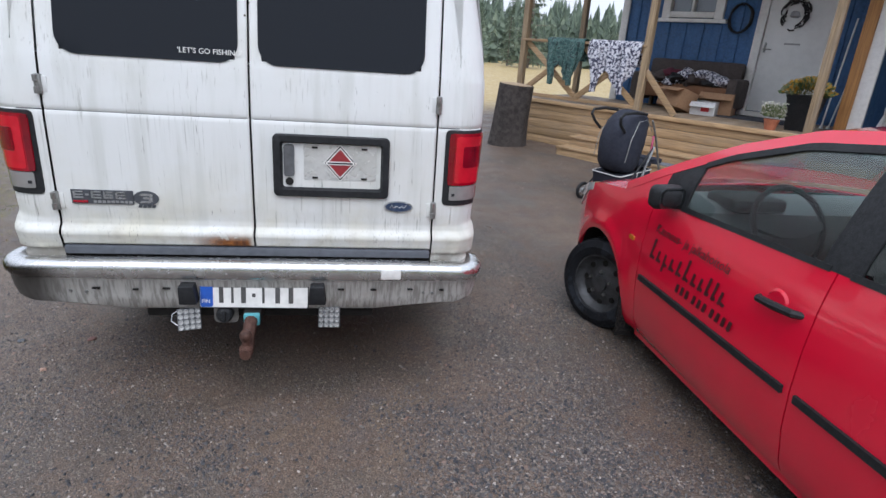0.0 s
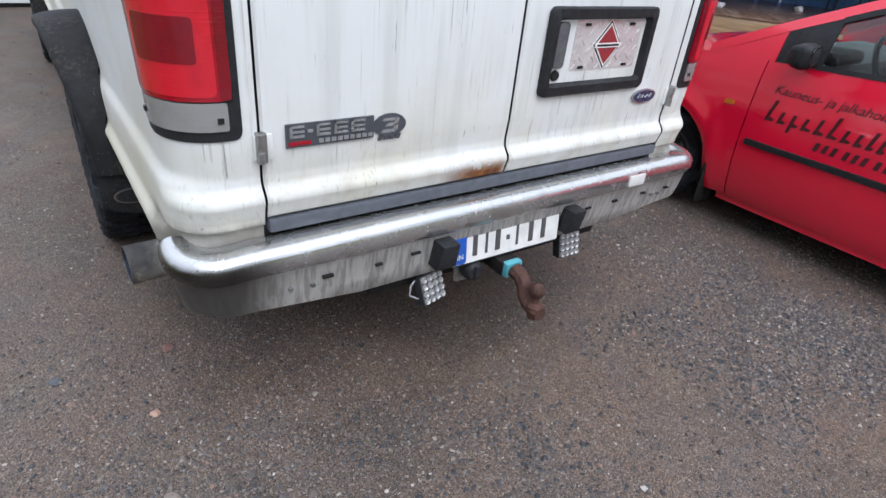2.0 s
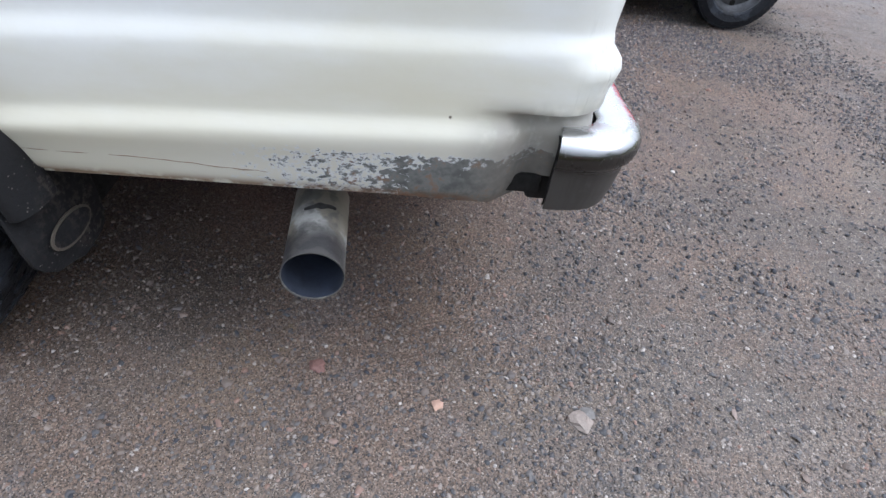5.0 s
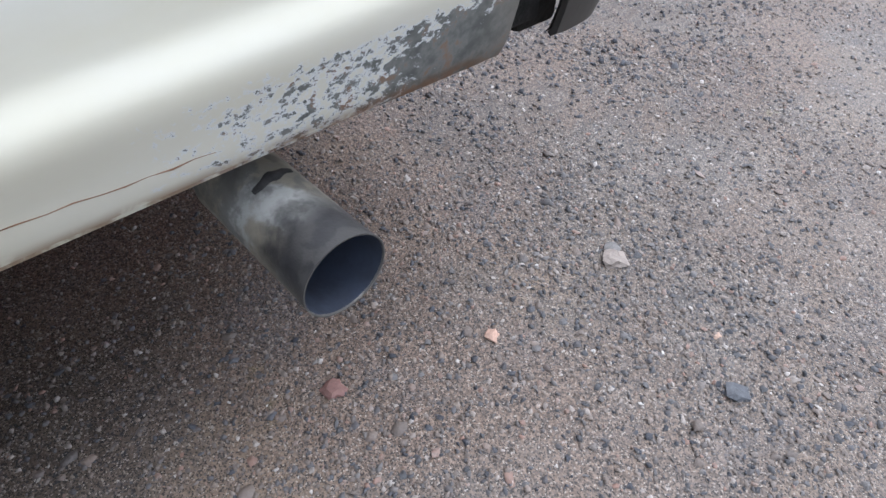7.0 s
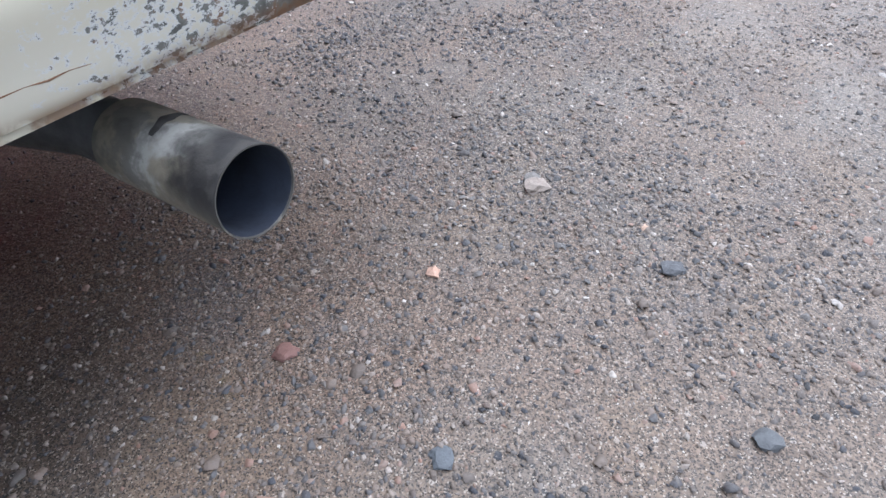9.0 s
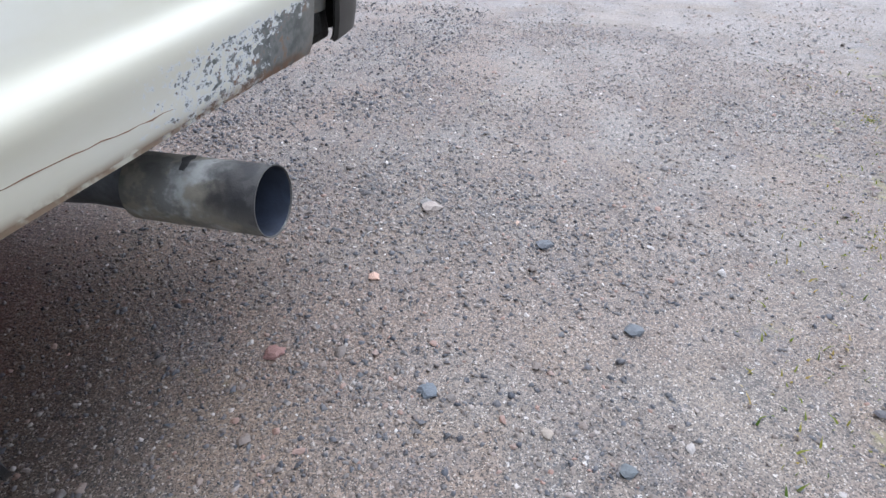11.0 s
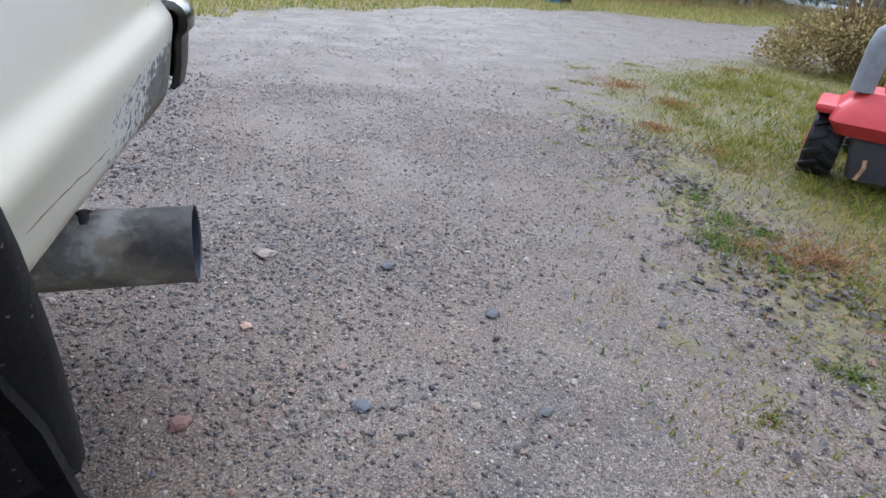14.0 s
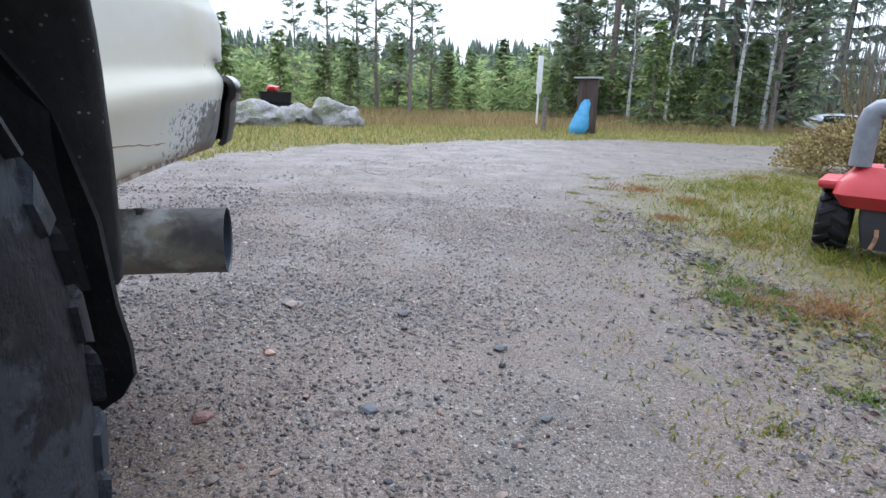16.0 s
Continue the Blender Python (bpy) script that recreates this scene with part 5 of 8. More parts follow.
        part("sill", car_strip(s, -1.34, 0.33, lambda y: 0.15, lambda y: car_low(y) + 0.012, 3, 0.1, -0.008), paint, car, "", 40, False)
        part("mud_flap", box(*sorted((s * 0.68, s * 0.83)), 0.40, 0.415, 0.1, 0.4, 0.004), FLAP, car, "black mud flap")
        seat = part("seat", box(*sorted((s * 0.1, s * 0.62)), -0.98, -0.45, 0.42, 0.62, 0.06), FABRIC, car, "dark fabric seat")
        part("backrest", box(-0.25, 0.25, -0.07, 0.07, 0, 0.62, 0.06, pose(s * 0.36, -0.96, 0.55, -14)), FABRIC, seat)
        part("headrest", box(-0.13, 0.13, -0.05, 0.05, 0, 0.18, 0.04, pose(s * 0.36, -1.11, 1.17, -10)), FABRIC, seat)
        part("door_card", car_strip(s, -1.5, 0.25, lambda y: 0.4, lambda y: belt(y) - 0.01, 4, 0.1, -0.07), TRIM, car, "", 40, False)
    part("bonnet", across(0.56, NOSE - 0.02, lambda y: belt(y) + 0.002, lambda y: car_half(belt(y), y), 20, 14, 0.06), paint, car, "", 40, False)
    part("front_bumper", loft([[(x * car_half(z, NOSE), NOSE - 0.0 + 0.05 * (1 - x * x) - (0.02 if z > 0.5 else 0), z) for x in np.linspace(-1, 1, 11)] for z in (0.24, 0.32, 0.42, 0.5, 0.56)], False, False), paint, car)
    part("grille", box(-0.36, 0.36, NOSE + 0.02, NOSE + 0.055, 0.28, 0.4, 0.01), BLACK, car)
    part("roof", across(-0.1, -2.1, top, lambda y: car_half(top(y), y), 16, 12, 0.045), paint, car, "", 40, False)
    scr = part("windscreen", across(0.6, -0.1, lambda y: top(y) + 0.004, lambda y: car_half(top(y), y) - 0.03, 10, 12, 0.03, 0.06), GLASS, car, "clear windscreen", 40, False)
    scr.visible_shadow = False
    hatch = part("tailgate", loft([[(x * (car_half(z, -2.3) - 0.01), -2.33 - 0.04 * (1 - x * x), z) for x in np.linspace(-1, 1, 11)] for z in (0.3, 0.45, 0.62, 0.8, 1.0)], False, False), paint, car)
    part("rear_screen", across(-2.1, -2.33, top, lambda y: car_half(top(y), y) - 0.04, 6, 10, 0.03), TINT, hatch, "", 40, False)
    part("floor_pan", box(-0.7, 0.7, -2.2, 1.2, 0.2, 0.24), DARK, car)
    dash = loft([[(x, y, z) for y, z in ((0.75, 0.88), (0.45, 0.95), (0.2, 0.955), (0.1, 0.92), (0.06, 0.8), (0.1, 0.6), (0.7, 0.5))] for x in (-0.7, -0.4, 0.0, 0.4, 0.7)])
    part("dashboard", dash, TRIM, car, "pale grey dashboard")
    part("binnacle", box(-0.52, -0.22, 0.06, 0.3, 0.93, 1.0, 0.03), BLACK, car)
    sw = Matrix.Translation((-0.36, -0.12, 0.93)) @ Matrix.Rotation(radians(62), 4, "X")
    wheel = part("steering_wheel", tube([sw @ Vector((0.18 * math.cos(k * math.pi / 14), 0.18 * math.sin(k * math.pi / 14), 0)) for k in range(29)], 0.014, 8), BLACK, car, "black steering wheel")
    part("spoke", prism([(-0.17, -0.02), (-0.05, -0.06), (0.05, -0.06), (0.17, -0.02), (0.17, 0.015), (0.05, 0.04), (-0.05, 0.04), (-0.17, 0.015)], -0.02, 0.01, sw), TRIM, wheel)
    part("rear_bench", box(-0.6, 0.6, -1.85, -1.35, 0.42, 0.62, 0.06), FABRIC, car)
    part("bench_back", box(-0.6, 0.6, -0.07, 0.07, 0, 0.5, 0.05, pose(0, -1.85, 0.58, -12)), FABRIC, car)
    if lettered:
        door = [c for c in car.children if c.name.startswith("front_door")][0]
        def face(y, z, out=0.0035):
            w = -(car_half(z, y) + out)
            slope = math.atan2(car_half(z + 0.05, y) - car_half(z - 0.05, y), 0.1)
            return Matrix(((0, 0, -1, w), (-1, 0, 0, y), (0, 1, 0, z), (0, 0, 0, 1))) @ Matrix.Rotation(slope, 4, "X")
        words("Kauneus- ja jalkahoitola", 0.062, face(0.185, 0.8), INK, door, "door_lettering", 0.0004, 0.25)
        # the salon's name as slanted strokes, and the bar of its number
        y = 0.18
        f = face(0, 0.665)
        for tall, wide in ((0.105, 0.05), (0.06, 0.045), (0.06, 0.05), (0.06, 0.05), (0.075, 0.05), (0.105, 0.05), (0.06, 0.045), (0.06, 0.04), (0.085, 0.035), (0.085, 0.035), (0.06, 0.05)):
            lo = -0.03 if tall == 0.06 and wide == 0.05 and y > 0.0 else 0.0
            bm = prism([(-y, lo), (-y + 0.016, lo), (-y + 0.016 + tall * 0.25, tall), (-y + tall * 0.25, tall)], 0, 0.0008, face(0, 0.665))
            prism([(-y + 0.016, 0.006), (-y + wide - 0.01, 0.0), (-y + wide, 0.014), (-y + 0.024, 0.02)], 0, 0.0009, face(0, 0.665), bm)
            part("name_stroke", bm, INK, door)
            y -= wide + 0.012
        for k in range(10):
            yy = -0.09 - k * 0.04 - (0.015 if k > 2 else 0) - (0.015 if k > 5 else 0)
            part("dark_bar", prism([(-yy, 0), (-yy + 0.022, 0), (-yy + 0.03, 0.042), (-yy + 0.01, 0.042)], 0, 0.0008, face(0, 0.592)), INK, door)
    return car


hatchback("red_car", "small red hatchback with dark door lettering parked on gravel", "", pose(2.735, 0.0, 0.02, -0.9, 0, 0.8), RED, True)
PALE = plain("silver_car_paint", (0.55, 0.57, 0.6), 0.25, 0.4, grain=4, depth=0.01, amount=0.06, coat=1.0)
hatchback("silver_car", "silver car parked far off beside the forest", "", pose(-20.6, -17.0, ground_z(-20.6, -17.0), 0, 0, 44), PALE, False)

# ---- house with a timber porch ----
HM = Matrix.Translation((3.4, 7.55, 0)) @ Matrix.Rotation(radians(-52), 4, "Z")
DECK, DECK2, GZ = 0.84, 0.62, 0.09


def at_house(a, o, z, turn=0):
    return HM @ pose(a, o, z, 0, 0, turn)


PINE = wood("new_pine", (0.44, 0.29, 0.15), 0, 0.12)
PINE_UP = wood("pine_post", (0.40, 0.29, 0.17), 2, 0.2)
PINE_IN = wood("deck_pine", (0.36, 0.27, 0.18), 1, 0.3)
WETWOOD = wood("wet_deck", (0.2, 0.115, 0.075), 1, 0.2, 0.25)
ORANGE = wood("orange_timber", (0.45, 0.22, 0.07), 2, 0.05)
BLUEWALL = plain("blue_boards", (0.045, 0.12, 0.27), 0.6, grain=26, depth=0.3, amount=0.3, vary=0.1)
TRIMWHITE = plain("white_trim", (0.74, 0.73, 0.7), 0.5, grain=22, depth=0.15, amount=0.12)
DOORWHITE = plain("white_door", (0.72, 0.72, 0.7), 0.4, grain=10, depth=0.08, amount=0.08)
ROOFING = plain("dark_roofing", (0.05, 0.05, 0.055), 0.8, grain=20, depth=0.4)

house = thing("house", "blue timber house with white trim behind a porch", "house", "", HM)


def local(name, bm, material, label="", parent=None, smooth=30):
    return part(name, bm, material, parent or house, label, smooth)


def boarded(a0, a1, o, z0, z1, holes, along=True):
    """Upright boards, every other one proud, left out where a hole is."""
    n = max(1, round((a1 - a0) / 0.145))
    w = (a1 - a0) / n
    for k in range(n):
        x0, x1 = a0 + k * w, a0 + (k + 1) * w
        spans = [(z0, z1)]
        for h0, h1, hz0, hz1 in holes:
            if x1 > h0 + 0.02 and x0 < h1 - 0.02:
                spans = [q for s0, s1 in spans for q in ((s0, min(s1, hz0)), (max(s0, hz1), s1)) if q[1] - q[0] > 0.03]
        p = 0.018 if k % 2 else 0.0
        for s0, s1 in spans:
            if along:
                local("board", box(x0 - 0.004, x1 + 0.004, o - 0.012 - p, o + 0.01 - p, s0, s1, 0.003), BLUEWALL)
            else:
                local("board", box(o - 0.012 - p, o + 0.01 - p, x0 - 0.004, x1 + 0.004, s0, s1, 0.003), BLUEWALL)


DOOR = (2.86, 3.78, DECK + 0.08, 2.98)
WIN = (1.18, 2.18, 2.3, 3.3)
boarded(0.45, 4.42, 2.0, GZ, 3.5, [DOOR, WIN])
boarded(4.6, 10.0, 3.3, GZ, 3.5, [])
boarded(2.0, 8.0, 0.45, GZ, 3.5, [], False)
local("wall", box(0.47, 4.42, 2.02, 2.16, GZ - 0.1, DECK), BLUEWALL)
for a0, a1, z0, z1 in ((0.47, WIN[0], DECK, 3.5), (WIN[0], WIN[1], DECK, WIN[2]), (WIN[0], WIN[1], WIN[3], 3.5), (WIN[1], DOOR[0], DECK, 3.5), (DOOR[0], DOOR[1], DOOR[3], 3.5), (DOOR[1], 4.42, DECK, 3.5)):
    local("wall", box(a0, a1, 2.022, 2.16, z0, z1), BLUEWALL)
local("wall", box(4.42, 10, 3.312, 3.45, GZ - 0.1, 3.5), BLUEWALL)
local("wall", box(0.47, 0.6, 2.16, 8.0, GZ - 0.1, 3.5), BLUEWALL)
local("wall", box(9.86, 10, 3.45, 8.0, GZ - 0.1, 3.5), BLUEWALL)
local("wall", box(0.47, 10, 7.86, 8.0, GZ - 0.1, 3.5), BLUEWALL)
local("partition", box(4.42, 4.58, 0.95, 3.3, DECK2, 3.5), BLUEWALL)
local("partition_post", box(4.36, 4.5, 0.82, 0.95, DECK - 0.02, 3.5, 0.006), ORANGE, "orange stained timber post")
local("partition_trim", box(4.5, 4.66, 0.85, 0.95, DECK2, 3.5, 0.005), TRIMWHITE)
local("partition_trim", box(4.85, 4.98, 0.9, 0.98, DECK2, 3.5, 0.005), TRIMWHITE)
local("partition_post", box(5.0, 5.1, 0.86, 0.98, DECK2, 3.5, 0.006), ORANGE)
local("corner_trim", box(0.41, 0.54, 1.94, 1.975, GZ, 3.5, 0.004), TRIMWHITE)
# ceiling and roof are out of view, added to shade the porch
local("porch_ceiling", box(-0.5, 10.2, -0.35, 3.4, 3.5, 3.56), PINE)
rf = loft([[(-0.9, -0.7, 3.55), (-0.9, 4.2, 5.2), (-0.9, 8.6, 3.4), (-0.9, 8.6, 3.5), (-0.9, 4.2, 5.36), (-0.9, -0.7, 3.68)], [(10.5, -0.7, 3.55), (10.5, 4.2, 5.2), (10.5, 8.6, 3.4), (10.5, 8.6, 3.5), (10.5, 4.2, 5.36), (10.5, -0.7, 3.68)]])
local("roof", rf, ROOFING, "dark felt roof added out of view")
for a in (0.5, 9.93):
    local("gable", prism([(2.0, 3.5), (8.0, 3.5), (4.2, 5.15)], a - 0.04, a + 0.04, Matrix(((0, 0, 1, 0), (1, 0, 0, 0), (0, 1, 0, 0), (0, 0, 0, 1)))), BLUEWALL)

d = local("door", box(DOOR[0] + 0.02, DOOR[1] - 0.02, 2.0, 2.05, DOOR[2] + 0.01, DOOR[3] - 0.02, 0.005), DOORWHITE, "plain white front door with a dark wreath")
for a0, a1, z0, z1 in ((DOOR[0] - 0.11, DOOR[0] + 0.015, DECK, DOOR[3] + 0.1), (DOOR[1] - 0.015, DOOR[1] + 0.11, DECK, DOOR[3] + 0.1), (DOOR[0] - 0.11, DOOR[1] + 0.11, DOOR[3], DOOR[3] + 0.12)):
    local("door_trim", box(a0, a1, 1.945, 2.03, z0, z1, 0.005), TRIMWHITE)
local("threshold", box(DOOR[0], DOOR[1], 1.93, 2.05, DECK, DOOR[2], 0.005), TRIMWHITE)
local("letter_slot", box(3.2, 3.42, 1.992, 2.0, 1.96, 1.985, 0.002), STEEL, "", d)
local("lock_plate", box(2.92, 2.955, 1.99, 2.0, 1.83, 1.98, 0.003), STEEL, "", d)
local("door_lever", tube([(2.937, 1.99, 1.88), (2.937, 1.94, 1.88), (2.95, 1.93, 1.88), (3.05, 1.93, 1.878)], 0.009, 8), STEEL, "steel door lever", d)
win = local("window", box(WIN[0] + 0.12, WIN[1] - 0.12, 2.05, 2.06, WIN[2] + 0.1, WIN[3] - 0.12), glass("house_glass", (0.5, 0.55, 0.6), 0.01, 0.6), "house window with white frame")
for a0, a1, z0, z1 in ((WIN[0] - 0.02, WIN[0] + 0.12, WIN[2], WIN[3]), (WIN[1] - 0.12, WIN[1] + 0.02, WIN[2], WIN[3]), (WIN[0] + 0.12, WIN[1] - 0.12, WIN[2] + 0.02, WIN[2] + 0.11), (WIN[0] - 0.02, WIN[1] + 0.02, WIN[3], WIN[3] + 0.12), (1.66, 1.7, WIN[2] + 0.1, WIN[3])):
    local("window_frame", box(a0, a1, 1.95, 2.06, z0, z1, 0.005), TRIMWHITE, "", win)
local("window_sill", box(WIN[0] - 0.1, WIN[1] + 0.1, 1.9, 2.0, WIN[2] - 0.06, WIN[2], 0.005), TRIMWHITE, "", win)
local("wreath_hook", tube([(2.5, 1.97, 2.55), (2.5, 1.94, 2.55), (2.5, 1.93, 2.5)], 0.008, 6), BLACK)
local("hose_coil", tube([(2.5 + 0.17 * math.cos(k * 0.42) * (1 + 0.08 * math.sin(k)), 1.945 - 0.0016 * k, 2.32 + 0.22 * math.sin(k * 0.42)) for k in range(48)], 0.014, 6), BLACK, "dark coiled hose")

porch = thing("porch", "open timber porch with board skirt and steps", "porch", "", HM, "structure")


def deck_part(name, bm, mat_, label=""):
    return part(name, bm, mat_, porch, label, 30)


for k in range(32):
    a = -0.36 + k * 0.146
    deck_part("deck_plank", box(a, a + 0.14, -0.02, 1.98, DECK - 0.028, DECK, 0.003), PINE_IN)
for k in range(38):
    a = 4.34 + k * 0.146
    deck_part("deck_plank", box(a, a + 0.141, -0.02, 3.28, DECK2 - 0.028, DECK2, 0.003), WETWOOD)
for k in range(5):
    z = DECK - 0.03 - (k + 1) * 0.143
    deck_part("skirt_board", box(-0.36, 4.31, -0.005 - 0.003 * (k % 2), 0.022, z, z + 0.137, 0.004), PINE)
    deck_part("skirt_board", box(-0.36, -0.335, 0.03, 2.0, z, z + 0.137, 0.004), PINE_IN)
    if z < DECK2 - 0.16:
        deck_part("skirt_board", box(4.32, 9.9, -0.005, 0.022, z, z + 0.137, 0.004), PINE)
deck_part("skirt_board", box(4.32, 9.9, -0.008, 0.022, DECK2 - 0.165, DECK2 - 0.03, 0.004), PINE)
deck_part("side_board", box(4.312, 4.335, 0.0, 0.85, DECK2 - 0.02, DECK - 0.03, 0.003), WETWOOD)
deck_part("edge_board", box(-0.37, 4.32, -0.04, -0.006, DECK - 0.06, DECK + 0.003, 0.006), PINE)
for k, (o, z) in enumerate(((-0.36, 0.37), (-0.7, 0.235))):
    for j in range(2):
        deck_part("step_tread", box(1.05, 4.3, o + j * 0.165, o + 0.16 + j * 0.165, z - 0.035, z, 0.005), PINE, "pine step")
    deck_part("step_riser", box(1.06, 4.29, o + 0.02, o + 0.045, GZ - 0.08, z - 0.03, 0.004), PINE)
    for a in (1.06, 4.26):
        deck_part("step_side", box(a, a + 0.03, o + 0.04, 0.0, GZ - 0.08, z - 0.036, 0.003), PINE_IN)
for a, o in ((-0.33, 0.06), (1.92, 0.06), (4.24, 0.06), (-0.33, 1.9), (7.2, 0.06), (9.8, 0.06)):
    deck_part("porch_post", box(a - 0.05, a + 0.05, o - 0.05, o + 0.05, (DECK if a < 4.3 else DECK2) - 0.03, 3.5, 0.006), PINE_UP, "square pine post")


def bar(a0, z0, a1, z1, o, w=0.045, t=0.03, mat_=PINE):
    p, q = Vector((a0, o, z0)), Vector((a1, o, z1))
    L, ang = (q - p).length, math.atan2(z1 - z0, a1 - a0)
    return box(0, L, -t / 2, t / 2, -w, w, 0.004, Matrix.Translation(p) @ Matrix.Rotation(-ang, 4, "Y"))


deck_part("handrail", box(-0.33, 1.92, 0.0, 0.12, 1.765, 1.805, 0.005), PINE, "pine handrail")
deck_part("handrail", box(-0.38, -0.28, 0.1, 1.9, 1.765, 1.805, 0.005), PINE_IN)
deck_part("bottom_rail", box(-0.28, 1.87, 0.04, 0.08, DECK + 0.03, DECK + 0.09, 0.004), PINE)
for a0, a1 in ((-0.28, 0.8), (0.8, 1.87)):
    deck_part("brace", bar(a0, DECK + 0.08, a1, 1.76, 0.045), PINE, "diagonal brace")
    deck_part("brace", bar(a0, 1.76, a1, DECK + 0.08, 0.082), PINE)
deck_part("knee_brace", bar(-0.3, 2.55, 0.3, 3.3, 0.06), PINE_UP)
deck_part("brace", bar(1.95, DECK + 0.6, 2.5, DECK + 0.02, 0.06), PINE)

# things on the porch
def camo(name, stops, s=18):
    p = Paint(name, (0.3, 0.3, 0.3), 0.85)
    p.colour = p.steps(p.noise(s, 0.3, 0.7, 5), stops)
    p.bump(p.noise(120, 0.3, 0.7), 0.3, 0.003)
    return p.done()


GREENCAMO = camo("green_print", ((0.0, (0.02, 0.05, 0.05)), (0.42, (0.05, 0.11, 0.1)), (0.62, (0.12, 0.2, 0.18)), (0.8, (0.03, 0.05, 0.05))))
PALECAMO = camo("pale_print", ((0.0, (0.03, 0.03, 0.05)), (0.4, (0.08, 0.08, 0.13)), (0.52, (0.5, 0.5, 0.56)), (0.72, (0.66, 0.66, 0.7))), 26)


def jacket(label, a0, a1, drop, mat_, seed):
    """A garment hung over the rail, with folds and a dangling sleeve."""
    rng = random.Random(seed)
    ph = [rng.uniform(0, 6) for _ in range(6)]
    t = thing("jacket", label, "clothing", "garments on the rail", at_house((a0 + a1) / 2, 0.06, 1.81))
    w = a1 - a0
    rings = []
    n = 30
    for i in range(n + 1):
        u = i / n
        col = []
        fall = drop * (0.62 + 0.38 * math.sin(u * 5 + ph[0]) ** 2)
        if u < 0.22 or u > 0.8:
            fall *= 1.15
        back = drop * 0.5
        for j in range(23):
            v = j / 22
            if v < 0.6:
                d = fall * (1 - v / 0.6)
                o, z = -0.075 - 0.03 * math.sin(u * 17 + ph[1]) * min(1, d * 3) - 0.02 * math.sin(u * 41 + d * 8 + ph[2]) * min(1, d * 4), -d
            elif v < 0.75:
                k = (v - 0.6) / 0.15
                o, z = -0.075 + 0.15 * k, 0.02 * math.sin(k * math.pi) + 0.004
            else:
                d = back * (v - 0.75) / 0.25
                o, z = 0.075 + 0.02 * math.sin(u * 15 + ph[3]) * d * 3, -d
            squeeze = 1 - 0.28 * smoothstep(0.1, drop, -z)
            col.append(((u - 0.5) * w * squeeze + 0.012 * math.sin(z * 11 + ph[4]), o, z))
        rings.append(col)
    bm = loft(rings, False, False)
    bm.normal_update()
    bmesh.ops.solidify(bm, geom=bm.faces, thickness=0.012)
    part("cloth", bm, mat_, t, "", 60)
    for sx in (-0.3, 0.25):
        part("sleeve", tube([(sx * w, -0.09, -0.05), (sx * w * 1.1, -0.12, -drop * 0.5), (sx * w * 0.9, -0.13, -drop * 0.9), (sx * w * 0.95, -0.12, -drop * 1.12)], [0.07, 0.065, 0.055, 0.045], 10), mat_, t, "", 60)
    return t


jacket("dark green patterned jacket hung over the handrail", 0.2, 0.9, 0.62, GREENCAMO, 3)
jacket("black and white patterned overall hung over the handrail", 0.98, 1.86, 0.66, PALECAMO, 8)


def rock_like(r, seed, squash=1.0, detail=2, rough=0.3):
    bm = bmesh.new()
    bmesh.ops.create_icosphere(bm, subdivisions=detail, radius=r)
    for v in bm.verts:
        k = 1 + rough * noise.noise(v.co / r * 1.1 + Vector((seed * 3.1, seed, 0))) + rough * 0.4 * noise.noise(v.co / r * 3 + Vector((seed, 0, 4)))
        v.co *= k
        v.co.z *= squash
    return bm


BARK = plain("dark_bark", (0.06, 0.05, 0.045), 0.9, grain=14, depth=1.0, amount=0.6)
CUT = plain("sawn_end", (0.3, 0.22, 0.14), 0.8, grain=30)
stump = thing("tree_stump", "tall dark weathered log standing beside the porch", "log", "", pose(2.9, 7.05, ground_z(2.9, 7.05) - 0.02, 2, 3, 0))
rings = []
for i in range(15):
    z = i / 14
    rings.append([((0.275 + 0.05 * (1 - z) ** 3 + 0.018 * noise.noise(Vector((math.cos(a) * 3, math.sin(a) * 3, z * 1.5))) + 0.008 * math.sin(a * 19 + 3 * noise.noise(Vector((a, z * 2, 0))))) * math.cos(a), 0.275 * math.sin(a) * (1 + 0.06 * math.sin(a * 5)), z) for a in np.linspace(0, 2 * math.pi, 57)[:-1]])
part("bark", loft(rings), BARK, stump, "dark split bark", 50)
part("sawn_top", revolve([(0, 1.012), (0.2, 1.012), (0.25, 1.004), (0.26, 0.99)], 24), CUT, stump)

CARD = plain("cardboard", (0.34, 0.2, 0.11), 0.8, grain=40, depth=0.15, amount=0.2)
WHITECARD = plain("white_carton", (0.7, 0.7, 0.7), 0.6, grain=30, depth=0.1)


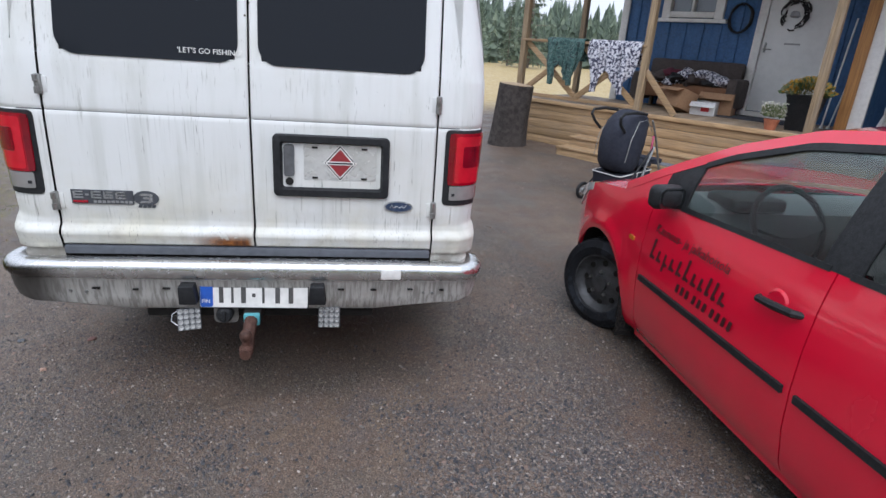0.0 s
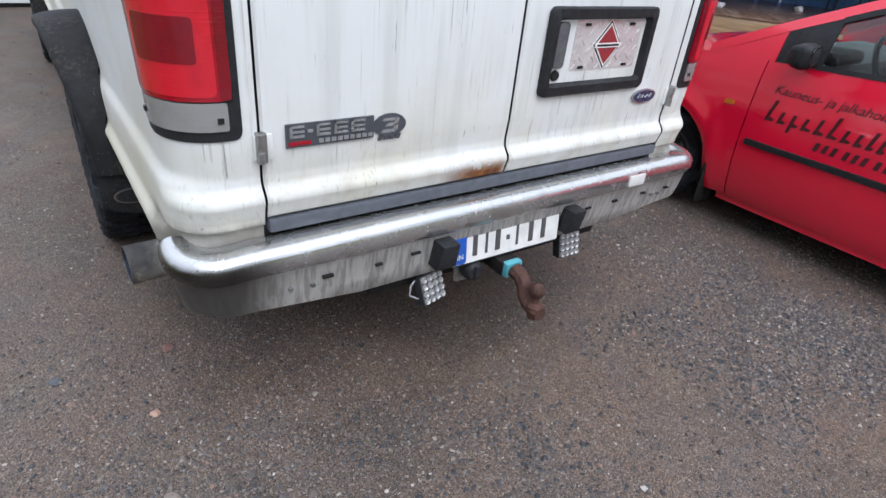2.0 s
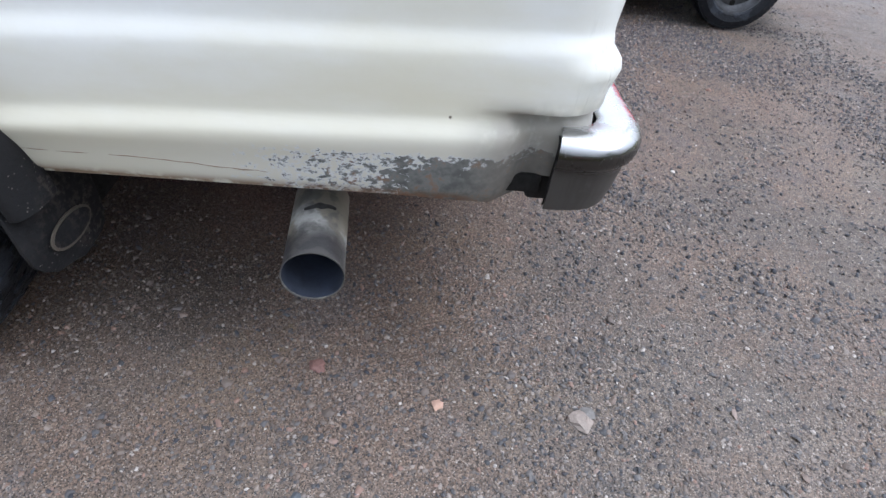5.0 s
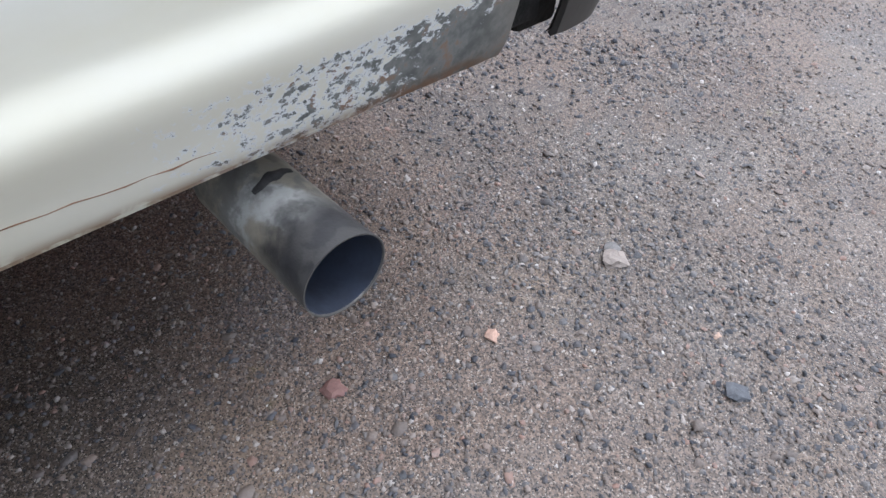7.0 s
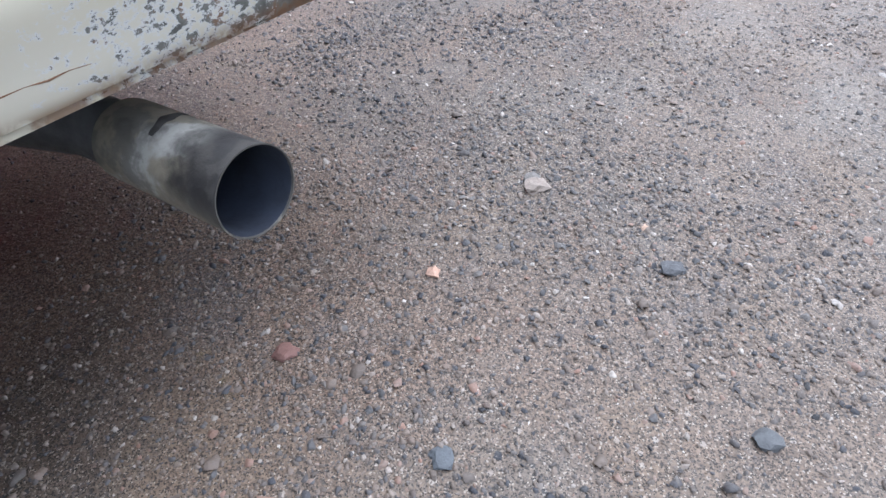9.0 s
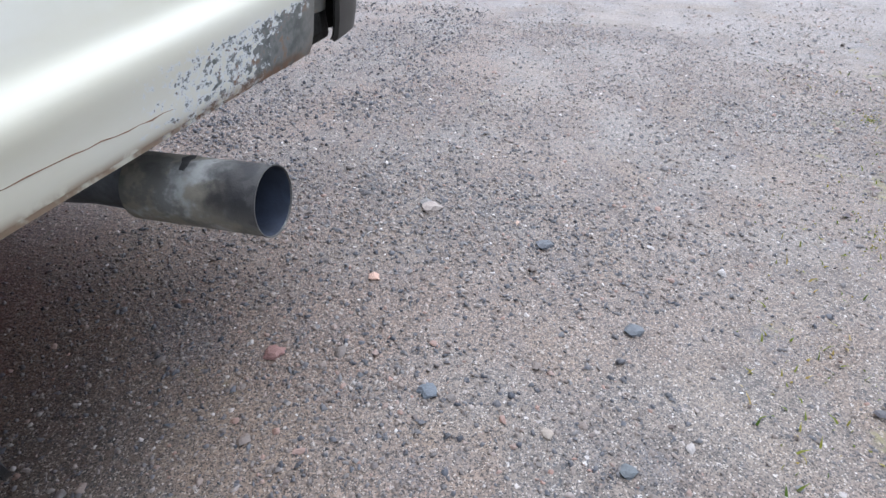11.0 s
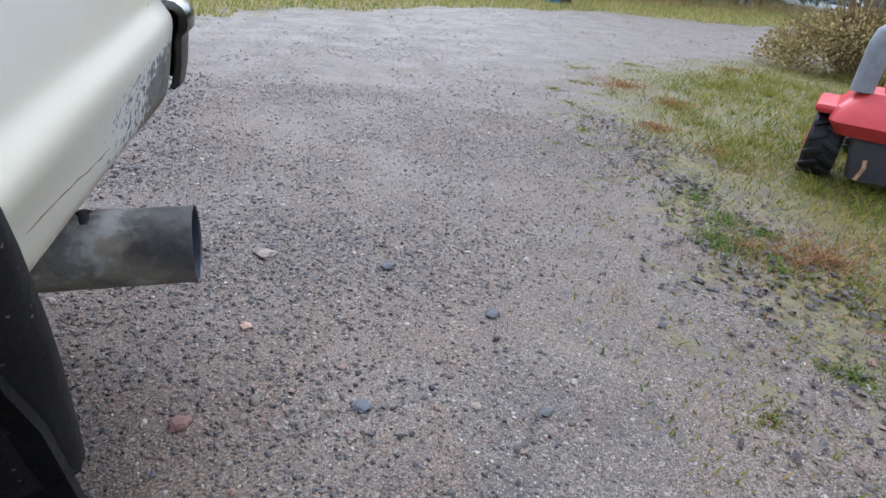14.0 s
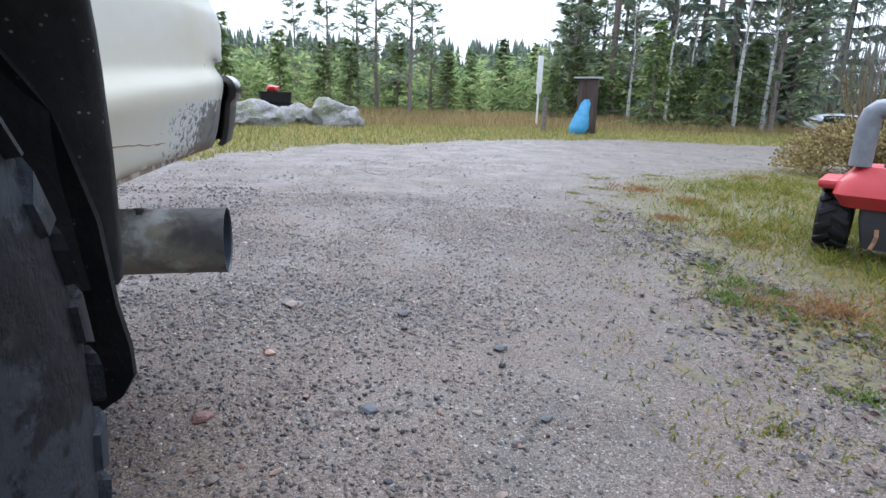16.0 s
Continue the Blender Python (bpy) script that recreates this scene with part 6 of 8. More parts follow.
def carton(a, o, turn, w, dpt, h, mat_, label, tilt=0, lift=0.0):
    t = thing("cardboard_box", label, "box", "boxes on the porch", at_house(a, o, DECK + lift, turn) @ pose(0, 0, 0, tilt))
    for x0, x1, y0, y1 in ((-w / 2, w / 2, -dpt / 2, -dpt / 2 + 0.008), (-w / 2, w / 2, dpt / 2 - 0.008, dpt / 2), (-w / 2, -w / 2 + 0.008, -dpt / 2 + 0.008, dpt / 2 - 0.008), (w / 2 - 0.008, w / 2, -dpt / 2 + 0.008, dpt / 2 - 0.008)):
        part("side", box(x0, x1, y0, y1, 0, h, 0.002), mat_, t)
    part("bottom", box(-w / 2 + 0.008, w / 2 - 0.008, -dpt / 2 + 0.008, dpt / 2 - 0.008, 0, 0.008), mat_, t)
    part("flap", box(-w / 2, w / 2, -0.006, 0, 0, dpt * 0.45, 0.002, pose(0, -dpt / 2, h, 125)), mat_, t)
    part("flap", box(-w / 2, w / 2, 0, 0.006, 0, dpt * 0.45, 0.002, pose(0, dpt / 2, h, -75)), mat_, t)
    return t


c = carton(2.55, 1.05, 8, 0.36, 0.26, 0.2, WHITECARD, "open white carton with a red mark")
part("red_mark", box(-0.02, 0.1, -0.134, -0.13, 0.06, 0.12), plain("red_print", (0.5, 0.03, 0.04), 0.5), c)
carton(2.1, 0.95, -28, 0.5, 0.32, 0.3, CARD, "brown cardboard box with its flaps open", -18, 0.05)
carton(2.62, 1.4, 6, 0.5, 0.34, 0.34, CARD, "brown cardboard box against the sofa")
SOFA = plain("sofa_cloth", (0.075, 0.06, 0.055), 0.9, grain=60, depth=0.4, amount=0.35)
so = thing("sofa", "old dark sofa heaped with clothes on the porch", "sofa", "", at_house(2.0, 1.62, DECK))
part("seat", box(-0.75, 0.75, -0.32, 0.2, 0.18, 0.42, 0.05), plain("sofa_brown", (0.16, 0.075, 0.035), 0.85, grain=50, depth=0.3), so, "brown seat")
part("backrest", box(-0.78, 0.78, 0.12, 0.3, 0.2, 0.8, 0.06), SOFA, so)
for sx in (-0.8, 0.8):
    part("armrest", box(sx - 0.08, sx + 0.08, -0.34, 0.28, 0.1, 0.56, 0.05), SOFA, so)
for sx in (-0.7, 0.7):
    for sy in (-0.28, 0.22):
        part("leg", box(sx - 0.03, sx + 0.03, sy - 0.03, sy + 0.03, 0, 0.2, 0.004), CUT, so)
for k in range(11):
    rng = random.Random(k)
    mat_ = (PALECAMO, SOFA, plain("wine_cloth", (0.1, 0.02, 0.035), 0.9, grain=40) if k == 2 else SOFA, PALECAMO, BLACK)[k % 5]
    t = thing("folded_clothes", "crumpled clothes heaped on the porch sofa", "clothing", "clothes on the sofa", at_house(1.45 + k * 0.11, 1.45 + rng.uniform(-0.08, 0.08), DECK + 0.45 + 0.06 * (k % 3)))
    part("cloth", rock_like(0.17, k, 0.5, 3, 0.6), mat_, t, "", 60)
mat_thing = thing("doormat", "dark ribbed doormat in front of the door", "mat", "", at_house(3.2, 1.45, DECK))
part("mat", box(-0.5, 0.5, -0.38, 0.38, 0, 0.014, 0.005), plain("dark_mat", (0.045, 0.05, 0.065), 0.95, grain=70, depth=0.5), mat_thing)
wre = thing("door_wreath", "dark twig wreath hung on the white door", "wreath", "", at_house(3.26, 1.97, 2.4))
bm = bmesh.new()
rng = random.Random(4)
for k in range(60):
    a = rng.uniform(0, 6.28)
    r = rng.uniform(0.12, 0.2)
    tube([(r * math.cos(a), rng.uniform(-0.03, 0.01), r * 1.2 * math.sin(a)), (r * 1.05 * math.cos(a + 0.25), rng.uniform(-0.05, 0.0), r * 1.25 * math.sin(a + 0.25)), (r * math.cos(a + 0.5), rng.uniform(-0.04, 0.01), r * 1.2 * math.sin(a + 0.5))], 0.011, 5, True, bm)
part("wreath_ring", bm, plain("dark_twigs", (0.03, 0.028, 0.03), 0.8, grain=50), wre)
part("bow", rock_like(0.07, 3, 0.7, 2, 0.5), plain("pale_bow", (0.4, 0.4, 0.42), 0.7), wre)

TERRA = plain("terracotta", (0.42, 0.14, 0.07), 0.75, grain=30, depth=0.15)
leafy = Paint("flower_leaves", (0.1, 0.13, 0.05), 0.7)
leafy.colour = leafy.steps(leafy.island(), ((0.0, (0.05, 0.09, 0.03)), (0.6, (0.16, 0.2, 0.08)), (1.0, (0.3, 0.3, 0.2))))
LEAFY = leafy.done()
def petals(name, c0, c1):
    p = Paint(name, c0, 0.7)
    p.colour = p.steps(p.island(), ((0.0, c0), (1.0, c1)))
    return p.done()
YELLOW = petals("yellow_petals", (0.45, 0.22, 0.02), (0.6, 0.4, 0.06))
HEATH = petals("heather_petals", (0.4, 0.42, 0.3), (0.66, 0.62, 0.58))


def tufts(n, r, h, size, seed, squash=1.0, upright=False):
    rng = random.Random(seed)
    vs, fs = [], []
    for k in range(n):
        a, q, e = rng.uniform(0, 6.283), math.sqrt(rng.random()), rng.random()
        if upright:
            base = Vector((r * q * math.cos(a), r * q * math.sin(a), h * (0.3 + 0.7 * e)))
            d = Vector((math.cos(a) * q * 0.5, math.sin(a) * q * 0.5, 1)).normalized()
        else:
            th = rng.uniform(0, 1.5)
            d = Vector((math.cos(a) * math.sin(th), math.sin(a) * math.sin(th), math.cos(th)))
            base = Vector((d.x * r, d.y * r, d.z * h)) * (0.55 + 0.45 * e)
        u = d.cross(Vector((rng.uniform(-1, 1), rng.uniform(-1, 1), 0.3))).normalized()
        s = size * rng.uniform(0.6, 1.3)
        i = len(vs)
        vs += [base - u * s * 0.3, base + d * s * 0.5 + u * s * 0.4, base + d * s, base + d * s * 0.5 - u * s * 0.4]
        fs.append((i, i + 1, i + 2, i + 3))
    bm = bmesh.new()
    bv = [bm.verts.new(v) for v in vs]
    for f in fs:
        bm.faces.new([bv[i] for i in f])
    return bm


p1 = thing("flower_pot", "small terracotta pot of pale heather on the deck edge", "potted plant", "", at_house(3.78, 0.12, DECK) @ Matrix.Scale(0.78, 4))
part("pot", revolve([(0, 0), (0.085, 0), (0.115, 0.15), (0.125, 0.15), (0.125, 0.175), (0.108, 0.175), (0.105, 0.14), (0, 0.14)], 24), TERRA, p1, "terracotta pot")
part("foliage", tufts(420, 0.17, 0.26, 0.05, 1, upright=True), LEAFY, p1, "", 0, False).location.z = 0.12
part("flowers", tufts(380, 0.2, 0.3, 0.03, 2, upright=True), HEATH, p1, "pale heather flowers", 0, False).location.z = 0.14
p2 = thing("flower_planter", "tall black planter of yellow chrysanthemums by the post", "potted plant", "", at_house(4.02, 0.55, DECK))
part("pot", loft([[(x * k, y * k, z) for x, y in rounded(-0.2, 0.2, -0.2, 0.2, 0.04)] for z, k in ((0, 0.72), (0.42, 1.0), (0.44, 1.05), (0.46, 1.05))]), BLACK, p2, "black planter")
part("foliage", tufts(700, 0.3, 0.2, 0.06, 3), LEAFY, p2, "", 0, False).location.z = 0.45
part("flowers", tufts(900, 0.32, 0.22, 0.035, 4), YELLOW, p2, "yellow flowers", 0, False).location.z = 0.46

lad = thing("step_ladder", "aluminium ladder leaning against the blue wall", "ladder", "", at_house(6.2, 2.55, DECK2, 0) @ pose(0, 0, 0, -14))
for x in (-0.18, 0.18):
    part("rail", box(x - 0.015, x + 0.015, -0.035, 0.035, 0, 2.4, 0.004), SILVER, lad)
    part("foot", box(x - 0.022, x + 0.022, -0.04, 0.04, 0, 0.04, 0.006), BLUE, lad, "blue rubber foot")
for k in range(8):
    part("rung", box(-0.165, 0.165, -0.02, 0.02, 0.2 + k * 0.28, 0.23 + k * 0.28, 0.004), SILVER, lad)
po = thing("white_pole", "pair of white poles leaning beside the door", "pole", "poles", at_house(4.2, 1.4, DECK, 0))
part("pole", tube([(0, 0, 0), (0.13, 0.35, 1.5)], 0.012, 8), TRIMWHITE, po)
part("pole_foot", revolve([(0, 0), (0.03, 0), (0.02, 0.03), (0.012, 0.04)], 12), TRIMWHITE, po)
copy_thing(po, at_house(4.12, 1.35, DECK, 20))
sheet = thing("plastic_sheet", "crumpled clear plastic sheet leaning on the wall", "plastic sheet", "", at_house(4.98, 0.75, DECK2))
rings = [[(u * 0.34 * (1 - 0.35 * v) + 0.03 * math.sin(v * 14 + u * 6), 0.12 * v + 0.05 * math.sin(u * 15 + v * 7), 1.7 * v) for u in np.linspace(-0.5, 0.5, 12)] for v in np.linspace(0, 1, 14)]
bm = loft(rings, False, False)
bm.normal_update()
bmesh.ops.solidify(bm, geom=bm.faces, thickness=0.004)
part("sheet", bm, plain("milky_plastic", (0.5, 0.53, 0.52), 0.2, grain=20, depth=0.3, coat=0.5), sheet, "", 60)
for a, o, c0, lab in ((6.9, 1.4, (0.6, 0.2, 0.25), "small pink plastic toy on the wet deck"), (6.55, 1.9, (0.7, 0.68, 0.66), "scrap of white paper on the wet deck"), (5.3, 0.9, (0.68, 0.68, 0.7), "white rag on the wet deck")):
    t = thing("small_litter", lab, "litter", "litter on the deck", at_house(a, o, DECK2 + 0.03))
    part("lump", rock_like(0.07, a, 0.6, 2, 0.5), plain("litter_" + lab.split()[1], c0, 0.5), t)
for a in (7.3, 8.1):
    ch = thing("patio_chair", "dark patio chair standing on the wet deck", "chair", "patio chairs", at_house(a, 2.3, DECK2))
    part("seat", box(-0.25, 0.25, -0.24, 0.24, 0.4, 0.44, 0.015), BLACK, ch)
    part("backrest", box(-0.25, 0.25, -0.015, 0.015, 0, 0.5, 0.01, pose(0, 0.24, 0.44, -10)), BLACK, ch)
    for x in (-0.22, 0.22):
        for y in (-0.2, 0.22):
            part("leg", tube([(x, y, 0), (x * 0.95, y * 0.95, 0.41)], 0.016, 8), BLACK, ch)
bag = thing("red_bag", "crumpled dark red bag lying on the porch step", "bag", "", at_house(4.1, -0.3, 0.37))
part("bag_body", rock_like(0.19, 6, 0.55, 3, 0.5), plain("maroon_cloth", (0.12, 0.02, 0.04), 0.8, grain=30, depth=0.3), bag, "", 60).location.z = 0.07
part("bag_flap", box(-0.12, 0.06, -0.03, 0.03, 0.1, 0.22, 0.02, pose(0.12, 0, 0.02, 0, 35)), plain("red_cloth", (0.5, 0.08, 0.08), 0.7), bag)
pl = thing("loose_board", "grey loose board lying on the lower step", "board", "", at_house(2.9, -0.56, 0.238, 3))
part("board", box(-0.55, 0.55, -0.09, 0.09, 0, 0.02, 0.004), plain("grey_board", (0.16, 0.17, 0.2), 0.6), pl)

# pushchair in front of the steps
NAVY = plain("navy_cloth", (0.018, 0.021, 0.035), 0.85, grain=70, depth=0.3, amount=0.3)
pc = thing("pushchair", "navy folding pushchair with a basket and silver frame", "pushchair", "", pose(3.4, 3.74, ground_z(3.4, 3.74), 0, 0, -64))
hood_rings = []
for z, ry, cy, rx in ((0.36, 0.1, -0.08, 0.15), (0.39, 0.17, -0.08, 0.185), (0.46, 0.215, -0.085, 0.205), (0.56, 0.24, -0.08, 0.215), (0.68, 0.25, -0.07, 0.22), (0.8, 0.24, -0.05, 0.22), (0.9, 0.215, -0.02, 0.21), (0.97, 0.17, 0.0, 0.19), (1.02, 0.1, 0.01, 0.14), (1.035, 0.03, 0.01, 0.05)):
    hood_rings.append([(rx * math.copysign(abs(math.cos(a)) ** 0.75, math.cos(a)), cy + ry * math.sin(a) + 0.006 * math.sin(a * 9 + z * 30), z) for a in np.linspace(0, 6.283, 37)[:-1]])
hood = part("hood", loft(hood_rings), NAVY, pc, "navy hood and seat back", 60)
for s in (-1, 1):
    part("seam", tube([(s * 0.221, -0.24, 0.5), (s * 0.226, -0.2, 0.75), (s * 0.2, -0.08, 0.93), (s * 0.19, 0.06, 0.95), (s * 0.215, 0.14, 0.82)], 0.005, 5), STEEL, hood, "pale piping")
part("seat", box(-0.18, 0.18, 0.05, 0.3, 0.42, 0.48, 0.02), NAVY, pc)
part("footrest", box(-0.17, 0.17, 0.3, 0.5, 0.44, 0.5, 0.02), NAVY, pc, "navy footrest")
plan_ = lambda k: rounded(-0.2 * k, 0.2 * k, -0.27 * k, 0.3 * k, 0.05)
part("basket", loft([[(x, y, z + 0.05 * (y > 0)) for x, y in plan_(k)] for z, k in ((0.12, 0.86), (0.16, 0.94), (0.34, 1.0))]), NAVY, pc, "navy basket")
for z, k in ((0.13, 0.885), (0.34, 1.01)):
    part("basket_piping", tube([(x, y, z + 0.05 * (y > 0)) for x, y in plan_(k) + plan_(k)[:1]], 0.006, 5), TRIMWHITE, pc, "white piping")
for s in (-1, 1):
    part("basket_piping", tube([(s * 0.203, 0.04, 0.37), (s * 0.18, 0.04, 0.16)], 0.006, 5), TRIMWHITE, pc, "white piping")
    part("frame", tube([(s * 0.235, 0.2, 0.66), (s * 0.235, 0.1, 0.4), (s * 0.235, 0.02, 0.14)], 0.013, 8), SILVER, pc, "silver tube")
    part("frame", tube([(s * 0.225, 0.1, 0.95), (s * 0.235, 0.22, 0.72), (s * 0.235, 0.36, 0.4), (s * 0.23, 0.44, 0.12)], 0.012, 8), STEEL, pc)
    part("frame", tube([(s * 0.225, -0.31, 0.12), (s * 0.23, -0.1, 0.3), (s * 0.23, 0.2, 0.66)], 0.011, 8), BLACK, pc)
    part("handle", tube([(s * 0.2, 0.02, 1.01), (s * 0.21, -0.18, 1.03), (s * 0.21, -0.36, 1.02), (s * 0.2, -0.4, 0.98), (s * 0.18, -0.36, 0.9), (s * 0.17, -0.26, 0.82)], 0.016, 8), BLACK, pc, "black grip")
    part("strap", box(*sorted((s * 0.222, s * 0.232)), 0.15, 0.18, 0.62, 0.78, 0.003), plain("pink_strap", (0.5, 0.1, 0.18), 0.7), pc, "pink strap")
    for y, r in ((-0.33, 0.1), (0.45, 0.085)):
        wmt = Matrix.Translation((s * 0.23, y, r - 0.004)) @ Matrix.Rotation(math.pi / 2, 4, "Y")
        wh = part("wheel", revolve([(r - 0.03, -0.014), (r - 0.01, -0.018), (r, -0.008), (r, 0.008), (r - 0.01, 0.018), (r - 0.03, 0.014)], 24, wmt), BLACK, pc, "small black wheel")
        part("hub", revolve([(0, 0.016), (0.02, 0.018), (0.028, 0.006), (0.028, -0.006), (0.02, -0.018), (0, -0.016)], 14, wmt), SILVER, wh)
        for k in range(5):
            part("spoke", tube([wmt @ Matrix.Rotation(k * 1.2566, 4, "Z") @ Vector((0.024, 0, 0)), wmt @ Matrix.Rotation(k * 1.2566, 4, "Z") @ Vector((r - 0.026, 0, 0))], 0.006, 5), SILVER, wh)

# white trailer beyond the van
tr = thing("trailer", "white trailer with a grey ribbed side panel", "trailer", "", pose(-2.5, 7.5, ground_z(-2.5, 7.5)))
part("body", loft([[(x, y, z) for x, z in rounded(-0.2, 2.4, 0.08, 1.6, 0.15, 5)] for y in (0, 1.6)]), plain("white_trailer", (0.7, 0.71, 0.72), 0.4, grain=8, amount=0.12), tr)
part("side_panel", prism(rounded(0.0, 2.3, 0.16, 1.45, 0.12, 5), 0, 0.02, Matrix.Rotation(math.pi / 2, 4, "X")), plain("grey_panel", (0.22, 0.23, 0.25), 0.5, grain=6), tr, "grey side panel")
for k in range(4):
    part("panel_rib", box(0.1, 2.2, -0.03, -0.018, 0.35 + k * 0.3, 0.362 + k * 0.3, 0.002), SEAL, tr)
part("skirt", box(-0.1, 2.3, 0.02, 1.5, -0.02, 0.1, 0.01), DARK, tr)

# ---- trees and the far side of the yard ----
def needles(name, stops, through_=0.45):
    p = Paint(name, (0.05, 0.08, 0.04), 0.8)
    p.bsdf.inputs["Specular IOR Level"].default_value = 0.15
    p.colour = p.steps(p.island(), stops)
    p.vary(0.22)
    m = p.done()
    thin = p.n.new("ShaderNodeBsdfTranslucent")
    p.l.new(p.colour, thin.inputs["Color"])
    mix = p.n.new("ShaderNodeMixShader")
    mix.inputs[0].default_value = through_
    p.l.new(p.bsdf.outputs[0], mix.inputs[1])
    p.l.new(thin.outputs[0], mix.inputs[2])
    p.l.new(mix.outputs[0], p.n["Material Output"].inputs["Surface"])
    return m


# needle and bark colours are lightened: the distance haze is put into them
SPRUCE = needles("spruce_needles", ((0.0, (0.16, 0.2, 0.16)), (0.6, (0.26, 0.32, 0.24)), (1.0, (0.36, 0.42, 0.31))), 0.6)
PINEGREEN = needles("pine_needles", ((0.0, (0.16, 0.2, 0.14)), (0.6, (0.27, 0.33, 0.2)), (1.0, (0.36, 0.41, 0.25))), 0.6)
YOUNG = needles("young_growth", ((0.0, (0.15, 0.22, 0.09)), (0.6, (0.28, 0.36, 0.15)), (1.0, (0.42, 0.44, 0.2))), 0.6)
RUSTLEAF = needles("autumn_leaves", ((0.0, (0.13, 0.1, 0.05)), (0.5, (0.29, 0.23, 0.1)), (1.0, (0.48, 0.4, 0.2))), 0.6)
TRUNK = plain("grey_brown_bark", (0.24, 0.2, 0.17), 0.9, grain=16, depth=0.8, amount=0.5)
BIRCH = Paint("birch_bark", (0.5, 0.49, 0.46), 0.7)
BIRCH.blend(BIRCH.noise((9, 9, 30), 0.56, 0.64), (0.06, 0.055, 0.05))
BIRCH = BIRCH.done()


def sprays(rng, tips, per, length, width, droop):
    """Needle-bearing twigs along limbs: each is a thin bent leaf of two quads."""
    vs, fs = [], []
    for p, q in tips:
        d = q - p
        for k in range(per):
            u = (k + rng.random()) / per
            base = p + d * u
            side = d.cross(Vector((0, 0, 1))).normalized() * rng.choice((-1, 1))
            way = (d.normalized() * rng.uniform(0.3, 0.9) + side * rng.uniform(0.2, 1.0) + Vector((0, 0, rng.uniform(-0.5, 0.35) - droop))).normalized()
            L = length * rng.uniform(0.55, 1.25) * (1.15 - 0.5 * u)
            w = way.cross(Vector((rng.uniform(-0.4, 0.4), rng.uniform(-0.4, 0.4), 1))).normalized() * width * L
            mid, tip = base + way * L * 0.55, base + way * L + Vector((0, 0, -droop * L * 0.5))
            i = len(vs)
            vs += [base - w * 0.3, base + w * 0.3, mid + w, mid - w, tip]
            fs += [(i, i + 1, i + 2, i + 3), (i + 3, i + 2, i + 4)]
    return vs, fs


def conifer(name, label, h, seed, pine=False, mat_=SPRUCE, first=0.12, spread=0.24, dense=1.0):
    """A straight trunk with whorls of limbs and a ragged crown of needle sprays."""
    rng = random.Random(seed)
    t = thing(name, label, "tree", name + "s")
    lean = [rng.uniform(-0.02, 0.02) * h for _ in range(2)]
    r0 = 0.011 * h + 0.03
    axis_pts = [(lean[0] * z * z + 0.02 * math.sin(z * 9 + seed), lean[1] * z * z, z * h) for z in np.linspace(0, 1, 12)]
    part("trunk", tube(axis_pts, [r0 * (1 - 0.93 * z) for z in np.linspace(0, 1, 12)], 8), TRUNK, t)
    tips, limbs = [], bmesh.new()
    z = first
    while z < 0.985:
        up = 0.45 if pine else -0.12 + 0.5 * z
        R = h * spread * ((1 - z) ** 0.75 if not pine else (0.35 + 0.9 * (1 - z)) * (0.5 + 0.5 * math.sin(min(1, (z - first) * 3 + 0.3) * 1.57))) * rng.uniform(0.75, 1.15) + 0.05 * (1 - z)
        for k in range(rng.randint(4, 6) if not pine else rng.randint(3, 5)):
            a = rng.uniform(0, 6.283)
            L = R * rng.uniform(0.6, 1.15)
            p = Vector((lean[0] * z * z, lean[1] * z * z, z * h))
            q = p + Vector((math.cos(a) * L, math.sin(a) * L, L * up + rng.uniform(-0.08, 0.08) * L))
            tips.append((p + (q - p) * (0.45 if pine else 0.12), q))
            tube([p, p + (q - p) * 0.55 + Vector((0, 0, -0.03 * L)), q], [0.012 * L + 0.006, 0.008 * L + 0.004, 0.003], 4, False, limbs)
        z += rng.uniform(0.022, 0.034) * (1.5 if pine else 1) / dense * (10 / h) ** 0.35
    tagged(part("branchwork", limbs, TRUNK, t), kind="stuff")
    vs, fs = sprays(rng, tips, int((17 if pine else 22) * dense), 0.085 * h ** 0.62 * 1.35, 0.2, 0.05 if pine else 0.22)
    me = bpy.data.meshes.new("crown")
    me.from_pydata(vs, [], fs)
    me.materials.append(mat_)
    c = new("crown", me)
    c.parent = t
    return t


def planted(t, x, y, turn, k=1.0, first=False):
    m = Matrix.Translation((x, y, ground_z(x, y) - 0.03)) @ Matrix.Rotation(turn, 4, "Z") @ Matrix.Scale(k, 4)
    if first:
        t.matrix_world = m
        return t
    t2 = copy_thing(t, Matrix.Translation((x, y, ground_z(x, y) - 0.03)) @ Matrix.Rotation(turn, 4, "Z"))
    t2.scale = (k, k, k)
    return t2


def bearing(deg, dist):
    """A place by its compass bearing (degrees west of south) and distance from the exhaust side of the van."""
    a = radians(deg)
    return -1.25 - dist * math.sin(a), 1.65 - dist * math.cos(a)


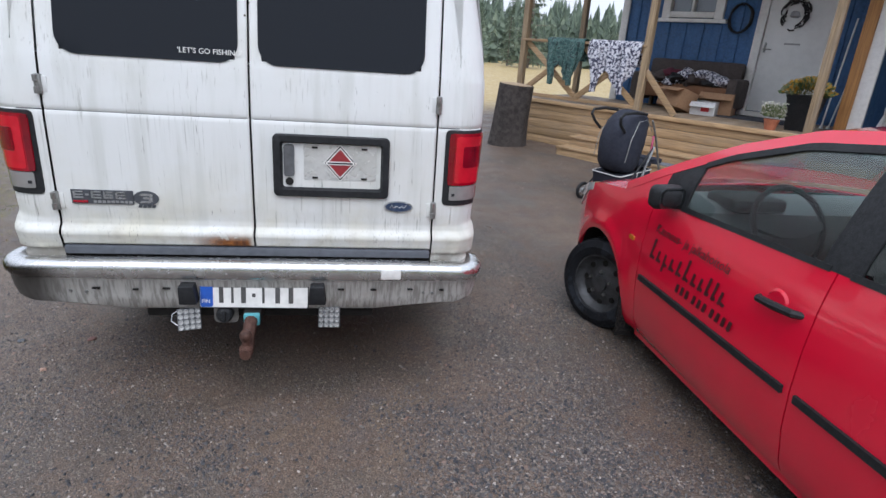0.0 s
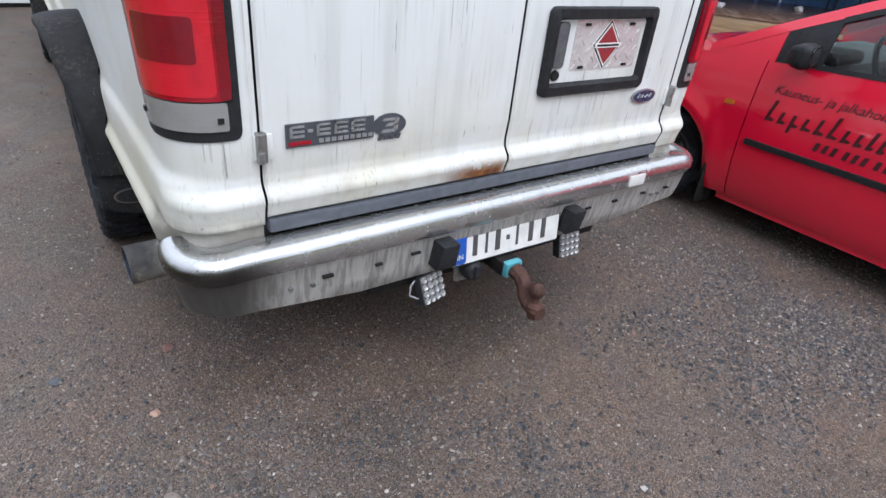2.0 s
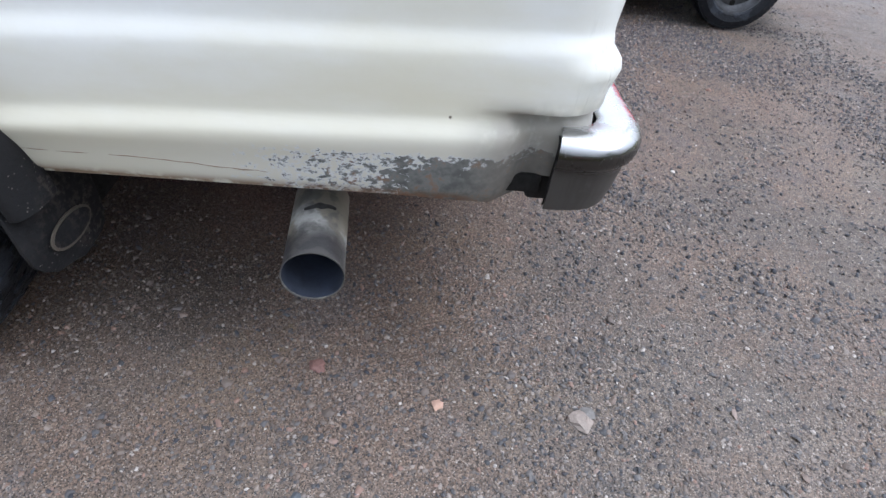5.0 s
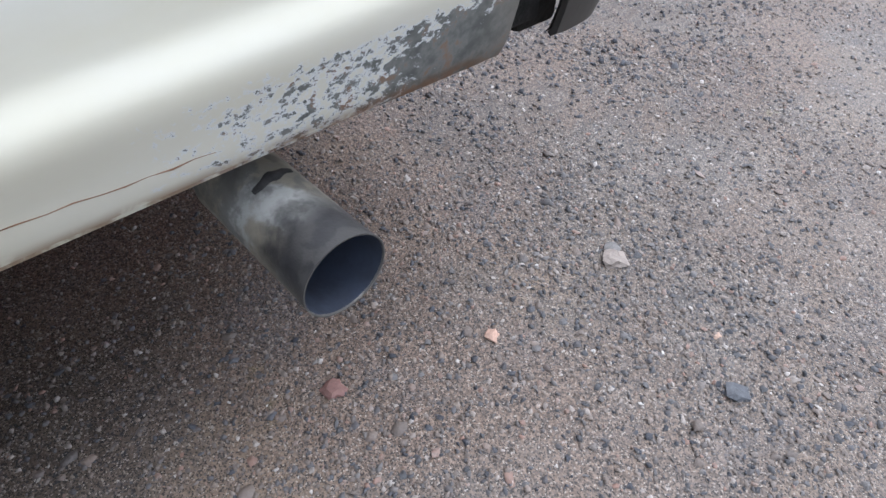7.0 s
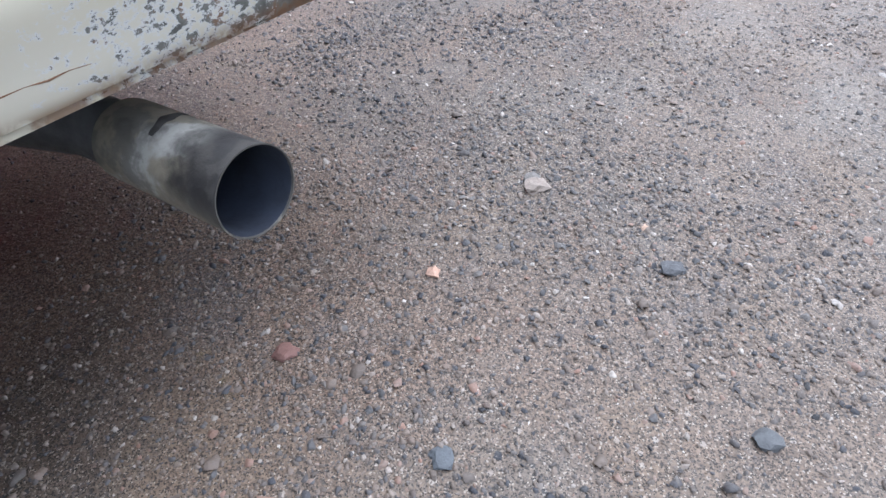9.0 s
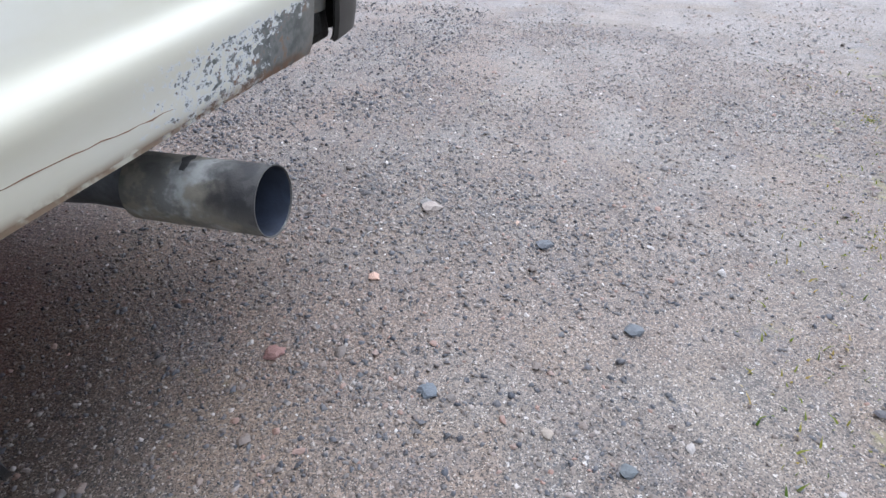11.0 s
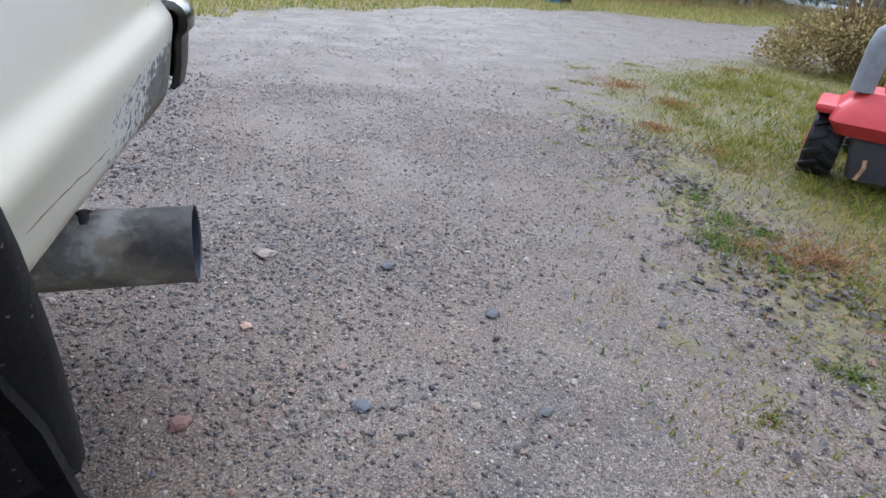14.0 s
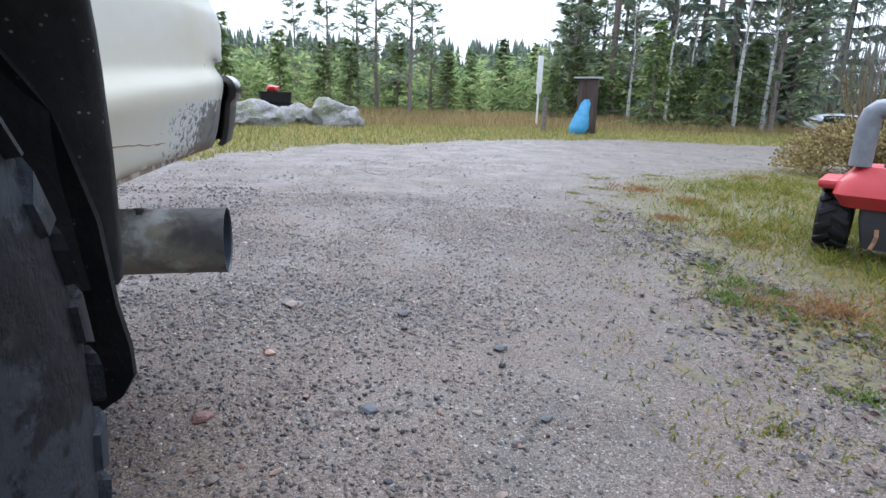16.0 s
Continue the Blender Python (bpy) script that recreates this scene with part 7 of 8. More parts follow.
kinds = {
    "spruce": conifer("spruce_tree", "tall dark spruce at the forest edge", 13, 11, False, SPRUCE, 0.06, 0.2, 0.75),
    "spruce2": conifer("spruce_tree", "slender dark spruce at the forest edge", 11, 12, False, SPRUCE, 0.05, 0.17, 0.75),
    "pine": conifer("pine_tree", "young sparse pine beyond the grass verge", 7, 13, True, PINEGREEN, 0.22, 0.17, 0.8),
    "pine2": conifer("pine_tree", "young bushy pine beyond the grass verge", 6, 14, True, PINEGREEN, 0.1, 0.2, 0.9),
    "tall": conifer("pine_tree", "tall pine with bare lower trunk", 15, 15, True, PINEGREEN, 0.4, 0.14, 0.8),
    "sapling": conifer("conifer_sapling", "small pale green conifer sapling", 3.0, 16, False, YOUNG, 0.06, 0.3, 0.8),
}
used = set()


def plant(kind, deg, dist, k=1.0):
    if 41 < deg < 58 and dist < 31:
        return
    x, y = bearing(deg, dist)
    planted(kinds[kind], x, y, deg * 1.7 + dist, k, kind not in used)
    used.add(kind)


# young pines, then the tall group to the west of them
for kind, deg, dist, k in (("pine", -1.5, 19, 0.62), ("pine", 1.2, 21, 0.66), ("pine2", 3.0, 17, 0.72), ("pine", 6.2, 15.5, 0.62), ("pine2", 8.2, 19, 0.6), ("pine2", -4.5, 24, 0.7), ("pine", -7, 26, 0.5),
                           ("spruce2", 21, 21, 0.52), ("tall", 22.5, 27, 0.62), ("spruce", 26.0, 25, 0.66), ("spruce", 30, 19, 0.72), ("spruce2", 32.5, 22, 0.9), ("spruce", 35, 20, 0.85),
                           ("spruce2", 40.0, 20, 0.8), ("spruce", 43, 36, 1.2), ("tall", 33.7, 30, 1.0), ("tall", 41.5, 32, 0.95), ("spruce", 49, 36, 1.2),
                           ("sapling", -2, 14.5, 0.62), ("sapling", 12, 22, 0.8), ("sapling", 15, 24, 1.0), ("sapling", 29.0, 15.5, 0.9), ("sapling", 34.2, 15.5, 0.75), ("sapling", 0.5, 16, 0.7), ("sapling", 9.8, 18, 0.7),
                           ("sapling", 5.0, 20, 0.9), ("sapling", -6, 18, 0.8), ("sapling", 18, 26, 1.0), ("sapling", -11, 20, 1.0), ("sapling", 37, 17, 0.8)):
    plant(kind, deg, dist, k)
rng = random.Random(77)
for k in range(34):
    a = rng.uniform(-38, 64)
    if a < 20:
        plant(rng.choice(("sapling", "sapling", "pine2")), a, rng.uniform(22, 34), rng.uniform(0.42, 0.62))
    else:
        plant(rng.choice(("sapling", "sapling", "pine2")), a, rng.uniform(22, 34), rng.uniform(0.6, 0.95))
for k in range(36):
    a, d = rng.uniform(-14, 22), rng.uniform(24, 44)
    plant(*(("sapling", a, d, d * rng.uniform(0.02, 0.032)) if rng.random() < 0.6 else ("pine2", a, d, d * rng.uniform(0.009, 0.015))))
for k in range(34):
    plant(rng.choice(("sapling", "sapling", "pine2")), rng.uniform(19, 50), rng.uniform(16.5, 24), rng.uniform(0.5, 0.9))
# behind the house and beside the yard: tall trees, also mirrored in the glass and shading the low sky
for k in range(16):
    x, y = rng.uniform(-2, 34), rng.uniform(36, 52)
    planted(kinds[rng.choice(("spruce", "tall", "spruce2"))], x, y, rng.uniform(0, 6), rng.uniform(0.34, 0.48) if k % 3 else rng.uniform(0.75, 1.0))
for k in range(14):
    planted(kinds[rng.choice(("spruce", "tall", "spruce2"))], rng.uniform(-34, -24), rng.uniform(-10, 30), rng.uniform(0, 6), rng.uniform(0.7, 1.1))
for k in range(12):
    planted(kinds[rng.choice(("spruce", "tall", "spruce2"))], rng.uniform(6, 30), rng.uniform(-26, -14), rng.uniform(0, 6), rng.uniform(0.7, 1.0))


def far_forest():
    """The distant wood all round as one ragged mass of small conifers."""
    rng = random.Random(5)
    vs, fs = [], []
    for k in range(2600):
        a, d = rng.uniform(0, 6.283), rng.uniform(55, 190)
        if k % 3 == 0:
            a, d = rng.uniform(-2.3, -1.2), rng.uniform(70, 190)
        elif k % 3 == 1:
            a, d = rng.uniform(0.6, 1.9), rng.uniform(60, 110)
        x, y = d * math.cos(a), d * math.sin(a)
        if -0.35 < math.atan2(-x, -y) < 0.3 and d < 90 and y < 0:
            continue
        h = d * rng.uniform(0.05, 0.1)
        for j in range(13):
            z0 = h * (0.04 + 0.93 * j / 13)
            r = (0.17 * h * (1 - j / 13.5) ** 0.8 + 0.1) * rng.uniform(0.7, 1.2)
            b = rng.uniform(0, 6.28)
            n = 5
            for i in range(n):
                c = b + i * 6.283 / n + rng.uniform(-0.3, 0.3)
                rr = r * rng.uniform(0.6, 1.25)
                i0 = len(vs)
                vs += [(x, y, z0 + h * 0.13), (x + rr * math.cos(c - 0.5), y + rr * math.sin(c - 0.5), z0 - 0.02 * h), (x + rr * 1.15 * math.cos(c), y + rr * 1.15 * math.sin(c), z0 - 0.05 * h), (x + rr * math.cos(c + 0.5), y + rr * math.sin(c + 0.5), z0 - 0.015 * h)]
                fs += [(i0, i0 + 1, i0 + 2), (i0, i0 + 2, i0 + 3)]
    me = bpy.data.meshes.new("far_forest")
    me.from_pydata(vs, [], fs)
    # the far haze is put into this paler mass colour too
    me.materials.append(needles("forest_mass", ((0.0, (0.12, 0.15, 0.12)), (0.6, (0.2, 0.25, 0.19)), (1.0, (0.29, 0.34, 0.25))), 0.55))
    return tagged(new("far_forest", me), "distant dark conifer forest behind the fields", "forest", kind="stuff")


far_forest()


def thicket():
    """Dense young growth between the verge and the forest, as one mass of small leafy twigs."""
    rng = random.Random(41)
    vs, fs = [], []
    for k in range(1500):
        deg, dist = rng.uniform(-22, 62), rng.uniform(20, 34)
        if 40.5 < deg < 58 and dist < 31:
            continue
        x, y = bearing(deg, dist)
        h = rng.uniform(1.0, 2.4) * (0.9 + 0.012 * max(deg, 0))
        z0 = ground_z(x, y)
        for j in range(26):
            u = rng.random()
            r = (0.75 - 0.6 * u) * rng.random() * h * 0.5
            a = rng.uniform(0, 6.283)
            c = Vector((x + r * math.cos(a), y + r * math.sin(a), z0 + u * h))
            d = Vector((math.cos(a), math.sin(a), rng.uniform(-0.3, 0.8))).normalized()
            w = d.cross(Vector((rng.uniform(-1, 1), rng.uniform(-1, 1), 1))).normalized()
            L = rng.uniform(0.16, 0.36)
            i = len(vs)
            vs += [c - w * 0.05, c + w * 0.05, c + d * L * 0.6 + w * 0.07, c + d * L]
            fs.append((i, i + 1, i + 2, i + 3))
    me = bpy.data.meshes.new("thicket")
    me.from_pydata(vs, [], fs)
    me.materials.append(YOUNG)
    return tagged(new("thicket", me), "dense pale green young growth before the forest", "thicket", kind="stuff")


thicket()


def birch(deg, dist, h, seed):
    rng = random.Random(seed)
    x, y = bearing(deg, dist)
    t = thing("birch_tree", "thin white birch without leaves at the forest edge", "tree", "birches", pose(x, y, ground_z(x, y) - 0.03))
    pts = [(0.05 * h * z * rng.uniform(0.2, 1.0), 0.03 * h * z * z, h * z) for z in np.linspace(0, 1, 8)]
    part("trunk", tube(pts, [0.055 * (1 - 0.85 * z) for z in np.linspace(0, 1, 8)], 8), BIRCH, t, "white bark")
    bm = bmesh.new()
    for k in range(46):
        z = rng.uniform(0.35, 1.0)
        a, L = rng.uniform(0, 6.28), h * 0.16 * rng.uniform(0.4, 1.1)
        p = Vector((0.05 * h * z * 0.6, 0.03 * h * z * z, h * z))
        tube([p, p + Vector((math.cos(a) * L * 0.5, math.sin(a) * L * 0.5, L * 0.5)), p + Vector((math.cos(a) * L * 0.8, math.sin(a) * L * 0.8, L))], [0.012, 0.007, 0.003], 4, False, bm)
    tagged(part("branchwork", bm, TRUNK, t), kind="stuff")


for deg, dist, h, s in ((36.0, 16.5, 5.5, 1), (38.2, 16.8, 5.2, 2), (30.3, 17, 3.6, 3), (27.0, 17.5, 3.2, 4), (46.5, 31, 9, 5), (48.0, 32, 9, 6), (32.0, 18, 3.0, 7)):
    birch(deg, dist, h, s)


def brush():
    """Bare grey brushwood before the western wood."""
    rng = random.Random(31)
    bm = bmesh.new()
    for k in range(420):
        x, y = bearing(rng.uniform(41.5, 62), rng.uniform(31, 35))
        h = rng.uniform(2.5, 7.0)
        dx, dy = rng.uniform(-0.5, 0.5), rng.uniform(-0.5, 0.5)
        z = ground_z(x, y)
        tube([(x, y, z), (x + dx * 0.5, y + dy * 0.5, z + h * 0.6), (x + dx, y + dy, z + h)], [0.024, 0.016, 0.008], 4, False, bm)
    return tagged(obj("brushwood", bm, plain("bare_twigs", (0.24, 0.22, 0.2), 0.9, grain=20)), "bare grey brushwood at the forest edge", "brush", kind="stuff")


brush()

rockmat = Paint("grey_boulder", (0.3, 0.295, 0.285), 0.9)
rockmat.blend(rockmat.noise(9, 0.4, 0.65), (0.2, 0.195, 0.185)).blend(rockmat.math("MULTIPLY", rockmat.noise(2.2, 0.47, 0.6), 0.7), (0.15, 0.16, 0.08))
rockmat.blend(rockmat.math("MULTIPLY", rockmat.noise(30, 0.55, 0.7), 0.7), (0.45, 0.44, 0.42)).bump(rockmat.noise(7, 0.2, 0.8), 0.8, 0.05)
STONE = rockmat.done()
for x, y, r, s, sq in ((-1.0, -9.3, 0.46, 1, 0.75), (-0.4, -9.8, 0.4, 2, 0.7), (0.45, -9.0, 0.66, 3, 0.5), (-1.25, -9.1, 0.33, 4, 0.8), (1.4, -9.4, 0.6, 5, 0.5)):
    b = obj("boulder", rock_like(r, s, sq, 4, 0.35), STONE, None, "", 40)
    b.location = (x, y, ground_z(x, y) + r * sq * 0.45)
    tagged(b, "large grey boulder lying in the grass verge", "rock", "boulders on the verge")
cr = thing("plastic_crate", "dark crate with a red lump behind the boulders", "crate", "", pose(0.17, -10.9, ground_z(0.17, -10.9), 0, 0, 12))
for k in range(3):
    part("crate_tier", loft([[(x, y, z) for x, y in rounded(-0.42 * q, 0.42 * q, -0.3 * q, 0.3 * q, 0.05)] for z, q in ((0.205 * k, 0.7), (0.205 * k + 0.18, 0.74), (0.205 * k + 0.2, 0.78))]), BLACK, cr)
part("red_lump", rock_like(0.13, 9, 0.6, 3, 0.4), plain("red_plastic", (0.5, 0.03, 0.03), 0.4), cr, "red plastic lump").location = (0.05, 0, 0.66)

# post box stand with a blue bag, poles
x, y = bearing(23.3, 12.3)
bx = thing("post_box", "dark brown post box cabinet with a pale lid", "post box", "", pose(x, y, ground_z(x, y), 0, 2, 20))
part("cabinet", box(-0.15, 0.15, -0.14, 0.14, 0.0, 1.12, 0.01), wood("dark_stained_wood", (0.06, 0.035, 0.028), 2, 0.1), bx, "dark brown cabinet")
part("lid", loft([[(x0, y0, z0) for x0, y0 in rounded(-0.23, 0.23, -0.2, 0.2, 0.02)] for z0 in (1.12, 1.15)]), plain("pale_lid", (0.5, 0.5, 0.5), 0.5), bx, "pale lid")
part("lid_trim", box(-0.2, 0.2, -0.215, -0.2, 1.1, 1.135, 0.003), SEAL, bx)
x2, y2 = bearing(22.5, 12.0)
bg_ = thing("blue_bag", "bright blue plastic bag hanging beside the post box", "bag", "", pose(x2, y2, ground_z(x2, y2)))
rings = []
for z, w in ((0.0, 0.06), (0.04, 0.17), (0.15, 0.21), (0.3, 0.18), (0.45, 0.12), (0.58, 0.09), (0.66, 0.03)):
    rings.append([((w * 0.85 + 0.028 * math.sin(a * 5 + z * 9) + 0.012 * math.sin(a * 11 - z * 20)) * math.cos(a) - 0.22 * z, (w * 0.6 + 0.025 * math.sin(a * 4 + z * 14)) * math.sin(a), z * 1.08) for a in np.linspace(0, 6.283, 37)[:-1]])
part("bag_body", loft(rings), plain("blue_plastic", (0.1, 0.42, 0.72), 0.3, grain=8, depth=0.3, coat=0.4), bg_, "", 60)


def pole(deg, dist, h, r, mat_, name, label, lean=0.0):
    x, y = bearing(deg, dist)
    t = thing(name, label, "pole", "", pose(x, y, ground_z(x, y) - 0.05, lean))
    part("shaft", tube([(0, 0, 0), (0, 0, h * 0.5), (0, 0, h)], [r, r * 0.95, r * 0.85], 10), mat_, t)
    return t


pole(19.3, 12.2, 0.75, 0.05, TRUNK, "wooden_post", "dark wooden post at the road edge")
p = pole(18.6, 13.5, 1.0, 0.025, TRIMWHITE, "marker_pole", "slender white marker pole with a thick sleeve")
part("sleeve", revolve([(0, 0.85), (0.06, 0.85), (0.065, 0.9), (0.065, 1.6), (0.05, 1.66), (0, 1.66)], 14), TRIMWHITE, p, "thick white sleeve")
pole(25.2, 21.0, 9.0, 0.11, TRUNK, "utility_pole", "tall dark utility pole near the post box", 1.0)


# ---- ride-on toy on the grass ----
TOYRED = plain("red_toy_plastic", (0.5, 0.045, 0.05), 0.45, grain=20, depth=0.06, amount=0.15)
TOYGREY = plain("grey_toy_plastic", (0.05, 0.052, 0.06), 0.5, grain=20, depth=0.06, amount=0.15)
toy = thing("ride_on_toy", "faded red and grey ride-on toy tractor on the grass", "toy", "", pose(-3.9, -0.58, ground_z(-3.9, -0.58), 0, 0, -48))


def toy_wheel(x, y, r, w):
    m = Matrix.Translation((x, y, r)) @ Matrix.Rotation(math.pi / 2, 4, "Y")
    wh = part("wheel", revolve([(0, -w / 2), (r * 0.55, -w / 2), (r * 0.85, -w * 0.48), (r * 0.93, -w * 0.38), (r * 0.93, w * 0.38), (r * 0.85, w * 0.48), (r * 0.55, w / 2), (0, w / 2)], 32, m), BLACK, toy, "black plastic tractor wheel")
    for k in range(14):
        for s in (-1, 1):
            a = (k + 0.25 * s) * 2 * math.pi / 14
            part("lug", box(r * 0.88, r, -0.014, 0.014, -w * 0.26, w * 0.26, 0.004, m @ Matrix.Rotation(a, 4, "Z") @ Matrix.Translation((0, 0, s * w * 0.22)) @ Matrix.Rotation(0.5 * s, 4, "X")), BLACK, wh)
    part("hub_cap", revolve([(0, w * 0.52), (r * 0.2, w * 0.53), (r * 0.42, w * 0.51), (r * 0.5, w * 0.4)], 20, m), TOYRED, wh)
    return wh


toy_wheel(0.30, 0.0, 0.165, 0.15)
toy_wheel(-0.30, 0.0, 0.165, 0.15)
toy_wheel(0.16, -0.62, 0.11, 0.09)
toy_wheel(-0.16, -0.62, 0.11, 0.09)
part("rear_bin", loft([[(x, y + dy, z) for x, y in rounded(-0.2 * k, 0.2 * k, -0.1, 0.16, 0.03)] for z, k, dy in ((0.06, 0.85, 0), (0.2, 1.0, 0.02), (0.3, 1.02, 0.03))]), TOYGREY, toy, "dark grey rear bin")
part("chassis", box(-0.12, 0.12, -0.72, 0.1, 0.12, 0.24, 0.03), TOYGREY, toy)
part("body", loft([[(x, y, z) for x, y in rounded(-w, w, y0, y1, 0.06)] for z, w, y0, y1 in ((0.25, 0.28, -0.14, 0.2), (0.31, 0.32, -0.18, 0.24), (0.37, 0.31, -0.17, 0.22), (0.44, 0.25, -0.12, 0.14))]), TOYRED, toy, "red body and wings")
for s in (-1, 1):
    part("wheel_wing", box(s * 0.3 - 0.09, s * 0.3 + 0.09, -0.16, 0.18, 0.325, 0.37, 0.02), TOYRED, toy)
part("seat", box(-0.15, 0.15, -0.14, 0.1, 0.41, 0.465, 0.025), BLACK, toy)
part("bonnet", box(-0.13, 0.13, -0.72, -0.24, 0.24, 0.46, 0.05), TOYRED, toy)
part("roll_bar", tube([(0.24, 0.12, 0.44), (0.24, 0.12, 0.55), (0.24, 0.12, 0.645), (0.232, 0.12, 0.68), (0.21, 0.12, 0.7), (0.17, 0.12, 0.705), (0.0, 0.12, 0.705), (-0.17, 0.12, 0.705), (-0.21, 0.12, 0.7), (-0.232, 0.12, 0.68), (-0.24, 0.12, 0.645), (-0.24, 0.12, 0.44)], 0.047, 14), plain("pale_grey_plastic", (0.22, 0.235, 0.26), 0.5, grain=20), toy, "grey roll bar")
part("steering_wheel", tube([(0.1 * math.cos(k * 0.3), -0.32 + 0.03 * math.sin(k * 0.3), 0.56 + 0.1 * math.sin(k * 0.3)) for k in range(22)], 0.012, 6), BLACK, toy)
for k in range(7):
    part("pale_bar", box(-0.02 - k * 0.02, -0.008 - k * 0.02, 0.232, 0.238, 0.36, 0.385), PLATEWHITE, toy)
part("tow_clip", tube([(0.12, 0.19, 0.16), (0.115, 0.21, 0.13), (0.12, 0.2, 0.1), (0.13, 0.21, 0.07)], 0.009, 6), CARD, toy, "pale string")

# ---- bush, grass, leaves and stones ----
bx_, by_ = -6.85, -3.65
bush = thing("bush", "browning leafy bush with dry stalks at the grass edge", "bush", "", pose(bx_, by_, ground_z(bx_, by_)))
bm = bmesh.new()
rng = random.Random(9)
for k in range(150):
    a, e = rng.uniform(0, 6.28), rng.uniform(0.15, 1)
    L = rng.uniform(0.5, 0.95)
    q = Vector((math.cos(a) * 0.95 * e, math.sin(a) * 0.95 * e, L * (1.05 - 0.45 * e)))
    tube([(math.cos(a) * 0.1, math.sin(a) * 0.1, 0), q * 0.6 + Vector((0, 0, 0.08)), q], [0.008, 0.006, 0.003], 4, False, bm)
for k in range(26):
    a = rng.uniform(0, 6.28)
    tube([(0.2 * math.cos(a), 0.2 * math.sin(a), 0.3), (0.4 * math.cos(a), 0.4 * math.sin(a), 0.8), (0.45 * math.cos(a), 0.5 * math.sin(a), rng.uniform(1.0, 1.25))], [0.006, 0.005, 0.003], 4, False, bm)
tagged(part("branchwork", bm, plain("dry_stalks", (0.2, 0.14, 0.07), 0.9), bush), kind="stuff")
bm = tufts(15000, 0.98, 0.62, 0.034, 21)
for f in list(bm.faces):
    if f.calc_center_median().z < 0.04:
        bm.faces.remove(f)
me = bpy.data.meshes.new("foliage")
bm.to_mesh(me)
bm.free()
me.materials.append(RUSTLEAF)
lv = new("foliage", me)
lv.parent = bush


def scatter_blades(name, label, n, region, mat_, h0, h1, width, seed, bend=0.5):
    """Grass as one object: each blade is a bent strip of two faces."""
    g = np.random.default_rng(seed)
    x, y, k = region(g, n)
    n = len(x)
    h = g.uniform(h0, h1, n) * k
    a, b = g.uniform(0, 6.283, n), g.uniform(0, 6.283, n)
    z = lookup(GROUND_Z, x, y) - 0.004
    wx, wy = np.cos(a) * width * 0.5, np.sin(a) * width * 0.5
    lx, ly = np.cos(b) * h * bend * g.random(n), np.sin(b) * h * bend * g.random(n)
    co = np.stack([np.stack(v, 1) for v in ((x - wx, y - wy, z), (x + wx, y + wy, z), (x + lx * 0.4 + wx * 0.8, y + ly * 0.4 + wy * 0.8, z + h * 0.6),
                                            (x + lx * 0.4 - wx * 0.8, y + ly * 0.4 - wy * 0.8, z + h * 0.6), (x + lx, y + ly, z + h))], 1)
    me = bpy.data.meshes.new(name)
    me.vertices.add(n * 5)
    me.vertices.foreach_set("co", co.ravel())
    me.loops.add(n * 7)
    me.loops.foreach_set("vertex_index", (np.arange(n)[:, None] * 5 + np.array([0, 1, 2, 3, 3, 2, 4])).ravel().astype(np.int32))
    me.polygons.add(n * 2)
    me.polygons.foreach_set("loop_start", (np.arange(n)[:, None] * 7 + np.array([0, 4])).ravel().astype(np.int32))
    me.update(calc_edges=True)
    me.validate()
    me.materials.append(mat_)
    return tagged(new(name, me), label, "grass", kind="stuff")


GRASS = needles("lawn_blades", ((0.0, (0.06, 0.105, 0.017)), (0.3, (0.135, 0.165, 0.028)), (0.7, (0.225, 0.215, 0.042)), (1.0, (0.33, 0.24, 0.075))))
WEEDS = needles("weed_leaves", ((0.0, (0.07, 0.12, 0.035)), (0.6, (0.15, 0.21, 0.06)), (1.0, (0.26, 0.28, 0.1))))
RUSTY = needles("rusty_grass", ((0.0, (0.2, 0.12, 0.06)), (0.6, (0.36, 0.2, 0.1)), (1.0, (0.48, 0.3, 0.15))))
VERGEGRASS = needles("verge_blades", ((0.0, (0.14, 0.19, 0.045)), (0.4, (0.26, 0.26, 0.08)), (0.75, (0.4, 0.34, 0.14)), (1.0, (0.5, 0.4, 0.2))))
STRAW = needles("dry_grass_blades", ((0.0, (0.24, 0.18, 0.08)), (0.5, (0.38, 0.29, 0.14)), (1.0, (0.5, 0.4, 0.2))))


PATCH = np.array([[noise.noise(Vector((x * 2.1, y * 2.1, 2))) + 0.5 * noise.noise(Vector((x * 0.8, y * 0.8, 9))) for x in GX] for y in GY])


def lawn(dry):
    """Ragged turf: thin at its edge, in clumps, dense further in."""
    def region(g, n):
        r, a = 0.1 + 8 * g.random(4 * n) ** 1.15, g.uniform(1.9, 5.0, 4 * n)
        x, y = -1.75 + r * np.cos(a), 0.9 + r * np.sin(a)
        patch = lookup(PATCH, x, y)
        d = lookup(GT, x, y) + 0.3 * patch
        chance = np.where(d < 0, 0.025, 0.04 + np.clip(d, 0, 1.2) * 0.75) * np.where(patch > 0, 1.0, 0.6)
        keep = (d > -0.5) & (g.random(4 * n) < chance * (0.4 if dry else 1.0))
        x, y, d = x[keep][:n], y[keep][:n], d[keep][:n]
        return x, y, 0.55 + 0.75 * np.clip(d, 0, 1.2)
    return region


def verge(g, n):
    x, y = g.uniform(-13, 3.5, 3 * n), g.uniform(-12.5, -3.8, 3 * n)
    d = lookup(GV, x, y) + 0.5 * lookup(PATCH, x, y)
    keep = d > 0.05
    return x[keep][:n], y[keep][:n], np.minimum(1.2, 0.5 + 0.35 * d[keep][:n])


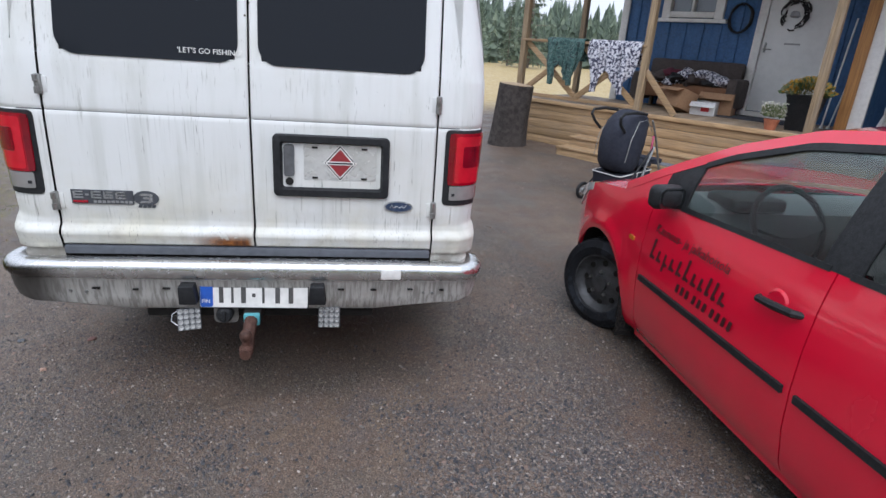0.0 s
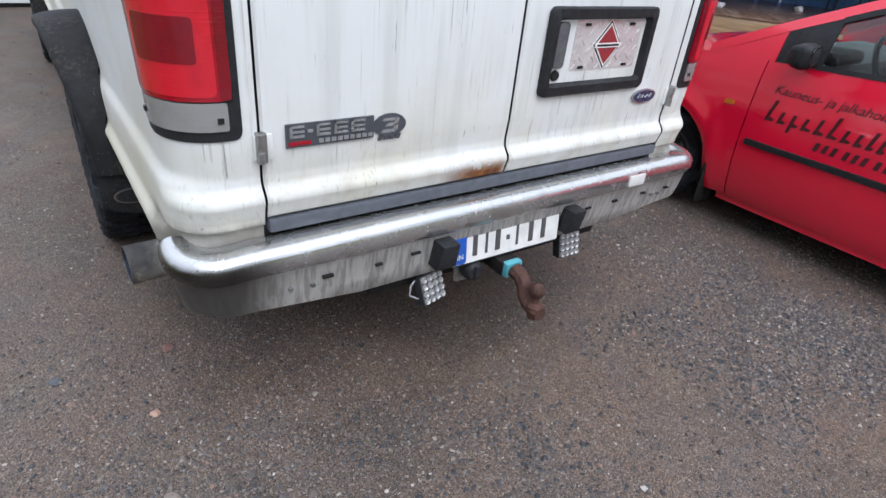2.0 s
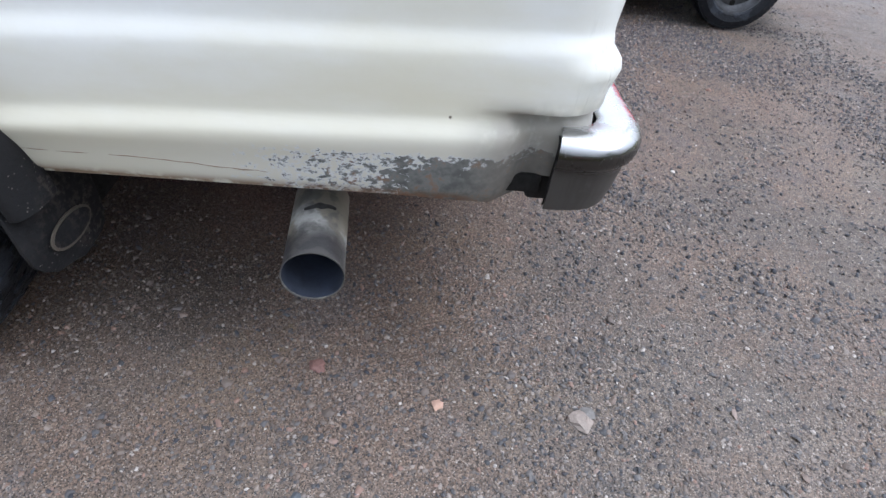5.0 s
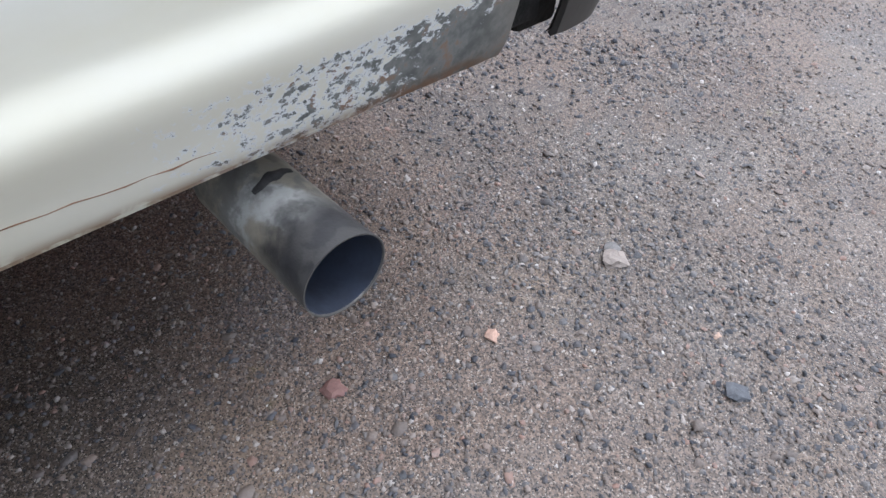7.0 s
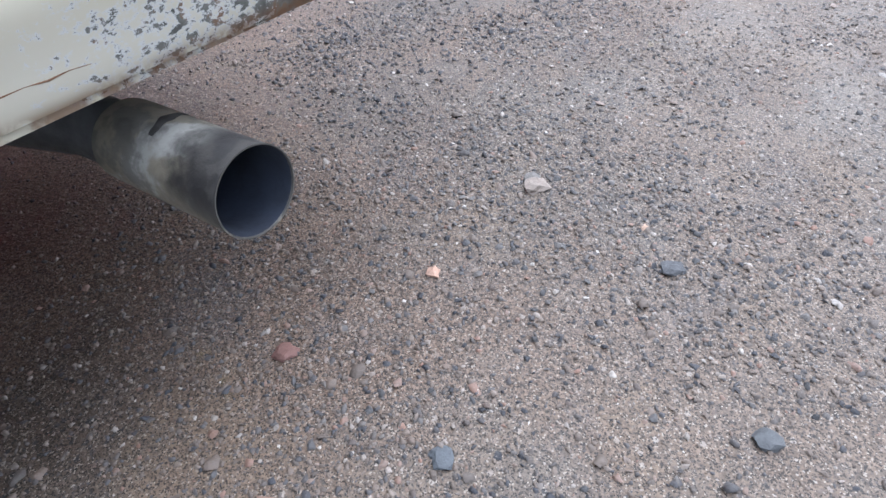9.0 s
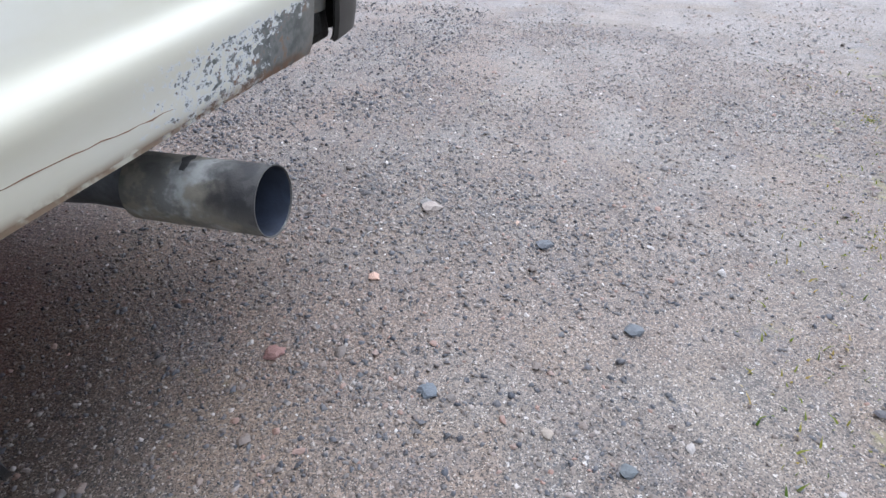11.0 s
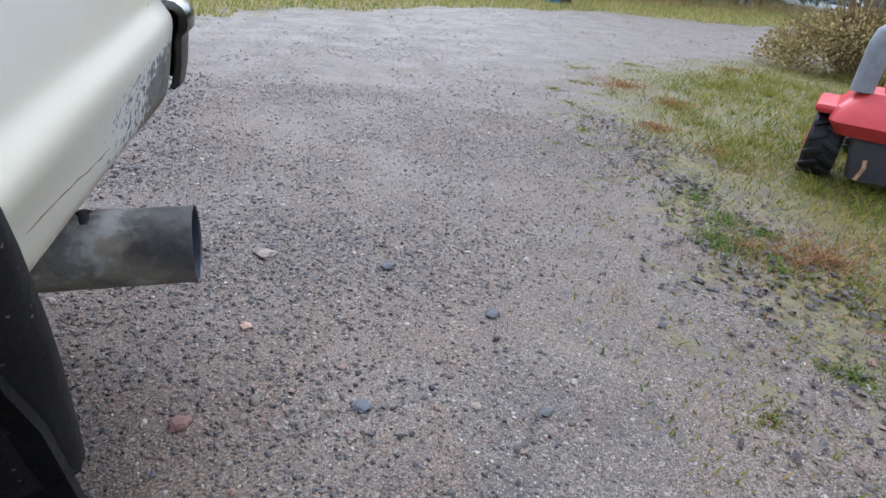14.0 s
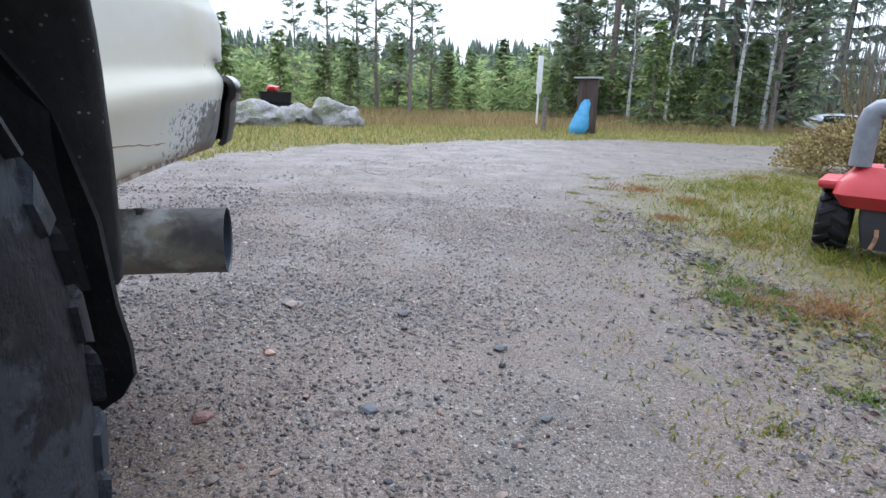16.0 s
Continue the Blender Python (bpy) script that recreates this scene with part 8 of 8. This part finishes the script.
def tall_edge(g, n):
    x, y = g.uniform(-15, 4, 3 * n), g.uniform(-17, -9.5, 3 * n)
    d = lookup(GV, x, y) + 0.8 * lookup(PATCH, x, y)
    keep = d > 2.2
    return x[keep][:n], y[keep][:n], np.minimum(0.9, 0.3 + 0.12 * d[keep][:n])


def clumps(lo, hi, seed, size, level, reach, south=-3.6):
    """Blades in clumps between two depths of the turf's edge."""
    hx, hy = np.random.default_rng(seed + 50).uniform((-5.5, south), (-1.9, 1.3), (reach, 2)).T
    d = lookup(GT, hx, hy)
    hx, hy = hx[(d > lo) & (d < hi)], hy[(d > lo) & (d < hi)]

    def region(g, n):
        i = g.integers(0, len(hx), n)
        r = size * np.abs(g.normal(0, 1, n)) * (0.5 + (i % 7) / 6)
        a = g.uniform(0, 6.283, n)
        return hx[i] + r * np.cos(a), hy[i] + r * np.sin(a), level * (0.5 + (i % 5) / 5)
    return region


scatter_blades("lawn_grass", "thin yellowing grass at the edge of the yard", 92000, lawn(False), GRASS, 0.014, 0.045, 0.0055, 1, 1.9)
scatter_blades("green_weeds", "low green weeds in clumps along the gravel edge", 5200, clumps(-0.02, 0.5, 3, 0.055, 0.7, 190, -0.6), WEEDS, 0.008, 0.032, 0.007, 7, 1.4)
scatter_blades("long_grass", "longer flattened yellow grass tufts", 9000, clumps(0.6, 3.0, 4, 0.09, 1.0, 500), GRASS, 0.025, 0.07, 0.005, 8, 2.4)
scatter_blades("rusty_grass", "patches of rust-brown dead grass", 7500, clumps(0.2, 0.9, 5, 0.14, 0.8, 60), RUSTY, 0.01, 0.04, 0.006, 9, 1.8)
scatter_blades("moss_tufts", "yellow moss tufts spreading over the gravel", 16000, clumps(-0.3, 0.35, 6, 0.09, 1.0, 340), GRASS, 0.003, 0.012, 0.005, 10, 1.5)
scatter_blades("dry_lawn_grass", "dry flattened straw between the green grass", 7000, lawn(True), STRAW, 0.008, 0.03, 0.005, 5, 1.8)
scatter_blades("verge_grass", "green and yellow grass on the far verge", 60000, verge, VERGEGRASS, 0.04, 0.11, 0.016, 2, 0.8)
scatter_blades("tall_dry_grass", "tall dry straw-coloured grass behind the verge", 36000, tall_edge, STRAW, 0.15, 0.42, 0.016, 3, 0.8)


def dead_leaves():
    """Wet fallen leaves in drifts, each a curled fan of six lobes."""
    rng = random.Random(12)
    vs, fs = [], []
    drifts = []
    while len(drifts) < 46:
        x, y = rng.uniform(-4.0, -1.9), rng.uniform(-1.7, 1.2)
        if 0.0 < float(lookup(GT, x, y)) < 0.45:
            drifts.append((x, y, rng.uniform(0.04, 0.16)))
    for k in range(1300):
        cx, cy, r = drifts[k % len(drifts)]
        x, y = rng.gauss(cx, r), rng.gauss(cy, r)
        if k % 6 == 0:
            x, y = rng.uniform(-3.2, -1.7), rng.uniform(-1.6, 1.2)
            if not -0.4 < float(lookup(GT, x, y)) < 0.4:
                continue
        s, t = rng.uniform(0.004, 0.012), rng.uniform(0, 6.28)
        z = ground_z(x, y) + rng.uniform(0.003, 0.008)
        i = len(vs)
        for j in range(6):
            q = t + j * 6.283 / 6
            e = s * (1 if j % 3 else 1.6) * rng.uniform(0.7, 1.2)
            vs.append((x + e * math.cos(q), y + e * math.sin(q), z + rng.uniform(0, 0.008)))
        vs.append((x, y, z + 0.001))
        fs += [(i + j, i + (j + 1) % 6, i + 6) for j in range(6)]
    me = bpy.data.meshes.new("dead_leaves")
    me.from_pydata(vs, [], fs)
    p = Paint("rotten_leaf", (0.04, 0.03, 0.03), 0.5)
    p.colour = p.steps(p.island(), ((0.0, (0.012, 0.01, 0.012)), (0.55, (0.026, 0.019, 0.022)), (0.85, (0.06, 0.04, 0.036)), (1.0, (0.15, 0.075, 0.045))))
    p.bump(p.noise(120, 0.3, 0.7), 0.3, 0.002)
    me.materials.append(p.done())
    return tagged(new("dead_leaves", me), "dark rotting leaves along the grass edge", "leaves", kind="stuff")


dead_leaves()


def pebbles(name, label, n, region, lo, hi, seed, power=2.5, mat_=PEBBLE, high=0.55):
    """Loose stones as one object, each a squashed irregular lump."""
    g = np.random.default_rng(seed)
    x, y = region(g, n)
    keep = ~((np.abs(x) < 0.8) & (y > 1.4) & (y < 1.8))
    x, y = x[keep], y[keep]
    n = len(x)
    s = (lo + (hi - lo) * g.random(n) ** power)[:, None]
    me = bpy.data.meshes.new(name)
    z0 = lookup(GROUND_Z, x, y)
    small = s[:, 0] < 0.0048
    rounds = [(q, sh) for q, sh in ((~small, [(0, 1, 6), (1, 2, 7, 6), (2, 3, 7), (3, 4, 8, 7), (4, 5, 8), (5, 0, 6, 8), (6, 7, 8)]), (small, [(0, 1, 4), (1, 2, 4), (2, 3, 4), (3, 0, 4)])) if q.any()]
    cos, loops_, starts_, nv, nl = [], [], [], 0, 0
    for pick, shape in rounds:
        m, sides, tops = int(pick.sum()), (6 if len(shape) == 7 else 4), (3 if len(shape) == 7 else 1)
        c, t, k, f = s[pick], g.uniform(0, 6.28, (m, 1)), g.uniform(0.45, 1.0, (m, 1)), g.uniform(0.3, high, (m, 1)) * (1.25 if tops == 3 else 1.7)
        a = np.concatenate([np.arange(sides) * 6.2832 / sides + g.uniform(-0.45, 0.45, (m, sides)), np.arange(tops) * 2.0944 + g.uniform(-0.4, 0.4, (m, tops))], 1)
        e = np.concatenate([g.uniform(0.5, 1.15, (m, sides)), g.uniform(0.25, 0.75, (m, tops)) if tops == 3 else g.uniform(0.1, 0.6, (m, tops))], 1)
        px, py = c * e * np.cos(a), c * e * k * np.sin(a)
        h = np.concatenate([g.uniform(-0.1, 0.35, (m, sides)), g.uniform(0.5, 1.15, (m, tops))], 1)
        co = np.stack([x[pick][:, None] + px * np.cos(t) - py * np.sin(t), y[pick][:, None] + px * np.sin(t) + py * np.cos(t), z0[pick][:, None] + c * f * h + px * g.normal(0, 0.22, (m, 1)) + py * g.normal(0, 0.22, (m, 1))], 2)
        flat = np.array([q for face in shape for q in face])
        first = np.concatenate([[0], np.cumsum([len(face) for face in shape])[:-1]])
        cos.append(co.reshape(-1, 3))
        loops_.append((np.arange(m)[:, None] * (sides + tops) + flat).ravel() + nv)
        starts_.append((np.arange(m)[:, None] * len(flat) + first).ravel() + nl)
        nv, nl = nv + m * (sides + tops), nl + m * len(flat)
    me.vertices.add(nv)
    me.vertices.foreach_set("co", np.concatenate(cos).ravel())
    me.loops.add(nl)
    me.loops.foreach_set("vertex_index", np.concatenate(loops_).astype(np.int32))
    starts = np.concatenate(starts_).astype(np.int32)
    me.polygons.add(len(starts))
    me.polygons.foreach_set("loop_start", starts)
    me.update(calc_edges=True)
    me.validate()
    me.materials.append(mat_)
    return tagged(new(name, me), label, "gravel", kind="stuff")


def drifted(g, x, y):
    """Thins stones out so that they lie in loose drifts."""
    keep = g.random(len(x)) < np.clip(0.5 + 1.3 * lookup(PATCH, x + 0.37, y - 0.61), 0.12, 1)
    return x[keep], y[keep]


def near(g, n):
    r, a = 2.0 * np.sqrt(g.random(2 * n)), g.uniform(0, 6.283, 2 * n)
    x, y = drifted(g, -1.25 + r * np.cos(a), 0.1 + 1.15 * r * np.sin(a))
    return x[:n], y[:n]


def spread(x0, x1, y0, y1, turf, verge_):
    def region(g, n):
        x, y = g.uniform(x0, x1, 3 * n), g.uniform(y0, y1, 3 * n)
        keep = (lookup(GT, x, y) < turf * g.random(3 * n)) & (lookup(GV, x, y) < verge_)
        x, y = drifted(g, x[keep], y[keep])
        return x[:n], y[:n]
    return region


def heap(g, n):
    x, y = g.normal(0.85, 0.9, n), g.normal(-1.0, 0.9, n)
    keep = (x > -1.2) & (y < 3)
    return drifted(g, x[keep], y[keep])


def drift(g, n):
    """Washed stones: behind the van's corner, beside the red car and along its side."""
    i = g.choice(4, n, p=(0.1, 0.4, 0.25, 0.25))
    x = np.array((-1.15, 1.45, 1.75, 0.2))[i] + g.normal(0, 1, n) * np.array((0.45, 0.38, 0.5, 0.75))[i]
    y = np.array((-0.25, -0.75, 0.45, -1.15))[i] + g.normal(0, 1, n) * np.array((0.5, 0.55, 0.7, 0.5))[i]
    return drifted(g, x, y)


def wheel_side(g, n):
    return drifted(g, g.normal(-1.35, 0.42, n), g.normal(0.35, 0.5, n))


pebbles("fine_gravel", "fine loose grit on the yard", 85000, near, 0.0013, 0.008, 1, 4.2)
pebbles("fine_gravel", "dark sharp grit beside the van", 70000, near, 0.0013, 0.008, 11, 4.0, CRUSHED, 0.75)
pebbles("gravel", "loose mixed gravel on the yard", 28000, spread(-3.2, 4.5, -4.5, 4.8, 0.3, 0.1), 0.003, 0.014, 2, 4.0)
pebbles("gravel", "loose dark gravel behind the van", 30000, heap, 0.0028, 0.011, 4, 2.6, CRUSHED, 0.75)


def scatter(g, n):
    x, y = g.normal(-1.7, 0.9, n), g.normal(-1.5, 1.4, n)
    keep = (lookup(GT, x, y) < 0.15) & (lookup(GV, x, y) < 0) & (x < 0.3) & (y < 1.6)
    return drifted(g, x[keep], y[keep])


pebbles("gravel", "sharp loose chippings on the worn track", 26000, scatter, 0.0025, 0.01, 6, 2.8, CRUSHED, 0.6)
pebbles("dark_chippings", "blue-black sharp chippings pressed into the yard", 3800, scatter, 0.003, 0.011, 14, 2.4, DARKSTONE, 0.6)
pebbles("dark_chippings", "blue-black sharp chippings behind the van", 15000, heap, 0.0035, 0.012, 15, 1.8, DARKSTONE, 0.6)
pebbles("dark_chippings", "blue-black sharp chippings beside the wheel", 2600, wheel_side, 0.003, 0.011, 17, 2.8, DARKSTONE, 0.65)
pebbles("dark_chippings", "wet black chippings scattered behind the van", 11000, spread(-0.7, 3.2, -2.4, -0.1, 0.1, 0.1), 0.004, 0.0135, 19, 2.0, DARKSTONE, 0.9)
pebbles("washed_gravel", "washed blue-grey gravel lying in drifts", 52000, drift, 0.003, 0.011, 18, 1.9, BLUESTONE, 0.7)
pebbles("pale_chippings", "pale chips of stone among the gravel", 5000, spread(-3.0, 3.5, -3.5, 3.0, 0.2, 0.1), 0.0025, 0.008, 16, 2.6, PALESTONE, 0.6)
pebbles("coarse_gravel", "scattered larger stones on the yard", 9000, spread(-8, 6, -9, 8, 0.5, 0.1), 0.006, 0.022, 3, 3.6)
for x, y, s, c0 in ((-1.058, 0.253, 0.015, (0.42, 0.27, 0.2)), (-1.089, -0.092, 0.028, (0.24, 0.2, 0.17)), (-0.959, 0.554, 0.022, (0.17, 0.09, 0.075)), (-1.437, -0.015, 0.022, (0.08, 0.083, 0.09)), (-1.345, -0.097, 0.009, (0.38, 0.26, 0.19)),
                    (-1.679, 0.242, 0.02, (0.085, 0.09, 0.096)), (-1.301, 0.548, 0.019, (0.09, 0.1, 0.112)), (-1.541, 0.571, 0.012, (0.24, 0.2, 0.16)), (-1.067, -0.114, 0.02, (0.15, 0.14, 0.13)), (-1.687, 0.603, 0.015, (0.085, 0.092, 0.095)), (0.091, -0.723, 0.012, (0.4, 0.37, 0.33))):
    st = obj("stone", rock_like(s, x * 9, 0.45, 2, 0.5), plain("stone_%d" % int(s * 1000), c0, 0.75, grain=90, depth=0.3), None, "", 18)
    st.location = (x, y, ground_z(x, y) + s * 0.12)
    tagged(st, "single loose stone lying on the gravel", "stone", "loose stones")
